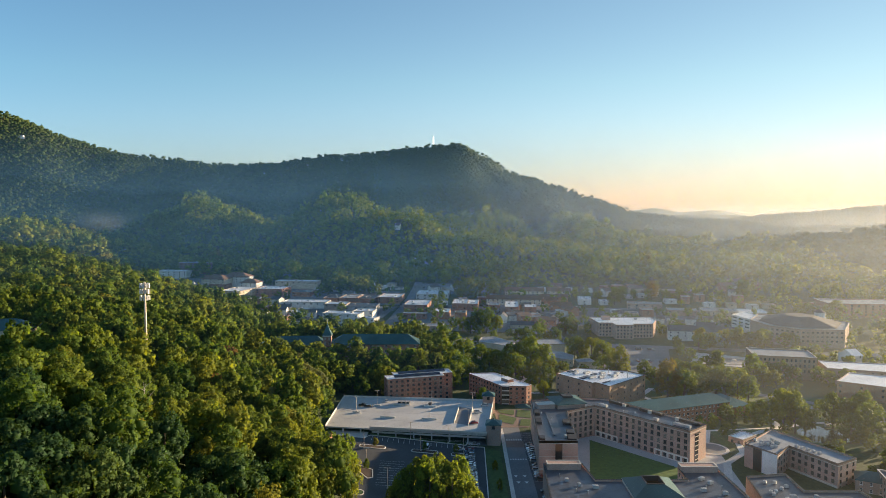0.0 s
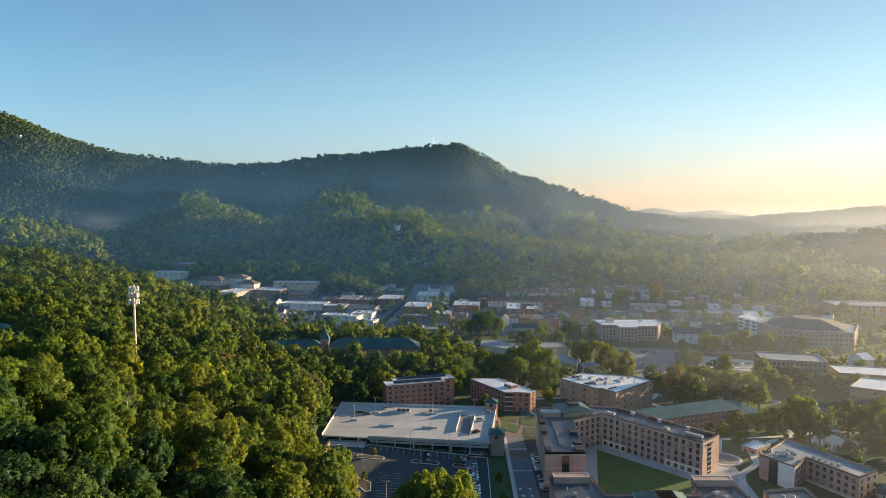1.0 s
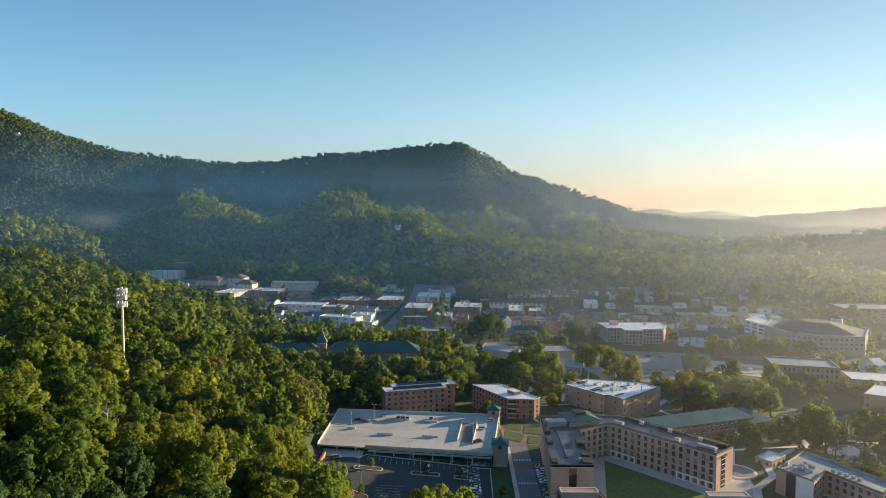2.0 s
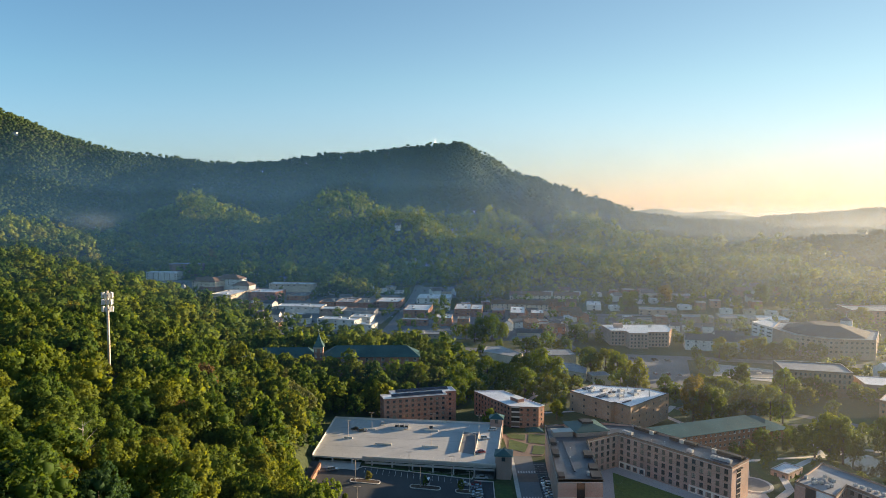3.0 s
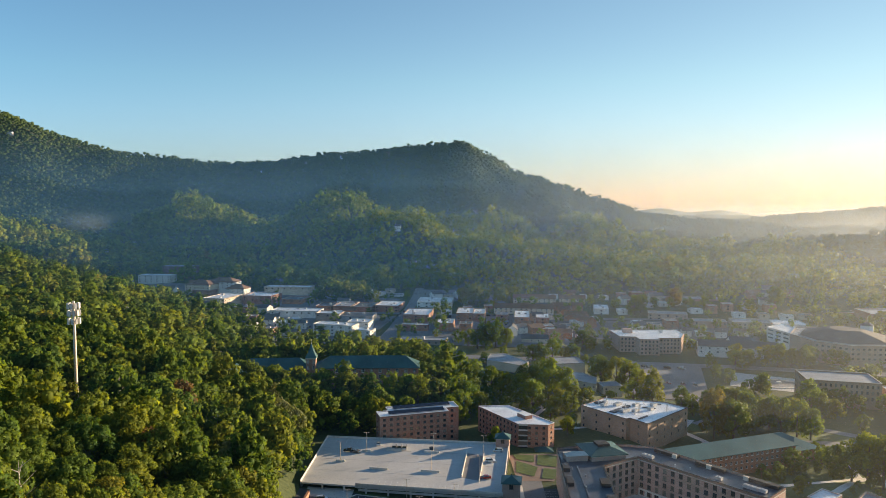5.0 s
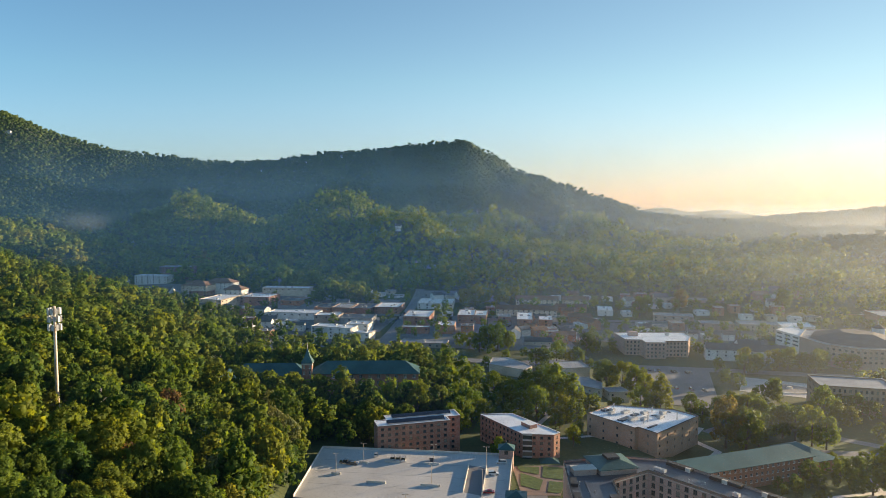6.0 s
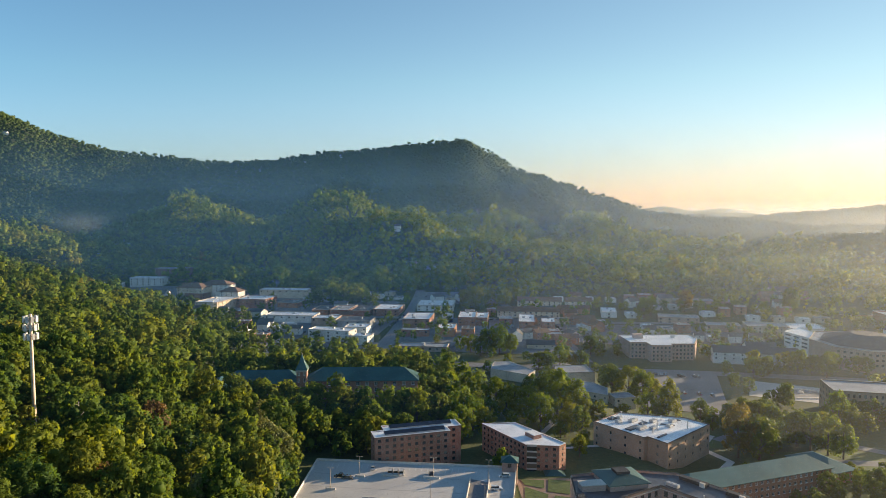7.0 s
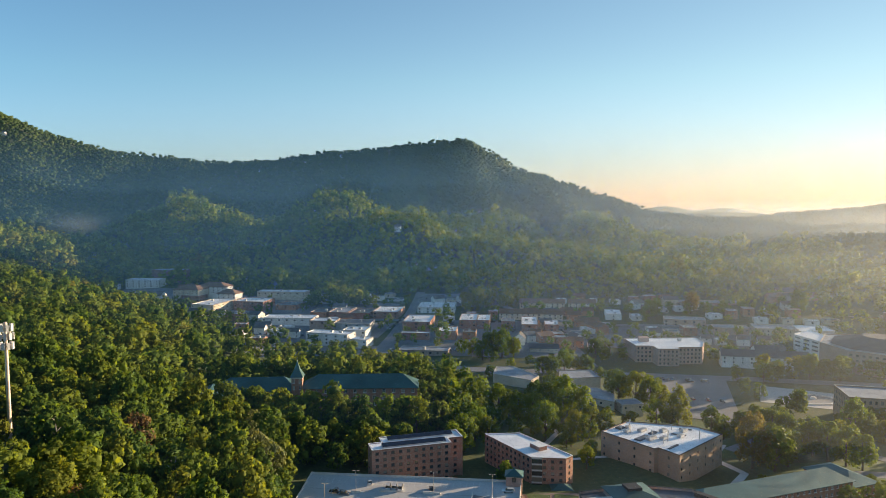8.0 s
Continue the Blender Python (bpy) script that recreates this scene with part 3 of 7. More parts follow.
def hip(geo, w, d, z0, z1, over=0.6, m=0):
    """A hipped roof over a rectangle about the origin, its ridge along the longer side, with a thin eave."""
    x, y = w / 2 + over, d / 2 + over
    run = min(x, y)
    if x >= y:
        r0, r1 = (-(x - run), 0, z1), (x - run, 0, z1)
    else:
        r0, r1 = (0, -(y - run), z1), (0, y - run, z1)
    c = [(-x, -y, z0), (x, -y, z0), (x, y, z0), (-x, y, z0)]
    if x >= y:
        faces = [[c[0], c[1], r1, r0], [c[1], c[2], r1], [c[2], c[3], r0, r1], [c[3], c[0], r0]]
    else:
        faces = [[c[0], c[1], r0], [c[1], c[2], r1, r0], [c[2], c[3], r1], [c[3], c[0], r0, r1]]
    for f in faces:
        geo.face(f, m)
    e = 0.25
    for p, q in zip(c, c[1:] + c[:1]):
        geo.face([(p[0], p[1], z0 - e), (q[0], q[1], z0 - e), q, p], m)
    geo.face([(p[0], p[1], z0 - e) for p in reversed(c)], m)
    return geo


def gable(geo, w, d, z0, z1, over=0.5, m=0, t=0.18):
    """A gabled roof, ridge along x, as two thick slabs."""
    x, y = w / 2 + over, d / 2 + over
    for s in (-1, 1):
        lo = [(-x, s * y, z0), (x, s * y, z0), (x, 0, z1), (-x, 0, z1)]
        up = [(p[0], p[1], p[2] + t) for p in lo]
        for f in (up, lo[::-1], [lo[0], lo[1], up[1], up[0]], [lo[1], lo[2], up[2], up[1]], [lo[3], lo[0], up[0], up[3]]):
            geo.face(f if s < 0 else f[::-1], m)
    return geo


def pitched(name, label, category, cx, cy, w, d, rot, eave, ridge, wall, roof, floors=2, kind="gable", bay=3.2, win=(1.0, 1.5), style="white", z0=None,
            group="", floor_h=2.9, over=0.5, chimney=False):
    """A house with a pitched roof on a rectangle; heights are those of the world."""
    poly = rect(cx, cy, w, d, rot)
    if z0 is None:
        z0 = min(hz(*p) for p in poly) - 0.4
    th = thing(name, label, category, pose(cx, cy, z0, 0, 0, rot), group)
    loc = rect(0, 0, w, d)
    top = eave - z0
    base = top - floors * floor_h
    rows = [base + i * floor_h for i in range(floors) if base + i * floor_h > -0.8]
    for i in range(4):
        a, b = loc[i], loc[(i + 1) % 4]
        n = max(1, int((math.dist(a, b) - 1.2) / (bay if cy < 600 else bay * 1.6)))
        rear = (a[0] - b[0]) / math.dist(a, b) * math.cos(radians(rot)) - (a[1] - b[1]) / math.dist(a, b) * math.sin(radians(rot)) > 0.35
        facade(th, a, b, 0, top, wall, [] if rear else rows, 0 if rear else n, win[0], win[1], 0.85, style, sills=False, joined=cy > 600)
    if kind == "gable":
        for s in (-1, 1):
            g = Geo()
            pts = [(s * w / 2, -d / 2, top), (s * w / 2, d / 2, top), (s * w / 2, 0, ridge - z0)]
            g.face(pts if s > 0 else pts[::-1])
            part("gable_wall", g, wall, th)
        part("roof", gable(Geo(), w, d, top - 0.05, ridge - z0, over), roof, th)
    else:
        part("roof", hip(Geo(), w, d, top, ridge - z0, over), roof, th)
    if chimney:
        part("chimney", Geo().box(w * 0.2, w * 0.2 + 0.8, -0.5, 0.5, top, ridge - z0 + 1.0), BRICK_RED, th)
    claim(poly, 3)
    return th


# ---- cars ----
def car_master(colour, kind, paint, plain_car=False):
    """A parked car, nose towards +x: body, cabin glass, roof, wheels with rims, lamps."""
    length, width = {"sedan": (4.7, 1.82), "wagon": (4.65, 1.88), "pickup": (5.5, 1.98), "van": (5.3, 2.0)}[kind]
    low, belt, top = {"sedan": (0.3, 0.92, 1.45), "wagon": (0.32, 1.0, 1.68), "pickup": (0.42, 1.1, 1.85), "van": (0.35, 1.1, 2.1)}[kind]
    x, y = length / 2, width / 2
    label = {"sedan": "sedan", "wagon": "sport-utility car", "pickup": "pickup truck", "van": "van"}[kind]
    th = thing("car", f"{colour} {label} parked on asphalt", "car", group="parked cars")
    g = Geo()
    prof = [(-x, low), (x, low), (x, belt - 0.22), (x - 0.95, belt - 0.05), (-x + (0.7 if kind == "sedan" else 0.12), belt), (-x, belt - 0.12)]
    for s in (-1, 1):
        p = [(a, s * y, b) for a, b in prof]
        g.face(p if s < 0 else p[::-1])
    for (ax, az), (bx, bz) in zip(prof, prof[1:] + prof[:1]):
        g.face([(bx, -y, bz), (ax, -y, az), (ax, y, az), (bx, y, bz)])
    part("body", g, paint, th)
    c0, c1 = {"sedan": (-x + 0.75, x - 1.15), "wagon": (-x + 0.15, x - 1.2), "pickup": (-0.9, x - 1.35), "van": (-x + 0.1, x - 0.7)}[kind]
    r0, r1 = c0 + (0.55 if kind == "sedan" else 0.2), c1 - 0.75
    g = Geo()
    b0 = [(c0, -y + 0.08, belt), (c1, -y + 0.08, belt - 0.04), (c1, y - 0.08, belt - 0.04), (c0, y - 0.08, belt)]
    t0 = [(r0, -y + 0.25, top - 0.06), (r1, -y + 0.25, top - 0.06), (r1, y - 0.25, top - 0.06), (r0, y - 0.25, top - 0.06)]
    for i in range(4):
        j = (i + 1) % 4
        g.face([b0[i], b0[j], t0[j], t0[i]])
    part("windows", g, CAR_GLASS, th)
    part("roof", Geo().prism([(r0 - 0.03, -y + 0.22), (r1 + 0.03, -y + 0.22), (r1 + 0.03, y - 0.22), (r0 - 0.03, y - 0.22)], top - 0.07, top), paint, th)
    rad = 0.34 if kind in ("sedan", "wagon") else 0.4
    if plain_car:
        part("underbody", Geo().box(-x + 0.3, x - 0.3, -y + 0.1, y - 0.1, 0.05, low), TYRE, th)
    for wx in () if plain_car else (-x + 0.85, x - 0.9):
        for s in (-1, 1):
            w = part("wheel", Geo().tube((wx, s * (y - 0.22), rad), (wx, s * (y + 0.01), rad), rad, rad, 10), TYRE, th)
            part("rim", Geo().tube((wx, s * (y + 0.01), rad), (wx, s * (y + 0.025), rad), rad * 0.6, rad * 0.55, 8), METAL, w)
    for s in () if plain_car else (-1, 1):
        part("headlight", Geo().box(x - 0.06, x + 0.015, s * (y - 0.3) - 0.2, s * (y - 0.3) + 0.2, belt - 0.42, belt - 0.28), WHITE_PAINT, th)
        part("tail_light", Geo().box(-x - 0.015, -x + 0.06, s * (y - 0.25) - 0.16, s * (y - 0.25) + 0.16, belt - 0.35, belt - 0.18), SHINGLE_RED, th)
    return th


def car_paint(name, c, rough=0.25, metal=0.3):
    m, nt, b = shade(name, rough, metal)
    wire(nt, ramp(nt, noise_node(nt, 3.0), [(0.3, [v * 0.92 for v in c]), (0.7, c)]), b.inputs["Base Color"])
    b.inputs["Coat Weight"].default_value = 0.6
    return m


CARS = {}
for colour, c in (("white", (0.75, 0.75, 0.74)), ("silver", (0.45, 0.46, 0.47)), ("black", (0.018, 0.018, 0.02)), ("dark blue", (0.02, 0.04, 0.11)),
                  ("red", (0.35, 0.02, 0.02)), ("grey", (0.12, 0.125, 0.13)), ("pale blue", (0.20, 0.30, 0.38))):
    mt = car_paint("paint_" + colour.replace(" ", "_"), c)
    for kind in ("sedan", "wagon") + (("pickup",) if colour in ("black", "white", "red") else ()) + (("van",) if colour == "white" else ()):
        CARS[colour, kind] = [mt, None, None]
CAR_KEYS = list(CARS)
CAR_MIX = [k for k in CAR_KEYS if k[1] in ("sedan", "wagon")] * 2 + [("white", "sedan"), ("silver", "wagon"), ("black", "pickup"), ("grey", "wagon"), ("white", "wagon")]


def car(x, y, rot, key=None, z=None, tilt=0.0):
    """A parked car; the first of its kind is built, the others are copies."""
    key = key or CAR_MIX[int(rng.integers(len(CAR_MIX)))]
    m = pose(x, y, (hz(x, y) + 0.2) if z is None else z, 0, tilt, rot)
    far = 2 if y > 600 else 1
    mt, made = CARS[key][0], CARS[key][far]
    if made is None:
        CARS[key][far] = made = car_master(key[0], key[1], mt, far == 2)
        made.matrix_basis = m
        return made
    return copy_thing(made, m)


# ---- trees ----
_b = bmesh.new()
bmesh.ops.create_icosphere(_b, subdivisions=1, radius=1.0)
ICO_V = np.array([v.co[:] for v in _b.verts])
ICO_F = np.array([[v.index for v in f.verts] for f in _b.faces])
_b.free()


def unit(v):
    return v / (np.linalg.norm(v, axis=1)[:, None] + 1e-6)


def crown(r, lobes, leaves, size, tall=1.0, cone=False, core=0.82, fat=1.0, puffs=0):
    """Vertices, triangles and soft normals of a leafy crown about 2 r wide: inner lobes, and leaf clumps over them, with gaps between."""
    hgt = r * 2.0 * tall
    cs, rs = [], []
    for i in range(lobes):
        if cone:
            k = (i + 0.5) / lobes
            a = i * 2.4 + r_.uniform(-0.4, 0.4)
            rad = r * (1 - k) * 0.75 * r_.uniform(0.6, 1.1)
            cs.append((rad * math.cos(a), rad * math.sin(a), hgt * (k * 0.95)))
            rs.append(max(0.2 * r, r * (1 - k) * 0.5 + 0.1 * r))
        else:
            a, k = i * 2.4 + r_.uniform(-0.6, 0.6), (i + 0.5) / lobes
            e = math.sin(math.pi * min(0.97, 0.16 + 0.80 * k)) ** 0.75
            rad = r * 0.70 * e * r_.uniform(0.6, 1.15)
            cs.append((rad * math.cos(a), rad * math.sin(a), hgt * (0.12 + 0.74 * k) + r_.uniform(-0.1, 0.1) * r))
            rs.append(r * fat * r_.uniform(0.24, 0.42))
    cs, rs = np.array(cs), np.array(rs)
    v, t, nr = [], [], []
    for c, rad in zip(cs, rs):
        n = sum(len(q) for q in v)
        v.append(c + ICO_V * rad * core * r_.uniform(0.8, 1.12, (len(ICO_V), 1)) * (1, 1, 0.9))
        nr.append(ICO_V)
        t.append(ICO_F + n)
    # puffs of twigs stand out from the lobes
    mid = cs - (0, 0, hgt * 0.4)
    if puffs:
        own = r_.choice(lobes, puffs, p=rs**2 / (rs**2).sum())
        way = unit(unit(r_.normal(size=(puffs, 3))) + 0.6 * unit(mid[own]) + (0, 0, 0.3))
        mid = mid[own] * 0.5 + way * r
        cs = cs[own] + way * rs[own][:, None] * r_.uniform(0.75, 1.05, (puffs, 1))
        rs = r * r_.uniform(0.11, 0.21, puffs)
    # leaf clumps over them
    pick = r_.choice(len(cs), leaves, p=rs**2 / (rs**2).sum())
    d = r_.normal(size=(leaves, 3))
    out = unit(mid[pick])
    d = unit(unit(d) + 0.55 * out + (0, 0, 0.25))
    p = cs[pick] + d * rs[pick][:, None] * r_.uniform(0.8, 1.12, (leaves, 1))
    soft = unit(d + 0.4 * out + 0.2 * r_.normal(size=(leaves, 3)))
    nrm = unit(d + 0.4 * r_.normal(size=(leaves, 3)))
    a = unit(np.cross(nrm, r_.normal(size=(leaves, 3))))
    b = np.cross(nrm, a)
    s = size * r_.uniform(0.55, 1.25, (leaves, 1))
    n = sum(len(q) for q in v)
    bend = nrm * s * 0.25
    lv = np.stack([p - a * s * 0.9 - bend, p + a * s * 0.9 - bend, p + b * s * 1.3 + bend], 1).reshape(-1, 3)
    v = np.concatenate(v + [lv])
    tri = np.concatenate(t + [np.arange(leaves * 3).reshape(-1, 3) + n])
    nr = np.concatenate(nr + [np.repeat(soft, 3, 0)])
    return v.astype(np.float32), tri.astype(np.int32), nr.astype(np.float32)


def tri_mesh(name, v, tri, mat, tint=None, soft=None):
    me = bpy.data.meshes.new(name)
    me.vertices.add(len(v))
    me.vertices.foreach_set("co", np.ascontiguousarray(v, np.float32).ravel())
    me.loops.add(tri.size)
    me.loops.foreach_set("vertex_index", np.ascontiguousarray(tri, np.int32).ravel())
    me.polygons.add(len(tri))
    me.polygons.foreach_set("loop_start", np.arange(0, tri.size, 3, dtype=np.int32))
    me.materials.append(mat)
    if tint is not None:
        at = me.attributes.new("tint", "FLOAT", "POINT")
        at.data.foreach_set("value", np.ascontiguousarray(tint, np.float32))
    me.update(calc_edges=True)
    if soft is not None:
        at = me.attributes.new("custom_normal", "FLOAT_VECTOR", "POINT")
        at.data.foreach_set("vector", np.ascontiguousarray(soft, np.float32).ravel())
        me.update()
    return me


r_ = np.random.default_rng(21)
FINE = [crown(1.0, 16, 3000, 0.06, tall=t, core=0.68, puffs=130) for t in (0.85, 0.95, 1.05, 0.9, 1.1, 1.0)]
BROAD = [crown(1.0, 14, 820, 0.105, tall=t, core=0.68, puffs=70) for t in (0.85, 0.95, 1.05, 0.9, 1.1, 1.0)]
PINE = [crown(0.55, 22, 1500, 0.05, tall=2.1, cone=True, core=0.7) for _ in range(2)]
MID = [crown(1.0, 8, 180, 0.16, tall=t, core=0.62, fat=1.25) for t in (0.95, 1.1, 1.2, 1.0)] + [crown(0.6, 7, 110, 0.16, tall=2.0, cone=True)]
EDGE_KIT = [crown(1.0, 6, 64, 0.2, tall=t, core=0.72, fat=1.35) for t in (0.9, 1.0, 1.15, 0.95)] + [crown(0.6, 4, 40, 0.18, tall=2.0, cone=True)]
FAR = [crown(1.0, 2, 5, 0.3, tall=t, core=1.0, fat=1.7) for t in (0.8, 0.9, 1.1, 1.0)]


def trunk_geo(h, r):
    """A tapered trunk with limbs that reach into a crown of radius 1 standing on it; unit crown radius."""
    g = Geo()
    g.tube((0, 0, -0.5), (0.02, 0.01, h), r * 1.15, r * 0.75, 7)
    g.tube((0.02, 0.01, h), (0.05, -0.03, h + 1.1), r * 0.75, r * 0.25, 6)
    for i in range(4):
        a = i * 1.7 + 0.4
        g.tube((0.02, 0.01, h * (0.8 + 0.06 * i)), (0.55 * math.cos(a), 0.55 * math.sin(a), h + 0.5 + 0.12 * i), r * 0.42, r * 0.1, 5)
    return g


TREE_SETS = {}
for nm, sets, leafm in (("broad", FINE, LEAF_NEAR), ("dark", FINE, LEAF_SHADED_TREE), ("sun_tinted", FINE, LEAF_SUN_TINTED), ("pine", PINE, LEAF_PINE)):
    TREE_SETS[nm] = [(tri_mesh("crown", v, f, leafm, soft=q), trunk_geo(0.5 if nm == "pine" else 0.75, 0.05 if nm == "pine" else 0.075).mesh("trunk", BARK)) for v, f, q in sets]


def tree(x, y, r, kind="broad", z=None, lift=0.75, tall=1.0, label="green broadleaf tree in late-summer leaf", group=""):
    """One tree: trunk with limbs, and a crown of radius r."""
    k = int(rng.integers(len(TREE_SETS[kind])))
    cm, tm = TREE_SETS[kind][k]
    z = hz(x, y) if z is None else z
    th = thing("tree", label, "tree", Matrix.Translation((x, y, z)) @ Matrix.Rotation(float(rng.uniform(0, 6.28)), 4, "Z") @ Matrix.Diagonal((r, r, r * tall, 1)), group)
    h = 0.35 if kind == "pine" else 0.75
    part("trunk", tm, None, th)
    part("crown", cm, None, th, at=Matrix.Translation((0, 0, h - 0.35)))
    return th


def wood(name, label, x, y, r, kit, mat, tall=None, lay=0.0):
    """Many trees in one mesh, each turned, scaled and tinted by itself; bare-set trunks under the crowns."""
    vs, fs, ts, ns, n = [], [], [], [], 0
    z = height(x, y)
    # a closed canopy turns to the light with the slope it stands on
    e = 12.0
    slope = unit(np.stack([height(x - e, y) - height(x + e, y), height(x, y - e) - height(x, y + e), np.full(len(x), 2 * e)], -1)) if lay else np.zeros((len(x), 3))
    kinds = rng.integers(len(kit), size=len(x))
    turn = rng.uniform(0, 6.283, len(x))
    tints = np.clip(rng.beta(2.2, 2.2, len(x)), 0, 1)
    tall = rng.uniform(0.85, 1.2, len(x)) if tall is None else tall
    for k, (v, f, q) in enumerate(kit):
        idx = np.nonzero(kinds == k)[0]
        if not len(idx):
            continue
        c, s = np.cos(turn[idx])[:, None], np.sin(turn[idx])[:, None]
        rr = r[idx][:, None]
        px = (v[None, :, 0] * c - v[None, :, 1] * s) * rr + x[idx][:, None]
        py = (v[None, :, 0] * s + v[None, :, 1] * c) * rr + y[idx][:, None]
        pz = (v[None, :, 2] + 0.4) * rr * tall[idx][:, None] + z[idx][:, None]
        vs.append(np.stack([px, py, pz], -1).reshape(-1, 3))
        fs.append((f[None] + (np.arange(len(idx)) * len(v))[:, None, None] + n).reshape(-1, 3))
        ts.append(np.repeat(tints[idx], len(v)))
        turned = np.stack([q[None, :, 0] * c - q[None, :, 1] * s, q[None, :, 0] * s + q[None, :, 1] * c, np.broadcast_to(q[None, :, 2], (len(idx), len(v)))], -1)
        ns.append(unit((turned * (1 - lay) + slope[idx][:, None] * lay).reshape(-1, 3)))
        n += len(idx) * len(v)
    vs, ns = np.concatenate(vs), np.concatenate(ns)
    me = tri_mesh(name, vs, np.concatenate(fs), mat, np.concatenate(ts), ns)
    return tagged(new(name, me), label, "woodland", kind="stuff")


def scatter(x0, x1, y0, y1, gap):
    """Jittered points, one in each cell of a staggered grid."""
    nx, ny = int((x1 - x0) / gap), int((y1 - y0) / gap)
    i, j = np.meshgrid(np.arange(nx), np.arange(ny))
    x = x0 + (i + 0.5 * (j % 2) + rng.uniform(0, 0.75, i.shape)) * gap
    y = y0 + (j + rng.uniform(0, 0.75, i.shape)) * gap
    return x.ravel(), y.ravel()


# ---- parking deck ----
DECK = [(-60, 358), (22.5, 345.5), (30, 403.5), (-58, 413)]


def on_deck(s, t):
    """A place on the deck: s across from the west, t from the near edge, both 0 to 1."""
    a, b, c, d = [Vector(p) for p in DECK]
    p = a.lerp(b, s).lerp(d.lerp(c, s), t)
    return p.x, p.y


deck = thing("parking_deck", "pale concrete parking deck with an open roof level", "parking deck")
part("top_slab", Geo().prism(DECK, 1.35, 2.0), CONCRETE, deck)
part("lower_slab", Geo().prism(inset(DECK, 0.3), -4.4, -3.75), ASPHALT_OLD, deck)
dk_in = inset(DECK, 0.25)
for i in range(4):
    j = (i + 1) % 4
    g = Geo()
    (ax, ay), (bx, by), (cx, cy), (dx, dy) = DECK[i], DECK[j], dk_in[j], dk_in[i]
    s0 = 0.28 if i == 0 else 0.0
    ax, ay, dx, dy = ax + (bx - ax) * s0, ay + (by - ay) * s0, dx + (cx - dx) * s0, dy + (cy - dy) * s0
    g.prism([(ax, ay), (bx, by), (cx, cy), (dx, dy)], 1.0, 3.0)
    part("parapet", g, CONCRETE_PALE, deck)
    n = int(math.dist(DECK[i], DECK[j]) / 8.5)
    for k in range(n + 1):
        px, py = dk_in[i][0] + (dk_in[j][0] - dk_in[i][0]) * k / n, dk_in[i][1] + (dk_in[j][1] - dk_in[i][1]) * k / n
        part("column", Geo().box(px - 0.35, px + 0.35, py - 0.35, py + 0.35, -4.4, 1.35), CONCRETE, deck)
for i in (1, 3):
    a, b = dk_in[i], dk_in[(i + 1) % 4]
    part("side_wall", Geo().prism([a, b, (b[0] - 0.4, b[1]), (a[0] - 0.4, a[1])] if i == 1 else [a, b, (b[0] + 0.4, b[1]), (a[0] + 0.4, a[1])], -5.5, 1.35), CONCRETE, deck)
part("front_spandrel", Geo().prism([(dk_in[0][0] + 24, dk_in[0][1] - 3.5), (dk_in[1][0], dk_in[1][1] + 0.1), (dk_in[1][0], dk_in[1][1] + 0.4), (dk_in[0][0] + 24, dk_in[0][1] - 3.2)], -0.4, 0.5), CONCRETE, deck)
part("rear_wall", Geo().prism([dk_in[2], dk_in[3], (dk_in[3][0], dk_in[3][1] - 0.4), (dk_in[2][0], dk_in[2][1] - 0.4)], -4.4, 1.35), CONCRETE, deck)
for k in range(11):
    x0, y0 = on_deck(0.31 + 0.06 * k, 0.005)
    x1, y1 = on_deck(0.31 + 0.06 * (k + 1), 0.005)
    part("cable_rail", Geo().tube((x0, y0, -2.6), (x1, y1, -2.6), 0.05, 0.05, 5).tube((x0, y0, -2.1), (x1, y1, -2.1), 0.05, 0.05, 5), METAL, deck)
claim(DECK, 2)
# ramp well with its walls, low walls round the light bases, joints in the slab
for s, t0, t1 in ((0.785, 0.26, 0.78), (0.875, 0.20, 0.72)):
    (ax, ay), (bx, by) = on_deck(s, t0), on_deck(s, t1)
    part("ramp_wall", Geo().prism([(ax, ay), (ax + 0.3, ay), (bx + 0.3, by), (bx, by)], 2.0, 3.1), STONE, deck, "pale stone ramp wall")
p4 = [on_deck(0.79, 0.26), on_deck(0.872, 0.22), on_deck(0.872, 0.72), on_deck(0.79, 0.76)]
part("ramp_floor", Geo().prism(p4, 2.0, 2.012), ASPHALT_OLD, deck)
for s, t, w in ((0.36, 0.33, 8), (0.625, 0.33, 8), (0.40, 0.74, 7), (0.60, 0.74, 7), (0.145, 0.45, 4), (0.255, 0.70, 4)):
    x, y = on_deck(s, t)
    part("low_wall", Geo().box(-w / 2, w / 2, -0.25, 0.25, 0, 0.9, turn=pose(x, y, 2.0, 0, 0, -8)), CONCRETE_PALE, deck)
for t in (0.26, 0.5, 0.74):
    (ax, ay), (bx, by) = on_deck(0.03, t), on_deck(0.97, t)
    part("slab_joint", Geo().prism([(ax, ay), (bx, by), (bx, by + 0.16), (ax, ay + 0.16)], 2.0, 2.006), ASPHALT_OLD, deck)
for k in range(26):
    for t0, t1 in ((0.03, 0.12), (0.86, 0.95)):
        s = 0.06 + 0.03 * k
        if s > 0.34 or t0 > 0.5:
            (ax, ay), (bx, by) = on_deck(s, t0), on_deck(s, t1)
            part("stall_line", Geo().prism([(ax, ay), (ax + 0.12, ay), (bx + 0.12, by), (bx, by)], 2.0, 2.006), PAINT, deck)


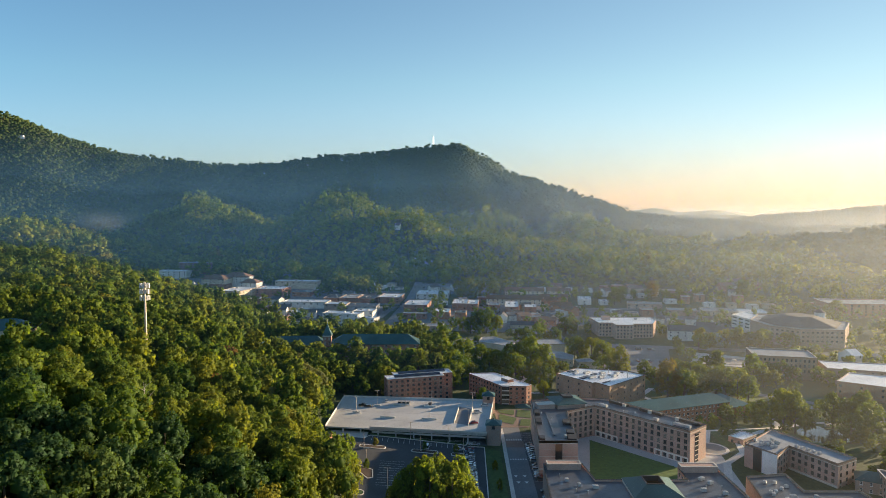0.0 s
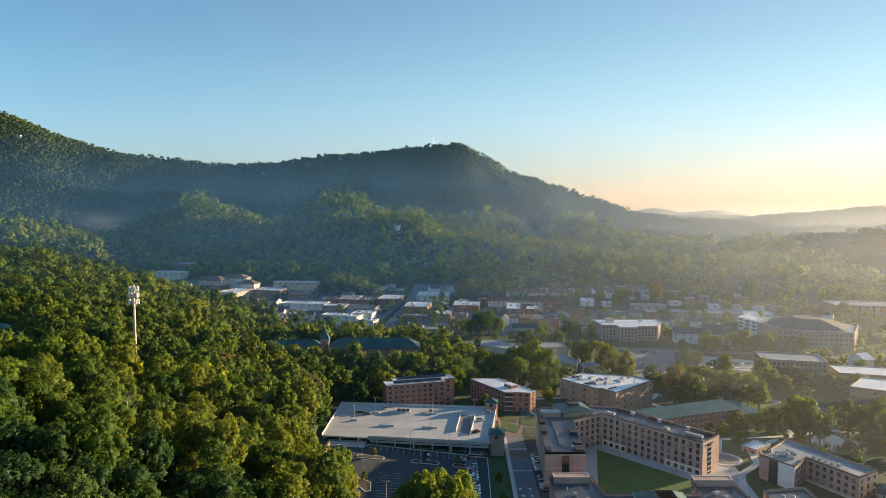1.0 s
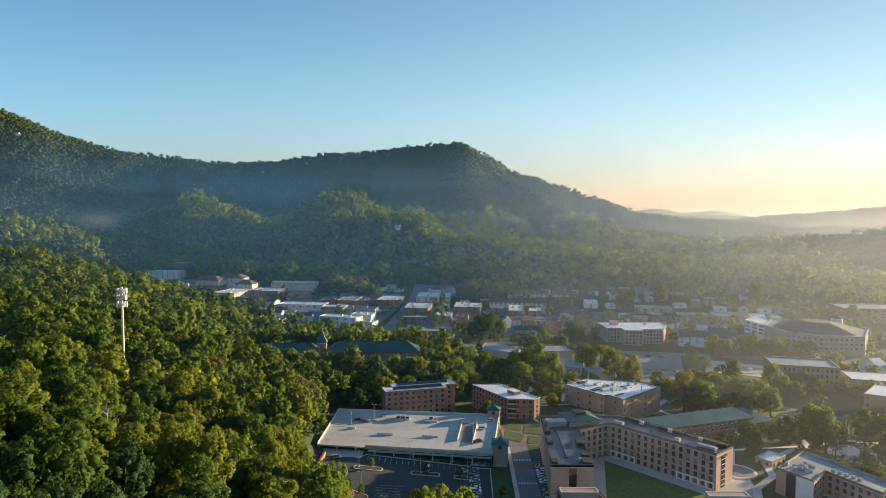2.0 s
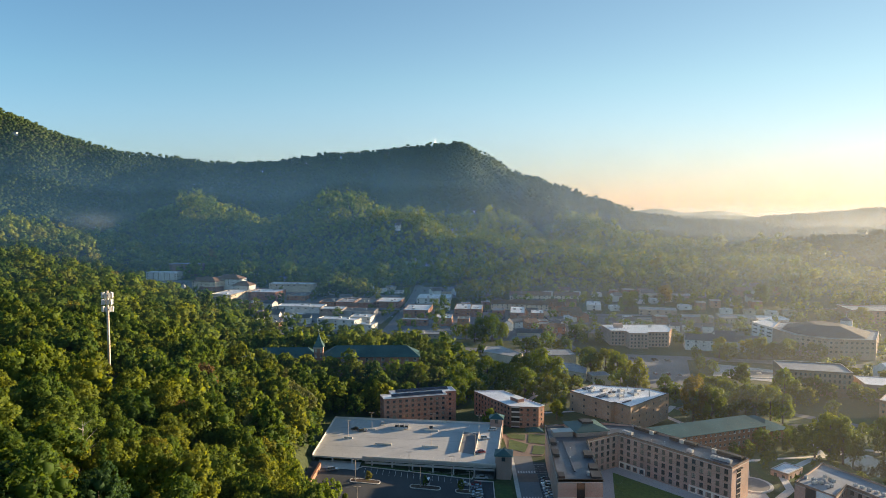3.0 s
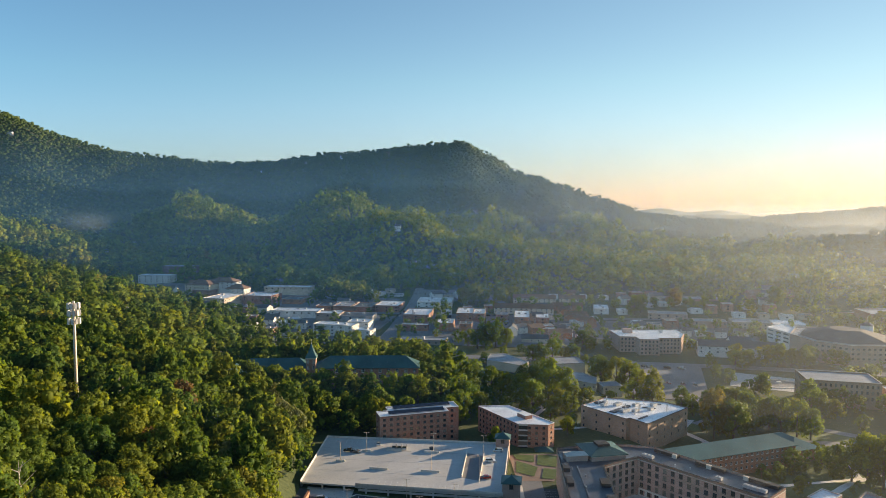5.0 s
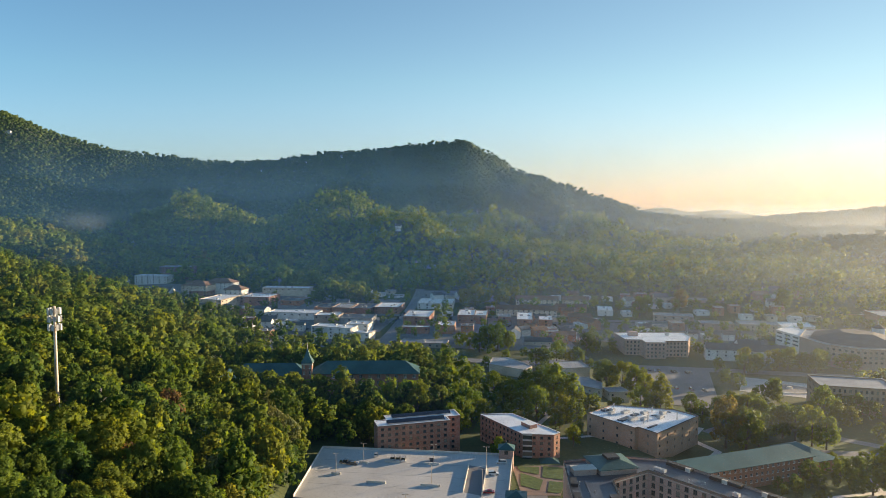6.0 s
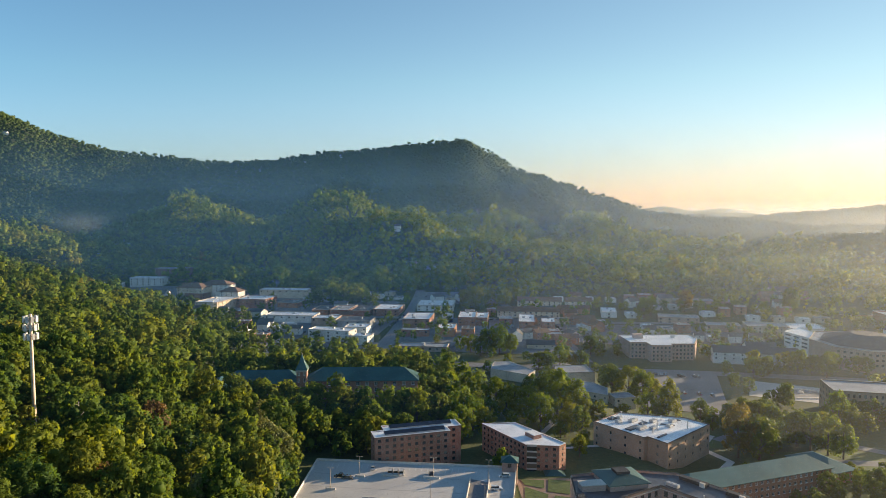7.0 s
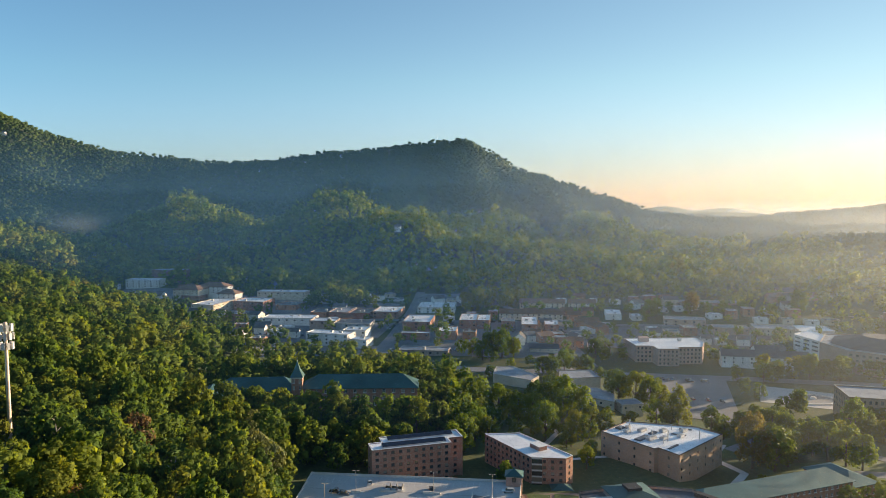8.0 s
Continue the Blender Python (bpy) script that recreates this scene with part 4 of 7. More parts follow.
def stair_tower(x, y, z0, eave, w, d, rot, label):
    th = thing("stair_tower", label, "stair tower", pose(x, y, z0, 0, 0, rot), "deck stair towers")
    h = eave - z0
    loc = rect(0, 0, w, d)
    for i in range(4):
        facade(th, loc[i], loc[(i + 1) % 4], 0, h, BRICK_ROSE, [h - 3.0], 1, 1.6, 1.7, 0.7, "plain", sills=False)
    part("stone_band", ring(Geo(), inset(loc, -0.05), inset(loc, 0.1), h - 0.55, h - 0.05), STONE, th)
    part("roof", hip(Geo(), w, d, h, h + 2.0, 0.6), GREEN_METAL, th)
    part("finial", Geo().box(-0.3, 0.3, -0.3, 0.3, h + 2.1, h + 2.5), GREEN_METAL, th)
    claim(rect(x, y, w, d, rot), 2)
    return th


stair_tower(27.0, 402.5, -6, 6.3, 6.4, 6.0, -7, "brick stair tower with green hipped roof on the deck")
stair_tower(26.2, 349.5, -4.4, 6.6, 7.0, 7.5, -7, "square brick stair tower with a green hipped roof beside the deck")

# ---- light poles ----
POLE = []


def light_pole(x, y, z, h=9.0, arms=2, rot=0):
    """A square pole on a concrete foot with flat lamp heads."""
    if not POLE:
        th = thing("lamp_post", "tall pale metal lamp post with flat twin heads", "lamp post", group="car park lamp posts")
        part("foot", Geo().tube((0, 0, -0.05), (0, 0, 0.75), 0.32, 0.3, 10), CONCRETE_PALE, th)
        part("pole", Geo().tube((0, 0, 0.75), (0, 0, h), 0.13, 0.09, 8), POLE_PAINT, th)
        for s in (-1, 1):
            part("arm", Geo().tube((0, 0, h - 0.15), (s * 0.7, 0, h - 0.05), 0.05, 0.05, 6), POLE_PAINT, th)
            part("lamp_head", Geo().box(s * 0.95 - 0.38, s * 0.95 + 0.38, -0.2, 0.2, h - 0.12, h + 0.03), POLE_PAINT, th)
        th.matrix_basis = pose(x, y, z, 0, 0, rot)
        POLE.append(th)
        return th
    return copy_thing(POLE[0], pose(x, y, z, 0, 0, rot))


for s, t in ((0.255, 0.70), (0.145, 0.45), (0.61, 0.74), (0.63, 0.33), (0.875, 0.30), (0.875, 0.74)):
    x, y = on_deck(s, t)
    light_pole(x, y, 2.0, rot=-8)

# ---- parking lot, street and court in front of the deck ----
drape("parking_lot", [(-60, 262), (18.5, 262), (21, 344), (-60, 357)], ASPHALT, "dark fresh asphalt parking lot with white stall lines", "parking lot", 0.12, 5)
drape("ramp_apron", [(-57, 350), (-38, 347), (-37.5, 356.5), (-58, 359.5)], CONCRETE, "pale concrete apron up to the deck", "apron", 0.2, 5)
drape("lawn", [(20.5, 262), (27.5, 262), (28.5, 338), (21.5, 342)], LAWN, "mown grass strip beside the street", "lawn", 0.16, 10)
drape("street", [(29, 255), (39.5, 255), (41.5, 374), (32.5, 374)], ASPHALT_OLD, "grey asphalt campus street", "road", 0.12, 6)
drape("street_parking", [(39.5, 255), (45.2, 255), (47, 366), (41.3, 366)], ASPHALT, "asphalt parking bays along the street", "parking bays", 0.14, 6)
drape("crosswalk", [(32.2, 343), (41.2, 343), (41.4, 352), (32.4, 352)], PAVER, "brick paved crossing in the street", "crosswalk", 0.17, 6)
drape("entrance_plaza", [(31, 374), (47, 374), (58, 408), (30, 406)], PAVER, "brick-paved entrance plaza with planting beds", "plaza", 0.15, 5)
for c in ([(31.5, 384), (39, 379), (42, 390), (33, 398)], [(42, 393), (51, 390), (55, 404), (44, 406)], [(42, 377), (47.5, 376), (51, 387), (44.5, 389)], [(33, 400), (41, 396), (42, 405), (32, 406)]):
    drape("planting_bed", c, LAWN, "planted bed in the entrance plaza", "planting bed", 0.3, 3)
drape("campus_paving", [(58, 284), (128, 284), (136, 345), (58, 366)], CONCRETE, "pale concrete court paving between dormitories", "pavement", 0.12, 5)
drape("court_lawn", [(64, 297), (104, 297), (110, 314), (75.5, 354)], TURF, "smooth green court lawn between brick dormitories", "lawn", 0.22, 5)
track("pavement", [(29.2, 256), (31.8, 372)], 1.8, CONCRETE_PALE, "pale concrete footpath beside the street", 0.24, "pavement")
track("footpath", [(47.2, 258), (48.6, 300), (50, 366)], 2.0, CONCRETE_PALE, "pale concrete footpath beside a dormitory", 0.2, "pavement")


def kerb_loop(name, pts, fill, label, group="parking islands"):
    th = thing(name, label, "parking island", group=group)
    inner = inset(pts, 0.4)
    kerb, bed = ring(Geo(), pts, inner, -0.3, 0.34), Geo().prism(inner, -0.3, 0.26)
    for g in (kerb, bed):
        g.v = [(x, y, z + float(lot_z(x))) for x, y, z in g.v]
    part("kerb", kerb, CONCRETE_PALE, th)
    part("bed", bed, fill, th)
    return th


def rounded(cx, cy, w, d, rot=0, r=0.9, n=4):
    out = []
    for sx, sy, a0 in ((1, 1, 0), (-1, 1, 90), (-1, -1, 180), (1, -1, 270)):
        for i in range(n + 1):
            a = radians(a0 + 90 * i / n)
            out.append((sx * (w / 2 - r) + r * math.cos(a), sy * (d / 2 - r) + r * math.sin(a)))
    c, s = math.cos(radians(rot)), math.sin(radians(rot))
    return [(cx + c * x - s * y, cy + s * x + c * y) for x, y in out]


for x, y, w, d in ((-33.5, 335.5, 13, 4.2), (-8, 333, 13, 4.2), (9.5, 331, 10, 4.2)):
    kerb_loop("parking_island", rounded(x, y, w, d, -4, 1.6), SOIL, "narrow kerbed parking island with dark mulch")
kerb_loop("parking_island", [(-31.8, 296.2), (-29.4, 297.6), (-30.4, 306.6), (-38.6, 312), (-40.6, 311.4), (-40.2, 309.6)], SOIL, "wedge-shaped kerbed parking island with dark mulch")
kerb_loop("parking_island", rounded(-40, 281, 17, 6, 4, 2.4), LAWN, "kerbed parking island with grass")
for x, y in ((-37.6, 335.8), (-33.5, 308.5), (-15.6, 349), (-22.3, 286.8), (3.3, 346.8), (-10, 333.2), (10.5, 331)):
    light_pole(x, y, float(lot_z(x)) + 0.1, rot=-6)
lines = thing("stall_markings", "white painted parking stall lines on asphalt", "road marking", kind="structure")


def mark(name, x0, x1, y0, y1, lift=0.2):
    z0, z1 = float(lot_z(x0)) + lift, float(lot_z(x1)) + lift
    g = Geo()
    g.face([(x0, y0, z0), (x1, y0, z1), (x1, y1, z1), (x0, y1, z0)])
    part(name, g, PAINT, lines)


for k in range(19):
    x = -35 + 2.7 * k
    y = 349.8 - 0.14 * (x + 33)
    mark("stall_line", x, x + 0.14, y - 5.4, y)
for k in range(28):
    mark("stall_line", 10.6, 16.2, 268.5 + 2.75 * k, 268.64 + 2.75 * k)
for k in range(11):
    y = 290 + 2.75 * k
    mark("stall_line", -28, -22.6, y, y + 0.14)
    mark("stall_line", -22.4, -17, y, y + 0.14)
    mark("stall_line", -6, -0.6, y, y + 0.14)
for k in range(24):
    mark("stall_line", 41, 46, 300 + 2.75 * k, 300.14 + 2.75 * k)
for k in range(7):
    mark("crossing_bar", 33 + 1.2 * k, 33.6 + 1.2 * k, 353, 355.5)
    mark("crossing_bar", 32.4 + 1.2 * k, 33 + 1.2 * k, 326, 327.5)
for sx, sy in ((33, 306), (37, 306), (33.5, 299), (37, 299)):
    g = Geo()
    g.face([(sx - 0.9, sy + 1.2, -3.8), (sx, sy - 1.2, -3.8), (sx + 0.9, sy + 1.2, -3.8)][::-1])
    part("yield_mark", g, PAINT, lines)
kerbs = thing("kerb", "pale concrete kerb round the parking lot", "kerb", kind="structure")
for a, b in (((-36, 351.8), (-10, 348.2)), ((-10, 348.2), (12, 344.8)), ((12, 344.8), (13, 349)), ((18.8, 263), (21.2, 343)), ((29, 256), (31.6, 342)), ((13, 343.5), (21.2, 343.0)), ((-40, 347), (-36, 351.8))):
    d = (Vector(b) - Vector(a)).normalized() * 0.22
    g = Geo().prism([(a[0] - d.y, a[1] + d.x), (a[0] + d.y, a[1] - d.x), (b[0] + d.y, b[1] - d.x), (b[0] - d.y, b[1] + d.x)], -0.2, 0.36)
    g.v = [(x, y, z + float(lot_z(x))) for x, y, z in g.v]
    part("kerb_stone", g, CONCRETE_PALE, kerbs)
drape("lawn", [(-35, 352.2), (12, 345.2), (12.5, 346.6), (-35, 353.6)], LAWN, "narrow grass strip under the deck", "lawn", 0.26, 5)
wall_r = thing("retaining_wall", "tan brick retaining wall beside the lot entrance", "wall", kind="structure")
part("wall", Geo().prism([(-56.5, 322), (-55.6, 321.6), (-54.6, 350), (-55.5, 350.4)], -2.0, 1.6), BRICK_ORANGE, wall_r)

# cars: rows in the lot, the street bays, and the few on the deck
for k in range(24):
    if k not in (3, 14):
        car(13.6 + float(rng.uniform(-0.2, 0.2)), 275.4 + 2.75 * k, 180 if k % 3 else 0, z=-3.6, tilt=3.2)
for k in range(17):
    if k not in (7,):
        car(43.6 + 0.02 * k + float(rng.uniform(-0.2, 0.2)), 301.5 + 2.75 * k, 180 if k % 4 else 0, z=-3.84)
for x, y in ((44, 264), (44, 267.5), (44, 272), (44, 280), (44, 283), (44, 289)):
    car(x, y, 180, z=-3.84)
car(-49, 346.5, 10, ("silver", "wagon"), z=-0.4)
car(-7, 338, 85, ("white", "van"), z=float(lot_z(-7)) + 0.12)
car(8.6, 337, 8, ("white", "pickup"), z=float(lot_z(8.6)) + 0.12)
car(16.4, 346.0, -4, ("white", "pickup"), z=float(lot_z(16.2)) + 0.12)
car(-43, 303, 25, ("white", "sedan"), z=float(lot_z(-43)) + 0.12)
for s, t, rot, key in ((0.945, 0.83, 176, ("white", "wagon")), (0.915, 0.60, 2, ("white", "wagon")), (0.905, 0.27, 182, ("red", "sedan")), (0.30, 0.875, 95, ("white", "wagon")),
                       (0.165, 0.68, 172, ("black", "pickup")), (0.20, 0.66, 172, ("grey", "sedan")), (0.595, 0.80, 95, ("black", "sedan"))):
    x, y = on_deck(s, t)
    car(x, y, rot, key, z=2.01)
for k in range(3):
    x, y = on_deck(0.395 + 0.028 * k, 0.80)
    car(x, y, 88, ("white", "van"), z=2.01)
for x, y, r in ((4, 409.5, 70), (9.5, 410, 60), (-4, 409, 10)):
    car(x, y, r, ("white", "wagon") if x > 5 else ("grey", "sedan"))

# ---- brick dormitory round the court ----
Z0 = -4.4
L_PLAN = [(43.2, 306.4), (60.4, 306.4), (63.2, 351), (79.2, 361), (114.6, 319.5), (125.6, 329.4), (89, 373), (70, 377), (47.5, 371)]
dorm, dl, top = block("dormitory", "long rose-brick dormitory with pale stone base and dark flat roof", "dormitory", L_PLAN, 12.2, 5, BRICK_ROSE, MEMBRANE,
                      BLACK, 2.95, 3.35, (1.65, 1.85), 0.7, "lintel", 1.0, Z0, blank=(0, 4))
ox, oy = sum(p[0] for p in L_PLAN) / 9, sum(p[1] for p in L_PLAN) / 9


def band_on(parent, a, b, z0, z1, mat, proud=0.12, s0=0.0, s1=1.0, name="stone_band", label=""):
    """A strip on a wall from a to b, standing a little proud."""
    a, b = Vector(a), Vector(b)
    p, q = a.lerp(b, s0), a.lerp(b, s1)
    u = (b - a).normalized()
    n = Vector((u.y, -u.x)) * proud
    return part(name, Geo().prism([(p.x + n.x, p.y + n.y), (q.x + n.x, q.y + n.y), (q.x, q.y), (p.x, p.y)][::-1], z0, z1), mat, parent, label)


for i in range(9):
    a, b = dl[i], dl[(i + 1) % 9]
    band_on(dorm, a, b, top - 1.35, top - 1.1, STONE, 0.1)
    band_on(dorm, a, b, 12.3, 12.55, BRICK_TAN, 0.07)
for s0, s1 in ((0.02, 0.27), (0.66, 0.985)):
    band_on(dorm, dl[3], dl[4], 0.2, 0.9, STONE_LIGHT, 0.16, s0, s1)
    band_on(dorm, dl[3], dl[4], 3.0, 3.7, STONE_LIGHT, 0.16, s0, s1)
    a, b = Vector(dl[3]), Vector(dl[4])
    n = max(2, int((s1 - s0) * (b - a).length / 3.35))
    for k in range(n + 1):
        s = s0 + (s1 - s0) * k / n
        band_on(dorm, a, b, 0.9, 3.0, STONE_LIGHT, 0.16, max(s0, s - 0.009), min(s1, s + 0.009), "stone_pier")
band_on(dorm, dl[4], dl[5], 0.3, top - 2.4, CAR_GLASS, 0.1, 0.3, 0.52, "stair_glazing", "tall dark stair window")
for k in range(6):
    band_on(dorm, dl[4], dl[5], 1.6 + 2.2 * k, 2.0 + 2.2 * k, POLE_PAINT, 0.16, 0.3, 0.52, "stair_spandrel")
band_on(dorm, dl[4], dl[5], top - 2.4, top - 2.0, BLACK, 0.8, 0.26, 0.56, "canopy")
band_on(dorm, dl[0], dl[1], 4.5, top - 1.6, CAR_GLASS, 0.1, 0.42, 0.6, "stair_glazing", "tall dark stair window")
band_on(dorm, dl[0], dl[1], 3.2, 4.0, STONE, 0.1)
band_on(dorm, dl[0], dl[1], 9.3, 9.5, STONE, 0.07)
# green hipped cap where the wings meet, and black screen boxes along the parapets
spot = pose(65.5 - ox, 366 - oy, 0, 0, 0, 12)
part("hip_roof", hip(Geo(), 15, 15, top + 1.4, top + 4.0, 0.8), GREEN_METAL, dorm, "green sheet-metal hipped roof", at=spot)
part("hip_wall", Geo().box(-7.5, 7.5, -7.5, 7.5, top - 1.5, top + 1.4), BRICK_ROSE, dorm, at=spot)
part("hip_band", ring(Geo(), rect(0, 0, 15.2, 15.2), rect(0, 0, 14.6, 14.6), top + 0.75, top + 1.15), STONE, dorm, at=spot)
part("roof_hatch", Geo().box(-2.6, 2.6, -2.6, 2.6, top + 2.6, top + 4.1), BLACK, dorm, at=spot)
part("stair_house", Geo().box(-4.5, 4.5, -2.5, 2.5, top - 1.0, top + 1.2), BRICK_ROSE, dorm, at=pose(53.5 - ox, 360 - oy, 0, 0, 0, 8))
part("stair_house_cap", Geo().box(-4.7, 4.7, -2.7, 2.7, top + 1.2, top + 1.4), STONE, dorm, at=pose(53.5 - ox, 360 - oy, 0, 0, 0, 8))
for i, s0, s1, w in ((1, 0.03, 0.17, 3.6), (1, 0.22, 0.34, 3.2), (1, 0.55, 0.68, 3.4), (8, 0.50, 0.60, 2.6), (8, 0.28, 0.38, 2.6), (8, 0.9, 0.97, 2.4), (5, 0.03, 0.24, 2.4), (5, 0.40, 0.62, 2.4), (5, 0.76, 0.95, 2.4)):
    a, b = Vector(dl[i]), Vector(dl[(i + 1) % 9])
    u = (b - a).normalized()
    n = Vector((-u.y, u.x))
    p, q = a.lerp(b, s0) + n * 0.45, a.lerp(b, s1) + n * 0.45
    part("roof_screen", Geo().prism([tuple(p), tuple(q), tuple(q + n * w), tuple(p + n * w)], top - 1.0, top + 0.35), BLACK, dorm, "black roof screen wall")
for s in (0.18, 0.46, 0.74):
    a, b = Vector(dl[3]), Vector(dl[4])
    u = (b - a).normalized()
    n = Vector((-u.y, u.x))
    p = a.lerp(b, s) + n * 12.2
    part("roof_stub", Geo().box(-1.0, 1.0, -0.5, 0.5, top - 1.0, top + 0.6), STONE, dorm, at=pose(p.x, p.y, 0, 0, 0, -49))
zr = Z0 + top - 1.0
for x, y, r, sx in ((84, 362, -49, 5.0), (104.5, 338.5, -49, 2.4), (113, 330, -49, 5.5), (116, 327, -49, 3.0), (56.0, 313, 0, 1.0)):
    roof_unit(x, y, zr, sx, 1.8, 1.3, r, 3 if sx > 4 else 1)
for x, y in ((97, 349), (92, 352), (52, 330), (54, 341), (50, 349)):
    vent(x, y, zr, 0.9)
part("roof_duct", Geo().box(-0.3, 0.3, -18, 18, top - 1.0, top - 0.5), MEMBRANE, dorm, at=pose(52 - ox, 334 - oy, 0, 0, 0, -2))

S_PLAN = [(40, 240), (116, 240), (114.5, 288), (98.5, 288), (98, 275), (61.5, 275), (59.5, 292), (43, 292)]
south, sl, stop = block("dormitory", "rose-brick dormitory wing with a dark flat roof closing the court", "dormitory", S_PLAN, 7.4, 4, BRICK_ROSE, MEMBRANE, BLACK, 2.8, 3.4,
                        (1.6, 1.8), 0.7, "lintel", 0.9, Z0, blank=(0, 1, 7), sills=False)
sx0, sy0 = sum(p[0] for p in S_PLAN) / 8, sum(p[1] for p in S_PLAN) / 8
for x, y, w, d in ((51, 289, 14, 4.5), (106, 286, 15, 4.5)):
    part("roof_house", Geo().box(x - sx0 - w / 2, x - sx0 + w / 2, y - sy0 - d / 2, y - sy0 + d / 2, stop - 0.9, stop + 1.6), BRICK_ROSE, south)
    part("coping", ring(Geo(), rect(x - sx0, y - sy0, w + 0.2, d + 0.2), rect(x - sx0, y - sy0, w - 0.8, d - 0.8), stop + 1.6, stop + 1.75), STONE, south)
# glazed green lantern roof: a hipped frame about a sunken flat
gx0, gx1, gy0, gy1 = 72, 91, 256, 276
c0 = [(gx0, gy0), (gx1, gy0), (gx1, gy1), (gx0, gy1)]
c1 = inset(c0, 6)
for i in range(4):
    j = (i + 1) % 4
    g = Geo()
    g.face([(c0[i][0] - sx0, c0[i][1] - sy0, stop + 0.2), (c0[j][0] - sx0, c0[j][1] - sy0, stop + 0.2), (c1[j][0] - sx0, c1[j][1] - sy0, stop + 3.2), (c1[i][0] - sx0, c1[i][1] - sy0, stop + 3.2)])
    part("sloped_roof", g, GREEN_METAL, south, "green sheet-metal sloped roof")
part("lantern_wall", ring(Geo(), [(x - sx0, y - sy0) for x, y in c0], [(x - sx0, y - sy0) for x, y in inset(c0, 0.3)], stop - 0.9, stop + 0.2), STONE, south)
part("lantern_curb", ring(Geo(), [(x - sx0, y - sy0) for x, y in inset(c1, -0.05)], [(x - sx0, y - sy0) for x, y in inset(c1, 0.3)], stop + 1.2, stop + 3.5), BLACK, south)
for x, y, r, sx in ((50, 275, 0, 1.4), (54, 270, 0, 1.2), (60, 268, 0, 2.2), (104, 276, 30, 2.5), (106, 272, 30, 2.2), (101, 265, 0, 2.0), (108, 262, 0, 2.0)):
    roof_unit(x, y, Z0 + stop - 0.9, sx, 1.5, 1.3, r, 1)
for x, y in ((48, 280), (52, 265), (56, 263), (103, 268), (109, 268)):
    vent(x, y, Z0 + stop - 0.9)

# ---- second dormitory ----
R_PLAN = [(139.3, 318.5), (147.6, 304), (158, 315), (168, 292.7), (180, 300), (161, 339)]
dorm2, rl, rtop = block("dormitory", "rose-brick dormitory with white stair wall and flat grey roof", "dormitory", R_PLAN, 6.9, 4, BRICK_ROSE, GREY_ROOF, BLACK, 2.9, 3.2, (1.6, 1.8), 0.7,
                        "lintel", 0.9, -6.5, blank=(0,), sills=False)
band_on(dorm2, rl[0], rl[1], 1.0, rtop - 0.6, WHITE_PAINT, 0.15, 0.55, 1.0, "stair_wall", "white rendered stair wall")
band_on(dorm2, rl[0], rl[1], 1.0, rtop - 0.8, CAR_GLASS, 0.12, 0.28, 0.53, "stair_glazing", "tall dark stair window")
band_on(dorm2, rl[2], rl[3], 0.2, 3.6, STONE, 0.08)
for i in range(6):
    band_on(dorm2, rl[i], rl[(i + 1) % 6], rtop - 1.3, rtop - 1.05, STONE, 0.09)
for k in range(13):
    roof_unit(150 + float(rng.uniform(-4, 6)), 318 + float(rng.uniform(-5, 7)), 6.0, 1.3, 1.2, 1.2, float(rng.uniform(0, 90)), 1)
for k in range(5):
    roof_unit(162 + 1.4 * k, 316 - 2.3 * k, 6.0, 1.5, 1.3, 1.0, -60, 1)
RS_PLAN = [(119, 245), (164, 245), (162, 267), (140.5, 267), (141.5, 284), (124, 281)]
dorm3, r3, r3top = block("dormitory", "brick dormitory with a dark flat roof and pale coping", "dormitory", RS_PLAN, 6.3, 4, BRICK_TAN, MEMBRANE, BLACK, 2.7, 3.3, (1.3, 1.6), 0.7, "lintel", 0.9, -6.5, blank=(0, 1), sills=False)
for k in range(12):
    roof_unit(134 + float(rng.uniform(-7, 10)), 266 + float(rng.uniform(-7, 10)) - (6 if k % 2 else 0), 5.4, 1.4, 1.2, 1.2, float(rng.uniform(0, 90)), 1)
block("dormitory", "brick dormitory wing with stone coping and dark flat roof", "dormitory", [(176, 262), (230, 240), (238, 268), (184, 292)], 5.0, 4, BRICK_TAN, MEMBRANE, STONE, 2.8, 3.3, (1.3, 1.6), 0.7, "lintel", 0.8, -7, blank=(0,), sills=False)
pitched("dormitory", "low dormitory link with a green metal roof", "dormitory", 186, 289, 22, 10, -28, 1.5, 4.2, BRICK_TAN, GREEN_METAL, 2, "hip", z0=-7)
block("pavilion", "small brick entrance pavilion with a white flat roof", "pavilion", rect(153, 353, 13, 8, 38), -0.9, 1, BRICK_ROSE, WHITE_ROOF, STONE, 2.8, 3.0, (1.4, 1.5), 0.6, "plain", 0.4)

# ---- red-brick tower dormitories behind the deck ----
c16, s16 = math.cos(radians(16.8)), math.sin(radians(16.8))
A_PLAN = [(-32 + c16 * u - s16 * v, 411 + s16 * u + c16 * v) for u, v in ((0, 0), (35, 0), (35, 6), (42, 6), (42, 15.5), (6, 15.5), (6, 9), (0, 9))]
dormA, al, atop = block("dormitory", "six-storey red-brick dormitory with white roof edge and roof solar panels", "dormitory", A_PLAN, 13.0, 6, BRICK_RED, WHITE_ROOF, WHITE_PAINT,
                        2.72, 3.3, (1.45, 1.25), 0.95, "plain", 0.35, -5)
ax0, ay0 = sum(p[0] for p in A_PLAN) / 8, sum(p[1] for p in A_PLAN) / 8
arr = thing("solar_array", "two long tilted rows of dark solar panels on a roof", "solar panels", pose(-32, 411, 13.0, 0, 0, 16.8))
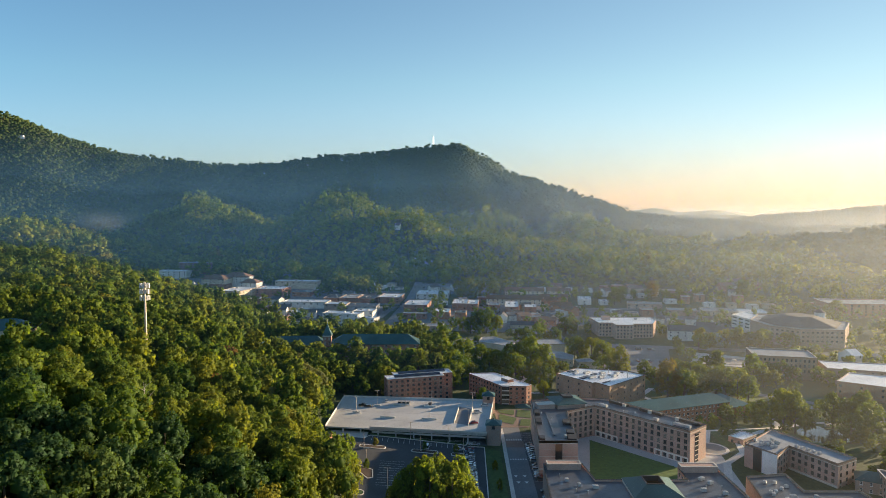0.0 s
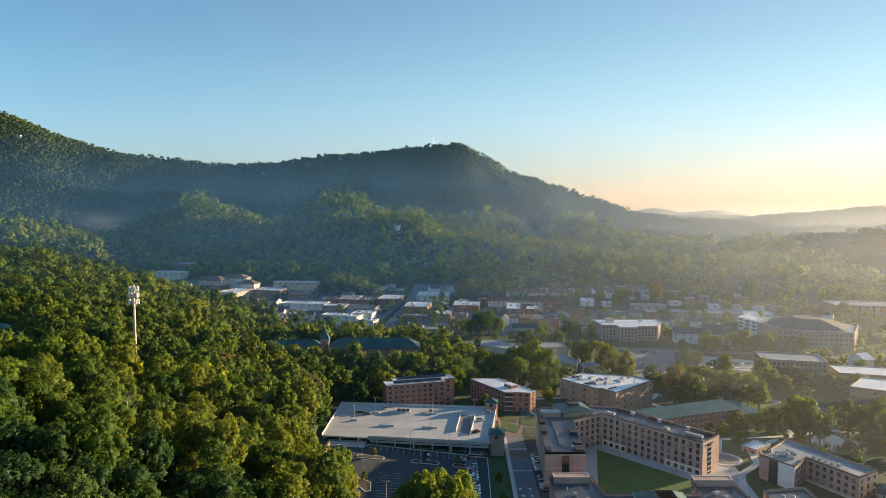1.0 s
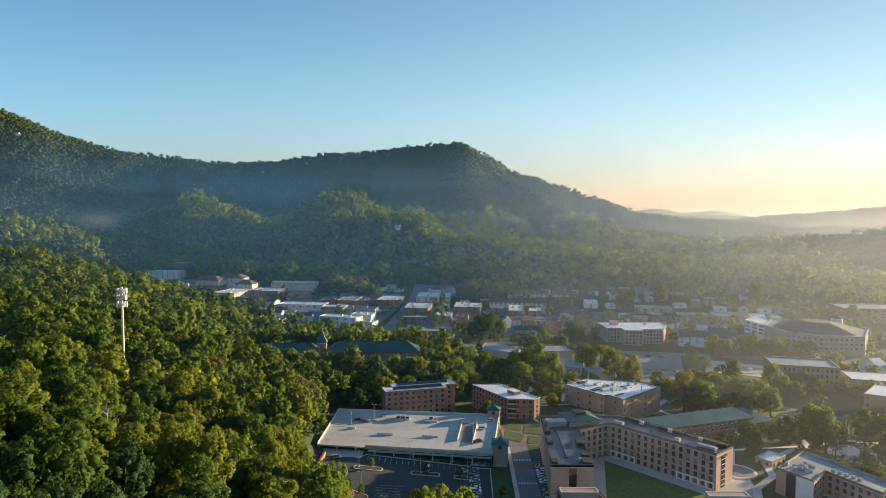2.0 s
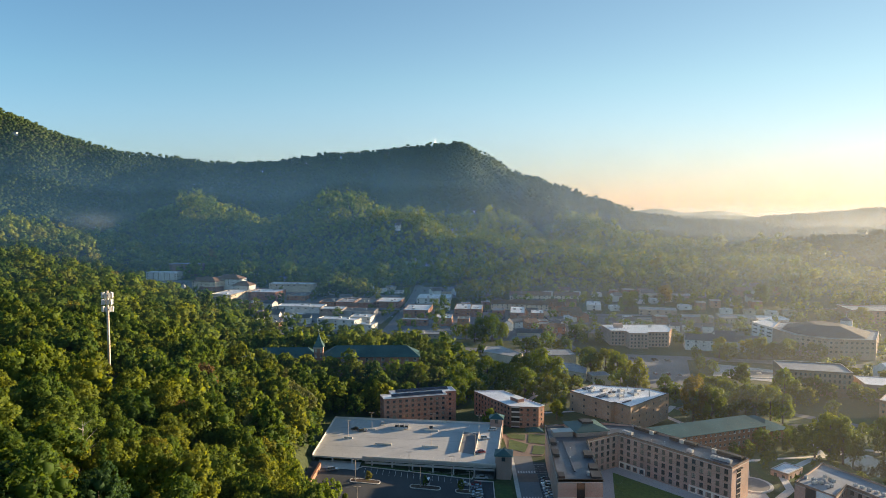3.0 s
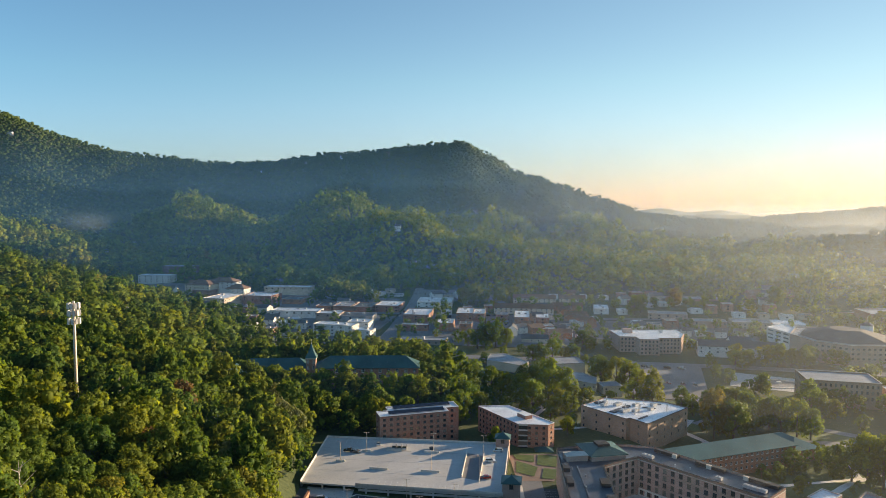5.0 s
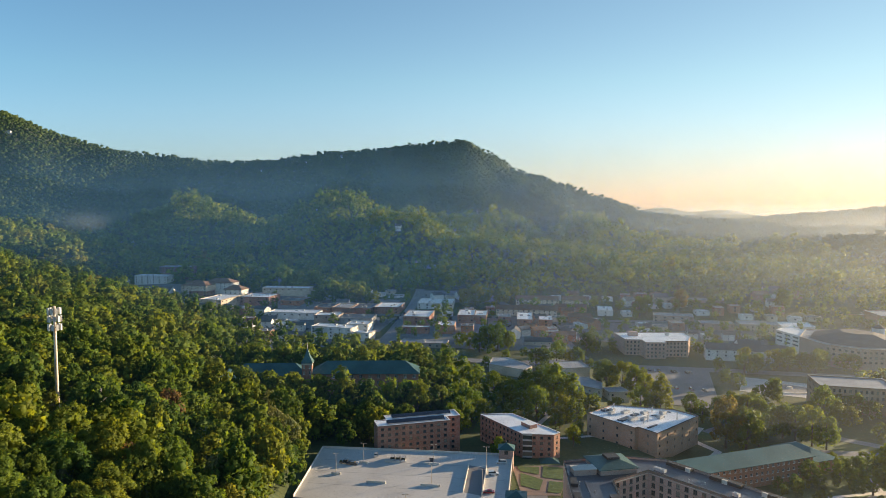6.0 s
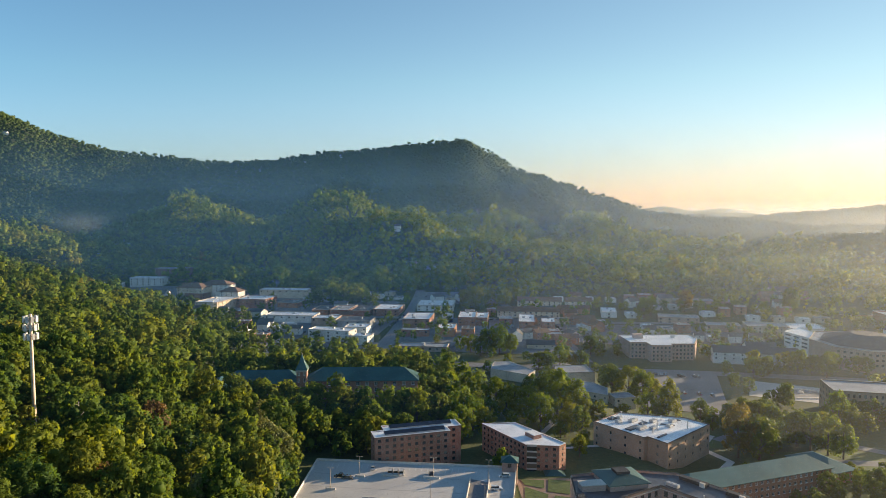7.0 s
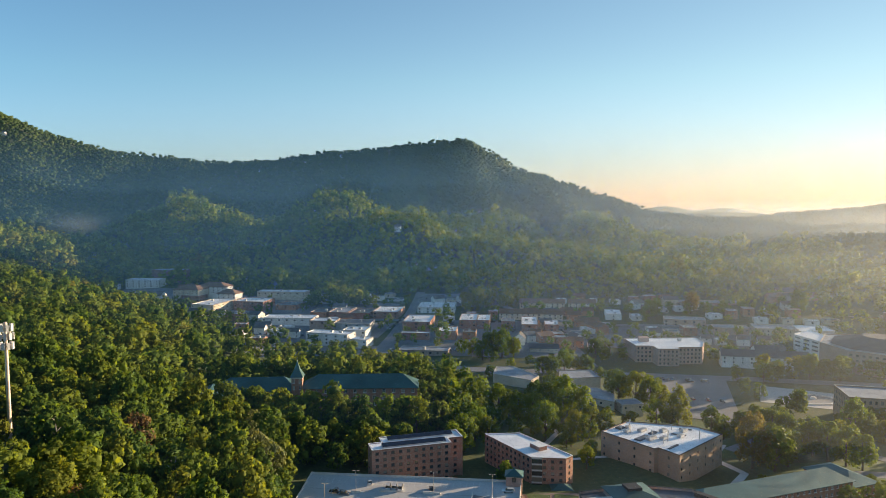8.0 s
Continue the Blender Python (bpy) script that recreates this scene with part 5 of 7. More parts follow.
for u0, n, v in ((5.0, 23, 3.4), (9.0, 24, 11.4)):
    for k in range(n):
        g = Geo().box(-0.6, 0.6, -1.6, 1.6, -0.03, 0.03)
        part("panel", g, SOLAR, arr, at=pose(u0 + 0.63 + 1.23 * k, v, 0.6, 14, 0, 0))
    for s in (-1.3, 1.3):
        part("rail", Geo().box(u0, u0 + 1.23 * n, v + s - 0.05, v + s + 0.05, -0.4, 0.52 + s * 0.25), METAL, arr)
B_PLAN = [(17.4, 448.5), (35.7, 418), (50.5, 416.5), (54, 420), (34, 449.8)]
dormB, bl, btop = block("dormitory", "five-storey red-brick dormitory with a white flat roof and glazed stair", "dormitory", B_PLAN, 7.5, 5, BRICK_RED, WHITE_ROOF, WHITE_PAINT, 2.65, 3.0,
                        (1.3, 1.2), 0.9, "plain", 0.35, -7)
for k in range(5):
    band_on(dormB, bl[1], bl[2], 1.4 + 2.65 * k, 3.3 + 2.65 * k, CAR_GLASS, 0.9, 0.02, 0.32, "stair_glazing", "glazed stair front")
    band_on(dormB, bl[1], bl[2], 3.3 + 2.65 * k, 4.05 + 2.65 * k, UNIT, 0.95, 0.02, 0.32, "stair_floor")
bx0, by0 = sum(p[0] for p in B_PLAN) / 5, sum(p[1] for p in B_PLAN) / 5
part("roof_house", Geo().box(-3.4, 3.4, -2.2, 2.2, btop - 0.35, btop + 1.5), BRICK_RED, dormB, at=pose(2, -1, 0, 0, 0, -58))
part("roof_house_cap", Geo().box(-3.6, 3.6, -2.4, 2.4, btop + 1.5, btop + 1.7), WHITE_PAINT, dormB, at=pose(2, -1, 0, 0, 0, -58))
por = part("porch_roof", hip(Geo(), 8, 6, 3.0, 4.6, 0.6), GREEN_METAL, dormB, "green porch roof", at=pose(48 - bx0, 413.5 - by0, 0))
for dx in (-3.2, 3.2):
    part("porch_post", Geo().box(48 - bx0 + dx - 0.25, 48 - bx0 + dx + 0.25, 411 - by0 - 0.25, 411 - by0 + 0.25, 0.5, 3.0), BRICK_RED, dormB)

# ---- tan science block with white roof ----
C_PLAN = [(75.4, 462.6), (94.3, 437.6), (96.5, 439), (103.2, 429.3), (133.4, 458.2), (124.5, 469.4), (92.3, 478.5)]
cblk, cl, ctop = block("college_building", "tan-brick college building with few windows and a white roof", "college building", C_PLAN, 4.0, 3, BRICK_BUFF, WHITE_ROOF, BLACK, 3.9, 6.2, (1.2, 1.4), 1.0,
                       "plain", 0.5, -11.5, sills=False)
for x, y, sx in ((97, 452, 6), (103, 452, 4), (112, 455, 3), (96, 464, 5), (106, 463, 4), (116, 463, 4), (88, 462, 3), (90, 468, 2)):
    roof_unit(x, y, 3.5, sx, 2.4, 1.3, 40, 2)
for x, y, w, d, rot, h in ((93, 453, 9, 3.4, 42, 0.5), (100, 460, 5, 2.2, 42, 0.7), (112, 458, 7, 1.0, -20, 0.4), (86, 468, 4, 3, 42, 0.8), (104, 441, 8, 1.0, 42, 0.45), (118, 466, 6, 0.8, -16, 0.4)):
    single("roof_duct", Geo().box(-w / 2, w / 2, -d / 2, d / 2, 0, h).box(-w / 2 + 0.3, w / 2 - 0.3, -d / 2 + 0.3, d / 2 - 0.3, h, h + 0.12), MEMBRANE, "low dark duct lying on a white roof", "roof duct", pose(x, y, 3.5, 0, 0, rot), "roof ducts")
for x, y, h in ((101, 446, 3.2), (104, 449, 3.6), (99, 458, 2.4), (120, 452, 4.0), (107, 458, 2.2), (86, 466, 2), (92, 473, 2.6), (111, 466, 2.5)):
    vent(x, y, 3.5, h, 0.28)

# ---- long hall with green roof ----
hall = pitched("college_hall", "three-storey brick hall with a long green metal roof", "college hall", 131, 404.7, 78, 14.5, 20.5, -0.4, 3.9, BRICK_ORANGE, GREEN_PALE, 3, "hip", 3.0, (1.3, 1.3), "white", -11.5,
               floor_h=2.95, over=0.9)
pitched("college_hall", "brick hall wing with a green metal roof", "college hall", 175, 430, 16, 24, 20.5, -5.2, -1.6, BRICK_ORANGE, GREEN_PALE, 3, "hip", 3.0, (1.3, 1.3), "white", -12, floor_h=2.95, over=0.9)

# ---- hall with dark-green roofs and a clock-tower cap ----
pitched("school_hall", "brick school hall with a dark green metal roof", "school hall", -48, 505, 62, 16, 2, 16.5, 22.3, BRICK_RED, GREEN_METAL, 3, "hip", 5.0, (1.8, 2.0), "white", 3, floor_h=3.6, over=1.0)
pitched("school_hall", "brick school hall wing with a dark green metal roof", "school hall", -104, 500, 44, 15, 4, 16.0, 21.8, BRICK_RED, GREEN_METAL, 3, "hip", 5.0, (1.8, 2.0), "white", 3, floor_h=3.6, over=1.0)
pitched("school_hall", "brick school hall end wing with a dark green metal roof", "school hall", -124, 484, 15, 30, 10, 15.0, 20.5, BRICK_RED, GREEN_METAL, 3, "hip", 5.0, (1.8, 2.0), "white", 3, floor_h=3.6, over=1.0)
twr = thing("bell_tower", "square brick bell tower with a pointed green metal roof", "tower", pose(-81, 495, 3, 0, 0, 3))
loc = rect(0, 0, 5.6, 5.6)
for i in range(4):
    facade(twr, loc[i], loc[(i + 1) % 4], 0, 20.5, BRICK_RED, [13, 16.6], 2, 1.0, 2.0, 0.8, "white", 0.7)
part("cornice", ring(Geo(), inset(loc, -0.35), inset(loc, 0.2), 19.7, 20.5), STONE, twr)
g = Geo()
for i in range(4):
    a, b = inset(loc, -0.7)[i], inset(loc, -0.7)[(i + 1) % 4]
    g.face([(*a, 20.5), (*b, 20.5), (b[0] * 0.45, b[1] * 0.45, 24.2), (a[0] * 0.45, a[1] * 0.45, 24.2)])
    g.face([(a[0] * 0.45, a[1] * 0.45, 24.2), (b[0] * 0.45, b[1] * 0.45, 24.2), (0, 0, 29.0)])
part("spire", g, GREEN_METAL, twr)
part("rod", Geo().tube((0, 0, 28.6), (0, 0, 32.0), 0.12, 0.05, 6), METAL, twr)
claim(rect(-81, 495, 6, 6), 3)
claim([(-140, 484), (-8, 486), (-8, 497), (-140, 493)], 1.0)

# ---- mast of floodlights on the hill ----
mast = thing("light_mast", "tall steel mast with tiers of pale panel boxes", "mast", pose(-152, 360, hz(-152, 360)))
mh = 76.6 - hz(-152, 360)
part("pole", Geo().tube((0, 0, -1), (0, 0, mh), 0.75, 0.5, 12), POLE_PAINT, mast)
for tier, zz in enumerate((mh - 8.2, mh - 4.9, mh - 1.9)):
    part("ring", Geo().tube((0, 0, zz - 0.15), (0, 0, zz + 0.15), 1.9, 1.9, 12), POLE_PAINT, mast)
    for k in range(9):
        a = k * 2 * math.pi / 9 + tier
        part("panel_box", Geo().box(-0.28, 0.28, -0.45, 0.45, -1.15, 1.15), UNIT, mast, at=pose(2.3 * math.cos(a), 2.3 * math.sin(a), zz, 0, 0, math.degrees(a)))


# ---- campus further out ----
K_PLAN = [(157, 707), (171, 706), (171.5, 694), (189, 693), (190, 700), (210, 700), (219.5, 722), (219, 741), (154.6, 739)]
kb, kl, ktop = block("office_building", "five-storey rose-brick building with a white roof", "college building", K_PLAN, -4.4, 5, BRICK_ROSE, WHITE_ROOF, STONE, 3.3, 2.9, (1.5, 1.7), 0.9, "lintel", 0.5, sills=False)
part("roof_house", Geo().box(-4, 4, -3, 3, ktop - 0.5, ktop + 3.2), BRICK_ROSE, kb, at=pose(-18, 16, 0))
roof_unit(200, 728, -4.9, 3, 2.5, 2.2)
pitched("college_hall", "long pale hall with a grey shingle roof", "college hall", 256, 690, 66, 15, -12, -9.5, -5.0, STUCCO, SHINGLE, 2, "gable", 3.8, (1.5, 1.6), "white", floor_h=3.2)
pitched("college_hall", "pale cross wing with a grey shingle roof", "college hall", 262, 700, 18, 26, -12, -8.5, -3.0, STUCCO, SHINGLE, 2, "gable", 3.8, (1.5, 1.6), "white", floor_h=3.2)
block("theatre", "low tan theatre block with curved grey roof", "theatre", [(32, 619), (57, 600), (64, 612), (48, 642), (36, 640)], -6, 1, CREAM, GREY_ROOF, STONE, 4, 40, (1.4, 1.4), 1, parapet=0.4, sills=False)
block("theatre", "low tan flat-roofed hall", "theatre", [(76, 602), (106, 606), (104, 629), (80, 626)], -5.5, 1, CREAM, GREY_ROOF, BLACK, 4, 40, (1.4, 1.4), 1, parapet=0.5, sills=False)
block("theatre", "low grey-roofed hall beside the theatre", "theatre", [(84, 572), (104, 556), (108, 574), (100, 590), (86, 592)], -8.5, 1, CREAM, GREY_ROOF, STONE, 3.5, 6, (1.4, 1.4), 1, parapet=0.4, sills=False)
block("theatre", "small grey-roofed link hall", "theatre", rect(114, 560, 14, 12, 10), -9.5, 1, CREAM, GREY_ROOF, STONE, 3.0, 5, (1.4, 1.4), 0.8, parapet=0.3, sills=False)
block("parking_garage", "white open parking garage of three levels", "parking garage", [(305, 741), (311, 709), (330, 716), (328, 762)], -1.5, 3, STUCCO, WHITE_ROOF, WHITE_PAINT, 3.4, 9.0, (7.5, 1.4), 1.2, parapet=0.6, sills=False)
block("sports_hall", "large brick sports hall with pale band", "sports hall", [(309, 705), (313, 671), (333, 652), (372, 648), (400, 690), (372, 735), (332, 740)], -1.0, 3, BRICK_TAN, GREY_ROOF, STONE, 4.0, 4.0, (2.0, 1.6), 1.0, parapet=0.8, sills=False)
g = Geo()
pr = [(316, 702), (319, 677), (337, 660), (369, 657), (392, 689), (368, 728), (336, 732)]
cx, cy = 352, 693
for i in range(7):
    a, b = pr[i], pr[(i + 1) % 7]
    m = lambda p: (cx + (p[0] - cx) * 0.35, cy + (p[1] - cy) * 0.35)
    g.face([(*a, -1.4), (*b, -1.4), (*m(b), 5.5), (*m(a), 5.5)])
g.face([(cx + (p[0] - cx) * 0.35, cy + (p[1] - cy) * 0.35, 5.5) for p in pr])
single("sports_hall_roof", g, SHINGLE, "faceted grey shingle roof of the sports hall", "roof", group="")
block("college_building", "cream college building with flat roof", "college building", rect(312, 795, 38, 26, -12), -4.5, 3, CREAM, GREY_ROOF, STONE, 3.2, 3.2, (1.2, 1.5), 0.9, sills=False)
block("college_building", "pale flat building with white roof", "college building", rect(344, 788, 36, 30, -8), -5, 2, STUCCO, WHITE_ROOF, STONE, 3.4, 3.6, (1.4, 1.5), 0.9, sills=False)
block("college_building", "wide brick building with pale roof", "college building", rect(412, 860, 74, 36, -8), -3, 3, BRICK_TAN, WHITE_ROOF, STONE, 3.4, 3.6, (1.6, 1.5), 0.9, sills=False)
block("college_building", "brick building with cream top storey and white roof edge", "college building", rect(478, 810, 80, 40, -6), 2.5, 4, BRICK_ORANGE, GREY_ROOF, WHITE_PAINT, 3.3, 5.0, (2.2, 1.6), 0.9, sills=False)
block("college_building", "old brick hall with flat roof", "college building", [(238, 535), (281, 524), (288, 552), (244, 563)], 0.5, 3, BRICK_BUFF, GREY_ROOF, STONE, 3.9, 3.0, (1.3, 2.1), 0.9, "lintel", parapet=0.8, sills=False)
block("college_building", "brick hall with white roof", "college building", [(266, 470), (310, 440), (334, 470), (288, 494)], -3, 2, BRICK_ORANGE, WHITE_ROOF, STONE, 4.0, 9, (1.3, 1.5), 1.0, parapet=0.5, sills=False)
block("college_building", "low brick building with pale roof", "college building", [(284, 515), (330, 500), (338, 528), (290, 540)], -5, 2, BRICK_TAN, WHITE_ROOF, STONE, 3.5, 5, (1.3, 1.5), 1.0, parapet=0.5, sills=False)
pitched("chapel", "small chapel with a pale gabled roof", "chapel", 330, 566, 10, 14, 20, -6, -1.8, STUCCO, WHITE_ROOF, 1, "gable", 3.5, (1.0, 2.4), "white")

plaza = [(132.5 + 8.5 * math.cos(a * 0.3927), 341 + 9 * math.sin(a * 0.3927)) for a in range(16)]
rp = thing("round_plaza", "round dark-paved plaza ringed with pale concrete", "plaza", kind="structure")
part("paving", Geo().prism(inset(plaza, 1.4), -6, hz(132.5, 341) + 0.32), ASPHALT_OLD, rp)
part("border", ring(Geo(), plaza, inset(plaza, 1.4), -6, hz(132.5, 341) + 0.38), CONCRETE_PALE, rp)
track("footpath", [(125, 300), (133, 322), (146, 335), (150, 352), (166, 366), (186, 388), (212, 402), (236, 398)], 3.5, CONCRETE_PALE, "pale concrete path winding past a pond", 0.22, "pavement")
track("road", [(165, 440), (190, 452), (222, 447), (248, 430), (290, 420), (360, 425)], 9, ASPHALT_OLD, "asphalt campus road between gardens", 0.26)
cup = thing("cupola", "round sunlit cupola with a dark cap on a hall roof", "cupola", pose(382, 712, -1.2), "")
part("drum", Geo().tube((0, 0, 0), (0, 0, 6.5), 5.2, 5.2, 14), STUCCO, cup)
part("cap", Geo().tube((0, 0, 6.5), (0, 0, 9.5), 5.7, 1.2, 14), SHINGLE, cup)
part("finial", Geo().tube((0, 0, 9.5), (0, 0, 14), 0.3, 0.1, 6), METAL, cup)
drape("parking_lot", [(128, 560), (178, 540), (210, 650), (150, 665)], ASPHALT_OLD, "wide grey campus parking lot", "parking lot", 0.2, 6)
drape("plaza_paving", [(210, 590), (268, 560), (290, 600), (228, 632)], CONCRETE, "pale concrete plaza round a fountain", "plaza", 0.15, 6)
ft = thing("fountain", "eight-sided raised fountain pool with pale rim", "fountain", pose(247, 594, hz(247, 594) + 0.2))
oct_ = [(17 * math.cos(radians(22.5 + 45 * i)), 14 * math.sin(radians(22.5 + 45 * i))) for i in range(8)]
part("rim", ring(Geo(), oct_, inset(oct_, 1.5), -0.5, 0.9), CONCRETE_PALE, ft)
part("basin", Geo().prism(inset(oct_, 1.5), -0.5, 0.25), ASPHALT_OLD, ft)
part("plinth", Geo().tube((2, 3, 0.2), (2, 3, 1.4), 2.2, 1.6, 12), CONCRETE_PALE, ft)
single("pond", Geo().prism([(193, 373), (197, 386), (204, 394), (214, 394), (220, 384), (219, 369), (210, 361), (199, 364)], -10.6, -9.8), WATER, "small still pond among trees", "pond", kind="structure")
part("fountain_head", Geo().box(-1.6, 1.6, -1.0, 1.0, 0, 1.6), STONE, thing("pond_fountain", "small square stone fountain block beside a pond", "fountain", pose(219, 394, hz(219, 394))))
track("road", [(-420, 690), (-200, 690), (-60, 676), (60, 650), (120, 668), (230, 650), (330, 628), (500, 600)], 14, ASPHALT_OLD, "grey asphalt road through the campus", 0.25)
track("road", [(150, 490), (190, 520), (220, 480), (252, 440), (262, 380), (250, 330)], 8, ASPHALT_OLD, "narrow asphalt campus road", 0.25)
track("road", [(-66, 690), (-52, 780), (-44, 860), (-36, 960), (-34, 1000)], 11, ASPHALT_OLD, "straight town street running to the hill", 0.3)
track("road", [(118, 690), (112, 760), (96, 840), (60, 935), (56, 985)], 9, ASPHALT_OLD, "side street of the town", 0.3)
track("road", [(-330, 905), (-230, 880), (-120, 862), (20, 846), (130, 832), (260, 818), (420, 770)], 11, ASPHALT_OLD, "main street of the town", 0.28)
track("road", [(-262, 860), (-222, 960), (-235, 1080), (-300, 1200)], 9, ASPHALT_OLD, "street climbing out of the town", 0.3)
track("footpath", [(128, 432), (142, 452), (136, 478), (150, 500)], 4, CONCRETE_PALE, "curving pale footpath", 0.2, "pavement")
track("footpath", [(112, 470), (60, 455), (46, 470), (60, 500), (46, 540)], 3, CONCRETE_PALE, "pale footpath between lawns", 0.2, "pavement")
track("footpath", [(131, 345), (142, 372), (190, 392), (200, 430)], 4, CONCRETE_PALE, "pale concrete campus footpath", 0.2, "pavement")
drape("lawn", [(14, 462), (56, 452), (70, 500), (24, 520)], LAWN, "lawn behind a dormitory", "lawn", 0.15, 6, free=False)
drape("lawn", [(110, 480), (150, 478), (200, 530), (130, 550)], LAWN, "campus lawn with trees", "lawn", 0.12, 6, free=False)
drape("lawn", [(140, 345), (260, 330), (260, 470), (150, 470)], LAWN, "campus lawn with trees and pond", "lawn", 0.1, 6, free=False)
for a in ([(-210, 715), (-70, 702), (-62, 745), (-150, 790)], [(-60, 715), (110, 690), (105, 760), (-46, 775)], [(40, 770), (112, 760), (92, 850), (44, 845)], [(-190, 780), (-66, 775), (-54, 840), (-180, 866)],
          [(-20, 770), (40, 770), (40, 842), (-20, 850)], [(-40, 930), (60, 920), (60, 975), (-30, 990)], [(120, 765), (200, 740), (230, 815), (110, 828)], [(-320, 915), (-60, 870), (-56, 940), (-300, 1010)], [(215, 745), (300, 720), (310, 800), (240, 815)],
          [(-420, 920), (-325, 905), (-300, 1010), (-420, 1030)]):
    drape("parking_lot", a, ASPHALT_OLD, "worn asphalt yard and parking between town buildings", "parking lot", 0.2, 6)

drape("parking_lot", [(-170, 598), (-112, 604), (-108, 640), (-168, 640)], ASPHALT_OLD, "asphalt parking lot among trees", "parking lot", 0.3, 5)
wl = thing("retaining_wall", "long tan retaining wall above a parking lot", "wall", kind="structure")
part("wall", Geo().box(-172, -104, 641, 642, hz(-140, 641) - 4, hz(-140, 641) + 3.0), CREAM, wl)
pitched("hill_building", "building with blue-green metal roof among forest trees", "building", -229, 363, 34, 18, 12, 52.5, 57.0, CREAM, GREEN_METAL, 3, "hip", 4.0, (1.4, 1.4), "white", z0=41)
claim([(-256, 322), (-196, 322), (-204, 352), (-256, 352)], 1.0)
for k in range(3):
    single("skylight", Geo().box(-1.6, 1.6, -2.2, 2.2, 0, 0.5), WHITE_PAINT, "white roof skylight on a green metal roof", "skylight", pose(-231 + 4.5 * k, 359 + k, 54.6, 24, 0, 12), "hill skylights")

# ---- town buildings ----
def shop(cx, cy, w, d, rot, z1, floors, wall, roof, label, cope=None, fh=3.2, bay=5.2, win=(1.8, 1.5)):
    th, loc, top = block("town_building", label, "town building", rect(cx, cy, w, d, rot), z1, floors, wall, roof, cope or STONE, fh, bay, win, 1.0, "plain", 0.6, group="town buildings", sills=False)
    for k in range(1 + (w * d > 250)):
        sx, sy = float(rng.uniform(0.8, 1.6)), float(rng.uniform(0.7, 1.3))
        part("roof_unit", Geo().box(-sx, sx, -sy, sy, top - 0.6, top + float(rng.uniform(0.4, 1.2))), UNIT, th, at=pose(float(rng.uniform(-0.3, 0.3)) * w, float(rng.uniform(-0.3, 0.3)) * d, 0, 0, 0, rot))
    return th


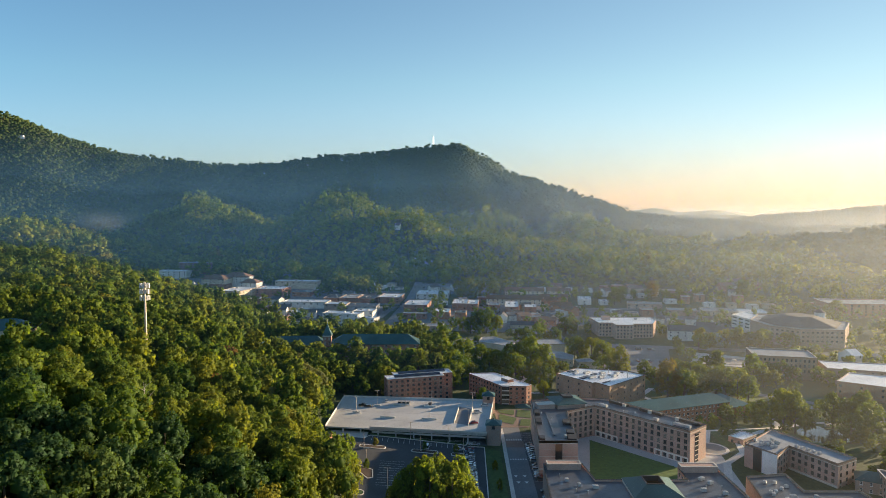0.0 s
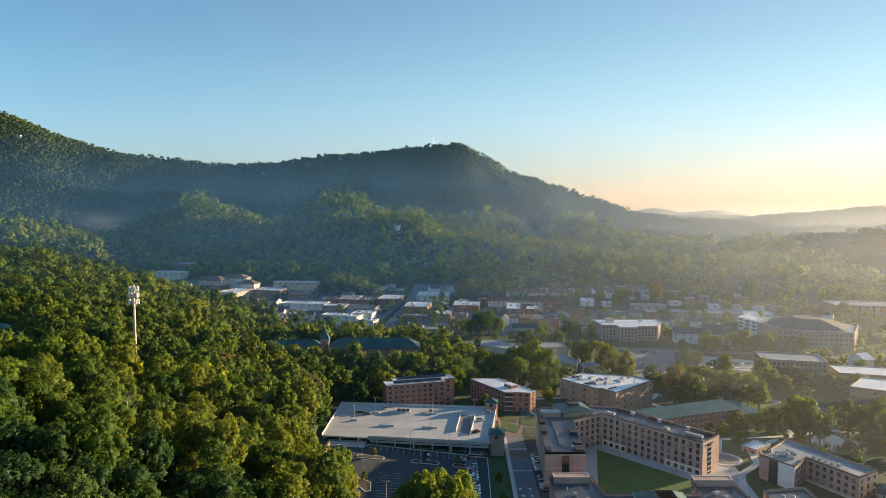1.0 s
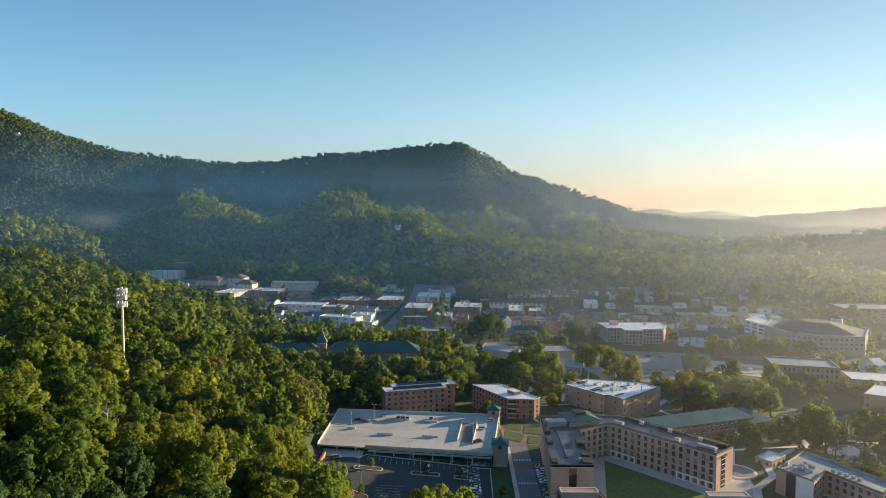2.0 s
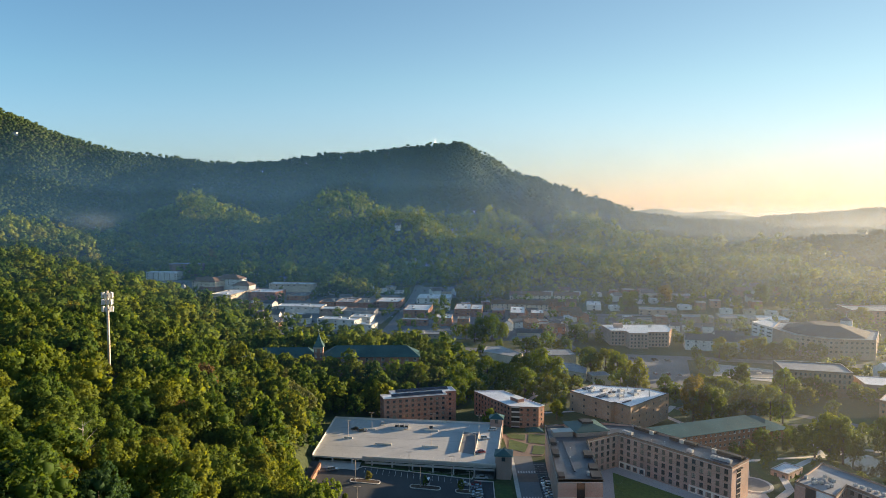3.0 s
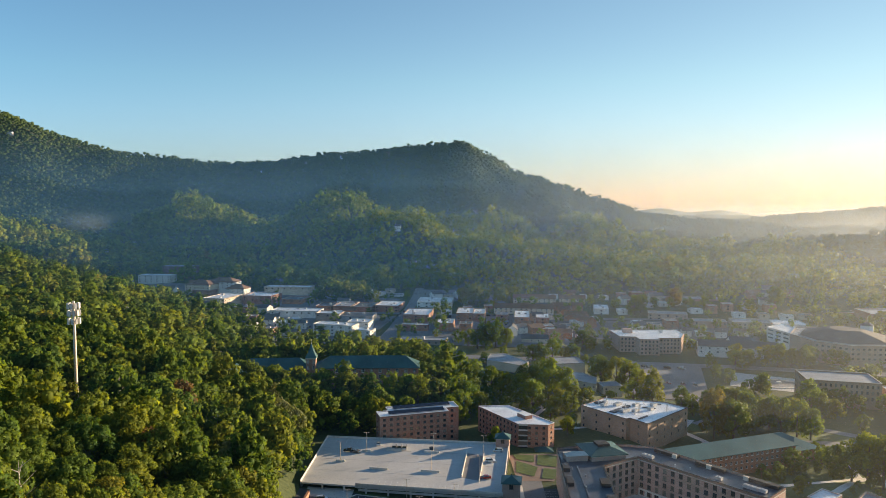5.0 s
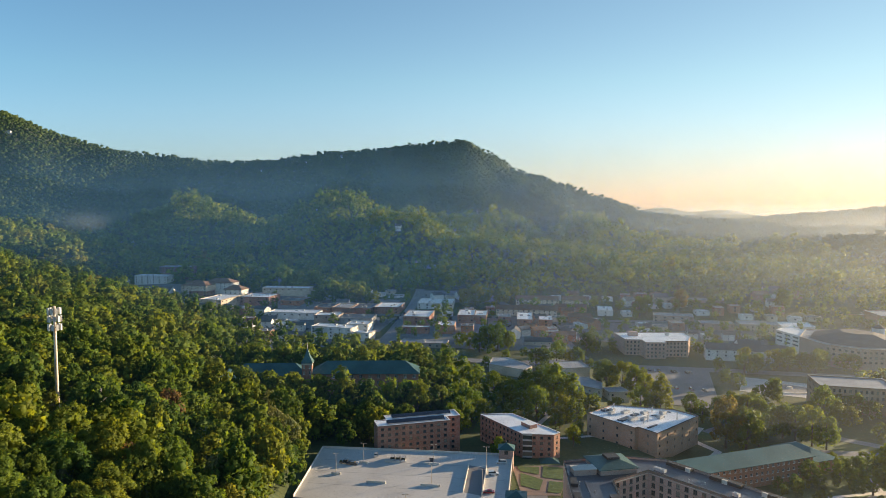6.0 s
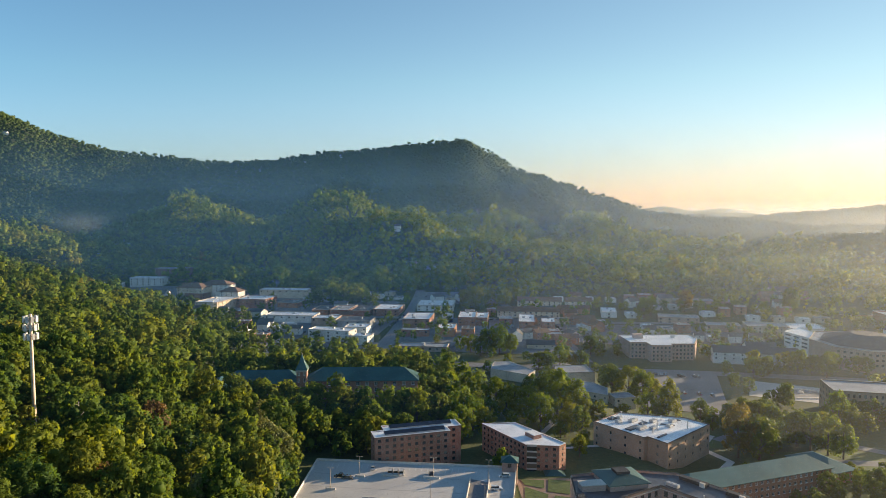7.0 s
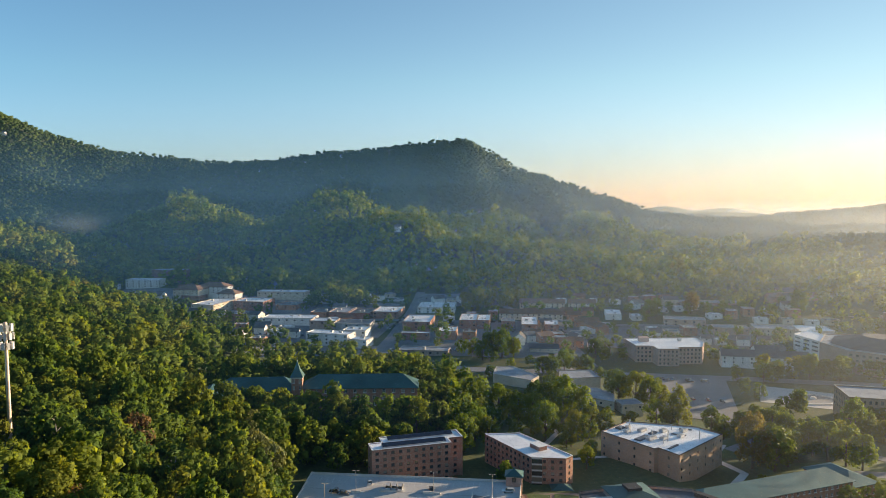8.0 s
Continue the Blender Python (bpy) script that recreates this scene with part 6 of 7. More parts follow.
SHOPS = [
    (-108, 764, 42, 17, -18, -3.0, 3, STUCCO, WHITE_ROOF, "white three-storey office building with rows of dark windows"),
    (-78, 748, 17, 15, -18, -5.5, 2, STUCCO, WHITE_ROOF, "white two-storey office annex"),
    (-29, 824, 27, 42, -6, -0.5, 2, BRICK_RED, WHITE_ROOF, "brick bank building with white roof"),
    (-12, 912, 41, 40, -4, 0.0, 2, STUCCO, WHITE_ROOF, "wide white shop with white roof"),
    (21, 829, 17, 38, -5, 0.0, 2, BRICK_RED, WHITE_ROOF, "brick shop with white roof"),
    (36, 825, 12, 34, -5, 0.0, 2, BRICK_RED, WHITE_ROOF, "narrow brick shop with white roof"),
    (79, 804, 15, 46, -6, 0.5, 3, BRICK_RED, WHITE_ROOF, "tall brick building with white roof"),
    (100, 802, 13, 27, -6, -1.0, 2, BRICK_RED, WHITE_ROOF, "brick shop with white roof"),
    (60, 823, 13, 20, -6, -2.0, 2, BRICK_RED, GREY_ROOF, "small brick shop with grey roof"),
    (0, 774, 16, 26, -5, -2.0, 2, BRICK_ORANGE, WHITE_ROOF, "brick hall with pale roof"),
    (-30, 768, 26, 9, -6, -4.0, 1, BRICK_RED, WHITE_ROOF, "low brick shop with white canopy roof"),
    (-64, 881, 27, 38, -8, 0.0, 2, BRICK_RED, WHITE_ROOF, "brick corner shop with white roof"),
    (-92, 877, 22, 34, -8, -1.0, 2, BRICK_RED, MEMBRANE, "brick shop with dark roof"),
    (-115, 881, 20, 32, -8, -1.0, 2, BRICK_RED, GREY_ROOF, "brick shop with grey roof"),
    (-137, 887, 18, 30, -8, -2.0, 2, BRICK_ORANGE, MEMBRANE, "brick shop with dark roof"),
    (-162, 840, 53, 22, -6, -1.0, 1, STUCCO, WHITE_ROOF, "low white row of town shops"),
    (-122, 815, 26, 18, -8, 0.0, 1, BRICK_TAN, WHITE_ROOF, "low shop with white roof"),
    (-92, 808, 36, 24, -6, -1.0, 1, GREY_ROOF, MEMBRANE, "low shed with dark blue-grey roof"),
    (-86, 782, 22, 20, -10, -3.0, 1, STUCCO, WHITE_ROOF, "low white workshop with flat roof"),
    (-222, 925, 36, 32, -10, 4.5, 2, BRICK_RED, WHITE_ROOF, "brick store with white roof"),
    (-262, 905, 28, 46, -14, 5.0, 2, CREAM, WHITE_ROOF, "long cream building with white roof"),
    (-412, 975, 52, 34, -14, 5.0, 2, BRICK_RED, WHITE_ROOF, "brick warehouse with white roof"),
    (-394, 1036, 46, 18, -8, 16.0, 3, STUCCO, WHITE_ROOF, "white three-storey inn with white roof"),
    (-440, 1026, 26, 20, -8, 10.0, 2, STUCCO, WHITE_ROOF, "white building with white roof"),
    (-378, 1080, 46, 18, -4, 24.0, 3, BRICK_RED, GREY_ROOF, "brick apartment block of three storeys"),
    (-300, 950, 24, 18, -14, 7.0, 2, BRICK_RED, WHITE_ROOF, "brick building with white roof"),
    (-181, 925, 24, 28, -10, 0.0, 1, BRICK_ORANGE, MEMBRANE, "brick store with dark roof"),
    (-154, 956, 35, 20, -8, 1.0, 1, STUCCO, GREY_ROOF, "pale low store with grey roof"),
    (-200, 975, 60, 18, -6, 8.0, 1, CREAM, WHITE_ROOF, "long low cream store building"),
    (-62, 961, 18, 16, -6, 0.0, 1, STUCCO, SHINGLE, "small pale shop with grey roof"),
    (174, 864, 16, 32, -10, -1.0, 3, STUCCO, WHITE_ROOF, "white three-storey apartment building"),
    (238, 830, 40, 20, -14, -2.0, 2, BRICK_TAN, GREY_ROOF, "tan-brick two-storey town building"),
    (292, 910, 71, 20, -10, 3.0, 2, BRICK_TAN, GREY_ROOF, "long two-storey brick building"),
    (339, 890, 31, 24, -8, -1.0, 3, STUCCO, WHITE_ROOF, "pale three-storey town building"),
    (272, 800, 32, 18, -12, -5.0, 1, BRICK_TAN, GREY_ROOF, "low brick building with grey roof"),
    (228, 884, 20, 14, -10, 0.0, 2, STUCCO, WHITE_ROOF, "small white two-storey building"),
    (20, 770, 12, 14, -6, -3.0, 1, BRICK_ORANGE, SHINGLE, "small brick shop with shingle roof"),
    (-20, 715, 42, 16, -8, -8.0, 1, BRICK_TAN, GREY_ROOF, "low grey-roofed building behind trees"),
]
for s in SHOPS:
    shop(*s)
tr_ = np.random.default_rng(31)
TOWN_ROWS = [(-300, 880, -150, 850, 7), (-190, 795, -120, 780, 4), (-130, 905, -60, 895, 5), (-20, 948, 50, 935, 5), (10, 735, 60, 728, 3), (120, 790, 150, 830, 3), (-240, 1000, -120, 960, 7), (-110, 965, -60, 955, 3), (200, 870, 330, 905, 7),
             (330, 900, 420, 915, 5), (-180, 745, -140, 735, 2), (-100, 930, -66, 985, 3), (60, 880, 160, 872, 5), (225, 770, 300, 760, 4), (120, 940, 260, 930, 7), (300, 830, 390, 815, 4), (-210, 800, -150, 815, 3), (-60, 845, 60, 870, 5), (70, 770, 140, 750, 4), (350, 870, 440, 880, 4),
             (66, 758, 140, 745, 6), (72, 792, 112, 784, 3), (112, 832, 165, 818, 4), (190, 806, 296, 778, 6), (-200, 765, -150, 752, 3), (186, 850, 300, 840, 6), (-140, 850, -100, 846, 3), (300, 850, 400, 838, 5)]
SMALL_LABELS = ("small brick town shop with flat grey roof", "small pale town shop with flat white roof", "low tan town shop with dark roof")
for x0, y0, x1, y1, n in TOWN_ROWS:
    for k in range(n):
        t = (k + 0.5) / n
        x, y = x0 + (x1 - x0) * t + float(tr_.uniform(-3, 3)), y0 + (y1 - y0) * t + float(tr_.uniform(-5, 5))
        w, d, kind = float(tr_.uniform(9, 15)), float(tr_.uniform(9, 16)), int(tr_.integers(5))
        z = hz(x, y)
        if any(f[2] < x < f[3] and f[4] < y < f[5] and f[1] > 2.6 for f in FOOT):
            continue
        if kind < 3:
            shop(x, y, w, d, float(tr_.uniform(-14, 4)), z + (4.4 if kind else 7.4), 1 if kind else 2, (BRICK_RED, STUCCO, CREAM)[kind], (GREY_ROOF, WHITE_ROOF, MEMBRANE)[kind], SMALL_LABELS[kind])
        else:
            e = z + 5.8
            pitched("house", ("white town house with grey gabled roof", "brick town house with brown gabled roof")[kind - 3], "house", x, y, w, d * 0.75, float(tr_.uniform(-30, 30)), e, e + 3.0,
                    (STUCCO, BRICK_ORANGE)[kind - 3], (SHINGLE, SHINGLE_BROWN)[kind - 3], 2, "gable", group="town houses")
HOUSES = [(64, 748, 13, 10, 80, 2), (104, 742, 15, 10, 20, 2), (82, 720, 24, 9, -6, 1), (118, 770, 14, 10, -70, 2), (146, 808, 24, 11, -68, 2), (96, 815, 12, 9, 10, 2), (198, 795, 13, 10, 10, 1), (130, 850, 13, 9, 0, 2),
          (-285, 1016, 16, 12, 30, 2), (-350, 962, 20, 14, -12, 2), (-330, 1000, 14, 10, 20, 2), (250, 915, 16, 11, 0, 2), (210, 905, 14, 10, 30, 2), (362, 905, 16, 12, 10, 2), (386, 930, 20, 12, 0, 2)]
for i, (x, y, w, d, r, f) in enumerate(HOUSES):
    e = hz(x, y) + 0.5 + 2.9 * f
    pitched("house", ("white-sided house with grey gabled roof", "brick house with brown gabled roof", "tan house with shingled gabled roof")[i % 3], "house", x, y, w, d, r, e, e + 0.36 * d,
            (STUCCO, BRICK_ORANGE, CREAM)[i % 3], (SHINGLE, SHINGLE_BROWN, SHINGLE)[i % 3], f, "gable", group="town houses", chimney=i % 2 == 0)
for x, y, w, d, e in ((-306, 958, 34, 24, 13.0), (-282, 972, 36, 20, 14.5), (-258, 950, 24, 17, 8.5)):
    pitched("town_hall", "cream town building with a tan hipped roof", "town building", x, y, w, d, -14, e, e + 5.0, (CREAM, CREAM, STUCCO)[int(e) % 3], SHINGLE_BROWN, 3, "hip", 3.4, (1.6, 1.6), "white", group="town buildings", over=1.0)
for x, y, w in ((87, 858, 66), (106, 914, 50), (150, 910, 30)):
    e = hz(x, y) + 6.4
    pitched("apartment_row", "two-storey cream apartment row with white trim and brown roof", "apartments", x, y, w, 13, -8, e, e + 4.2, CREAM, SHINGLE_BROWN, 2, "gable", 3.2, (1.7, 1.9), "white", group="apartment rows")
hr = np.random.default_rng(5)
HILL_HOMES = [(-428, 1548, 22), (-400, 1546, 18), (-245, 1459, 18), (-76, 1196, 11), (-48, 1130, 10), (150, 1230, 16), (170, 1225, 14), (-300, 1900, 16), (-290, 1720, 14), (70, 1700, 18), (330, 1130, 16),
              (-20, 1100, 30), (-560, 2250, 22), (-440, 2330, 20), (-400, 2340, 18), (-330, 2350, 18), (-190, 2370, 24), (-1290, 2180, 26), (-640, 1330, 16), (420, 1120, 16), (470, 1010, 18), (-560, 1240, 16), (-540, 1225, 14), (20, 1480, 14), (-150, 1560, 14)]
for i, (x, y, w) in enumerate(HILL_HOMES):
    z = hz(x, y)
    e = z + 6.5
    pitched("house", ("white hillside house among trees", "tan hillside house with brown roof", "pale hillside house with grey roof")[i % 3], "house", x, y, w * 0.8, 9, float(hr.uniform(-20, 20)), e, e + 3.0, (STUCCO, CREAM, STUCCO)[i % 3],
            (SHINGLE, SHINGLE_BROWN, GREY_ROOF)[i % 3] if i != 13 else SHINGLE_RED, 2, "gable", group="hillside houses", z0=z - 2)
ant = thing("radio_mast", "thin lattice radio mast on the summit", "mast", pose(-33, 2437, hz(-33, 2437)))
part("pole", Geo().tube((0, 0, 0), (0, 0, 44), 0.5, 0.3, 6), METAL, ant)
for k in range(4):
    part("crossbar", Geo().box(-1.0, 1.0, -0.1, 0.1, 18 + 6 * k, 18.4 + 6 * k), METAL, ant)
drape("meadow", [(-640, 1350), (-580, 1340), (-570, 1470), (-640, 1480)], MEADOW, "small pale clearing on the hillside", "meadow", 0.5, 10)
track("road", [(-620, 1460), (-595, 1430), (-600, 1400), (-625, 1380)], 6, CONCRETE_PALE, "winding drive in a clearing", 0.8)

# town cars
for x0, y0, x1, y1, n, rot in ((50, 775, 62, 838, 16, 0), (84, 725, 108, 722, 8, 90), (100, 732, 112, 752, 7, 20), (-180, 790, -90, 780, 20, 88), (-55, 730, 20, 722, 15, 90), (196, 640, 160, 650, 7, 95), (150, 600, 190, 585, 4, 95), (-40, 962, 40, 955, 14, 90),
                               (-60, 800, -44, 870, 8, 98), (130, 780, 190, 760, 12, 90), (112, 800, 104, 838, 7, 100), (-300, 905, -190, 882, 12, 0), (-12, 790, 6, 842, 9, 0), (225, 760, 290, 742, 12, 80), (60, 840, 44, 842, 4, 0), (-250, 950, -150, 925, 12, 70), (62, 790, 70, 850, 9, 80), (112, 775, 140, 790, 8, 85), (-40, 795, -20, 845, 6, 85), (-160, 720, -90, 712, 10, 80)):
    for k in range(n):
        t = (k + float(rng.uniform(0.2, 0.8))) / n
        x, y = x0 + (x1 - x0) * t + float(rng.uniform(-2, 2)), y0 + (y1 - y0) * t + float(rng.uniform(-2, 2))
        car(x, y, rot + (180 if rng.random() < 0.5 else 0), z=hz(x, y) + 0.32)

# ---- trees of the campus, each by itself ----
CAMPUS = [(21, 452, 6), (64, 440, 4.5), (69, 455, 4), (24, 412, 4.2), (70, 640, 6), (78, 646, 5), (88, 650, 7), (98, 646, 5), (48, 655, 4), (28, 690, 8), (36, 700, 10),
          (44, 694, 9), (54, 700, 7), (20, 702, 6), (240, 655, 7), (250, 652, 6), (262, 650, 7), (272, 648, 8), (284, 650, 7), (234, 640, 6), (290, 640, 7), (300, 652, 8),
          (20, 470, 6), (8, 462, 6.5), (2, 452, 6), (14, 480, 7), (24, 492, 6), (34, 505, 6), (40, 520, 7), (30, 530, 8), (51, 485, 7.7), (68, 493, 5.3), (63, 476, 5.1),
          (60, 472, 4.2), (47, 507, 7.7), (59, 529, 9.8), (65, 515, 9.8), (75, 511, 8.1), (79, 505, 6.8), (53, 543, 7.4), (72, 535, 8.3), (58, 503, 6.1), (101, 570, 8.2),
          (113, 583, 9.2), (123, 579, 9.9), (130, 570, 8.2), (138, 577, 6.6), (113, 599, 7.6), (135, 529, 8.1), (123, 531, 7.5), (149, 515, 6), (154, 509, 4.7), (149, 460, 9.5),
          (158, 456, 9.6), (168, 463, 6.8), (160, 472, 7), (164, 507, 6.8), (175, 515, 6.6), (182, 512, 7.2), (186, 505, 6.8), (192, 525, 6.5), (189, 481, 8.1), (192, 472, 8.4),
          (197, 464, 8.2), (201, 457, 6.7), (206, 485, 6.7), (226, 507, 8.3), (232, 503, 6.1), (183, 386, 6.9), (187, 381, 8.5), (193, 379, 7.6), (195, 391, 7.4), (202, 386, 5.6),
          (220, 391, 7.4), (225, 386, 8.7), (231, 381, 8.5), (209, 354, 7.6), (165, 404, 4.8), (180, 406, 3.9), (182, 398, 5.7), (221, 360, 8), (151, 386, 2.8), (151, 368, 2.6),
          (146, 394, 2.5), (183, 422, 4.4)]
# half of these take the leaf colour with sunlight painted in
for x, y, r in CAMPUS:
    if not taken([x], [y], True, 2.8)[0]:
        tree(x, y, r, "sun_tinted" if rng.random() < 0.5 else "broad", group="campus trees", tall=float(rng.uniform(0.9, 1.2)))
for x, y in ((-32, 335.5), (-33.1, 305), (-8, 333.2), (7, 331.2), (-38.4, 310.4), (-39, 282), (52, 372), (24.5, 290), (24.2, 312), (-44, 280)):
    tree(x, y, 1.5, z=float(lot_z(x)) + 0.15, tall=1.4, group="young lot trees", label="young tree with thin crown in a parking island")
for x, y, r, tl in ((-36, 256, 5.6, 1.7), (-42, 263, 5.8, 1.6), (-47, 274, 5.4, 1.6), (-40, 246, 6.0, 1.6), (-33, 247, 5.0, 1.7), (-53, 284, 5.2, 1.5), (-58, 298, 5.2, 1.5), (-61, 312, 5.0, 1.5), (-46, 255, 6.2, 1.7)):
    tree(x, y, r, "sun_tinted", tall=tl, group="forest trees", label="sunlit broadleaf tree at the forest's edge")
for x, y, r in ((-112, 470, 7), (-98, 474, 7.5), (-84, 470, 7), (-70, 473, 7.5), (-56, 470, 8), (-44, 474, 7.5), (-30, 470, 8), (-16, 474, 7.5), (-4, 482, 7), (-120, 532, 7), (-104, 536, 7.5), (-88, 533, 8), (-70, 536, 7.5), (-52, 534, 8), (-34, 537, 7.5), (-18, 533, 8), (-2, 530, 7.5)):
    tree(x, y, r, "sun_tinted" if rng.random() < 0.4 else "broad", tall=1.15, group="trees round the school hall")
# the clump in front of the lot, sunlight painted into its leaf colour
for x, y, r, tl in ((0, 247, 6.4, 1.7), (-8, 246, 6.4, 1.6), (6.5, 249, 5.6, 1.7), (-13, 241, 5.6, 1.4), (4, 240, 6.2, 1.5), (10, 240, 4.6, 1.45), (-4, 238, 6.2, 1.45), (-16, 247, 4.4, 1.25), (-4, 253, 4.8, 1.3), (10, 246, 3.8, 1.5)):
    tree(x, y, r, "sun_tinted", tall=tl, group="trees before the lot", label="tall sunlit broadleaf tree beside the parking lot")
# a brown tree, bare trees and pale-leaved trees that stand out in the forest
LEAF_BROWN = foliage("leaf_brown", [(0.0, (0.125, 0.088, 0.045)), (1.0, (0.15, 0.10, 0.05))], "tree")
LEAF_PALE = foliage("leaf_pale", [(0.0, (0.17, 0.20, 0.09)), (1.0, (0.22, 0.24, 0.11))], "tree")
bv, bt, bq = crown(1.0, 18, 900, 0.08, core=0.5)
BROWN_CROWN = tri_mesh("crown", bv, bt, LEAF_BROWN, soft=bq)
bv, bt, bq = crown(1.0, 16, 3000, 0.06, tall=1.0, core=0.5, puffs=150)
PALE_CROWN = tri_mesh("crown", bv, bt, LEAF_PALE, soft=bq)
for x, y, r, cm, lb in ((-113, 373, 6.0, BROWN_CROWN, "forest tree with withered brown leaves"), (-96, 300, 5.0, BROWN_CROWN, "forest tree with withered brown leaves"), (-150, 262, 4.5, BROWN_CROWN, "forest tree with withered brown leaves"),
                        (-70, 392, 5.5, PALE_CROWN, "forest tree with pale grey-green leaves"), (-78, 402, 5.5, PALE_CROWN, "forest tree with pale grey-green leaves"), (-72, 372, 5.0, PALE_CROWN, "forest tree with pale grey-green leaves"),
                        (-76, 318, 5.0, PALE_CROWN, "forest tree with pale grey-green leaves"), (-86, 430, 5.5, PALE_CROWN, "forest tree with pale grey-green leaves")):
    th = thing("tree", lb, "tree", Matrix.Translation((x, y, hz(x, y) + 3)) @ Matrix.Diagonal((r, r, r * 1.3, 1)), "forest trees")
    part("trunk", TREE_SETS["broad"][0][1], None, th)
    part("crown", cm, None, th, at=Matrix.Translation((0, 0, 0.4)))
for x, y, h in ((-101, 236, 19), (-160, 300, 19), (-128, 345, 20), (-92, 352, 18)):
    g = Geo()
    g.tube((0, 0, -1), (0.4, 0.2, h * 0.7), 0.32, 0.16, 7)
    g.tube((0.4, 0.2, h * 0.7), (0.1, 0.5, h), 0.16, 0.03, 6)
    th = thing("bare_tree", "leafless dead tree with pale grey branches", "tree", pose(x, y, hz(x, y)), "bare trees")
    part("trunk", g, BARK_PALE, th)
    for k in range(9):
        a, z = k * 2.4, h * (0.5 + 0.05 * k)
        ln = h * 0.24 * (1 - 0.05 * k)
        part("branch", Geo().tube((0.3, 0.2, z), (0.3 + ln * math.cos(a), 0.2 + ln * math.sin(a), z + ln * 0.8), 0.11, 0.02, 5), BARK_PALE, th)
# town trees
for x, y, r in ((-18, 745, 6), (-8, 735, 7), (4, 732, 7), (16, 738, 6), (-50, 728, 6), (62, 730, 5), (70, 736, 6), (118, 712, 6), (126, 720, 7), (136, 728, 6), (140, 758, 8), (150, 764, 9), (160, 770, 8), (168, 765, 7), (-140, 796, 7), (-132, 800, 6), (-60, 905, 7), (-80, 900, 8), (-92, 905, 7),
                (20, 905, 9), (34, 910, 10), (44, 918, 9), (16, 930, 10), (-118, 912, 9), (-130, 915, 10), (-140, 908, 9), (-110, 925, 9), (-200, 870, 6), (-206, 878, 6), (-290, 930, 8), (-310, 940, 8), (-240, 990, 7), (240, 790, 7), (300, 770, 8), (255, 860, 9), (350, 840, 10), (362, 850, 10), (330, 845, 9), (430, 770, 10),
                (200, 830, 8), (206, 842, 9), (215, 850, 8), (186, 880, 8)):
    if not taken([x], [y])[0]:
        tree(x, y, r, group="town trees")

EDGE_Y = (-100, 150, 232, 262, 278, 296, 345, 372, 415, 424, 450, 462, 545, 560, 640, 655, 700, 712, 760, 870, 960, 1000, 1040)
EDGE_X = (-36, -36, -36, -37, -42, -50, -58, -63, -62, -44, -20, 14, 26, 20, -20, -90, -150, -225, -240, -300, -430, -470, -520)


def in_view(x, y):
    """Roughly what the walk can see: a wedge about the way ahead."""
    return (np.abs(x) < 0.66 * (y + 60) + 30) & (y > 95)


# ---- trees among the town and campus buildings ----
x, y = scatter(-330, 430, 700, 1000, 13)
keep = in_view(x, y) & ~taken(x, y, True) & (rng.random(len(x)) < 0.46) & (x > np.interp(y, EDGE_Y, EDGE_X))
wood("town_trees", "broadleaf trees between town buildings", x[keep], y[keep], rng.uniform(2.6, 6.6, keep.sum()), MID[:4], LEAF_WOOD, rng.uniform(0.7, 1.0, keep.sum()))
for cx, cy, ax, ay, nm in ((-124, 928, 42, 22, "dark grove of tall trees behind the main street"), (58, 930, 36, 24, "dark grove of trees beside a side street"), (8, 742, 26, 9, "grove of trees before the town parking")):
    x, y = scatter(cx - ax, cx + ax, cy - ay, cy + ay, 10.5)
    keep = (((x - cx) / ax) ** 2 + ((y - cy) / ay) ** 2 < 1) & ~taken(x, y, True, 2.8)
    wood("grove", nm, x[keep], y[keep], rng.uniform(6.0, 9.5, keep.sum()), MID[:4], LEAF_WOOD, rng.uniform(0.75, 1.1, keep.sum()))
x, y = scatter(26, 330, 470, 690, 9)
lots = ((x > 126) & (x < 205) & (y > 556 - 0.3 * (x - 126)) & (y < 662)) | ((x > 214) & (x < 286) & (y > 566) & (y < 628))
keep = in_view(x, y) & ~taken(x, y, True) & ~lots & ~((x > 24) & (x < 64) & (y > 552) & (y < 620)) & ~((x > 74) & (x < 120) & (y > 536) & (y < 606)) & (rng.random(len(x)) < 0.17)
wood("campus_trees", "broadleaf trees between campus buildings", x[keep], y[keep], rng.uniform(3.2, 7.0, keep.sum()), BROAD, LEAF_WOOD, rng.uniform(0.85, 1.2, keep.sum()))
x, y = scatter(140, 320, 300, 440, 8)
keep = in_view(x, y) & ~taken(x, y, True) & (rng.random(len(x)) < 0.8) & ~((np.abs(x - 0.55 * y) < 15) & (y > 335) & (y < 398))
wood("garden_trees", "broadleaf trees and shrubs round a pond garden", x[keep], y[keep], rng.uniform(1.2, 3.6, keep.sum()), BROAD, LEAF_WOOD)

# ---- woods ----
x, y = scatter(-420, 40, 96, 470, 9.6)
keep = (x < np.interp(y, EDGE_Y, EDGE_X)) & in_view(x, y) & ~taken(x, y) & (np.hypot(x + 152, y - 360) > 3)
x, y = x[keep], y[keep]
r = 4.4 + 4.4 * rng.random(len(x)) ** 1.2
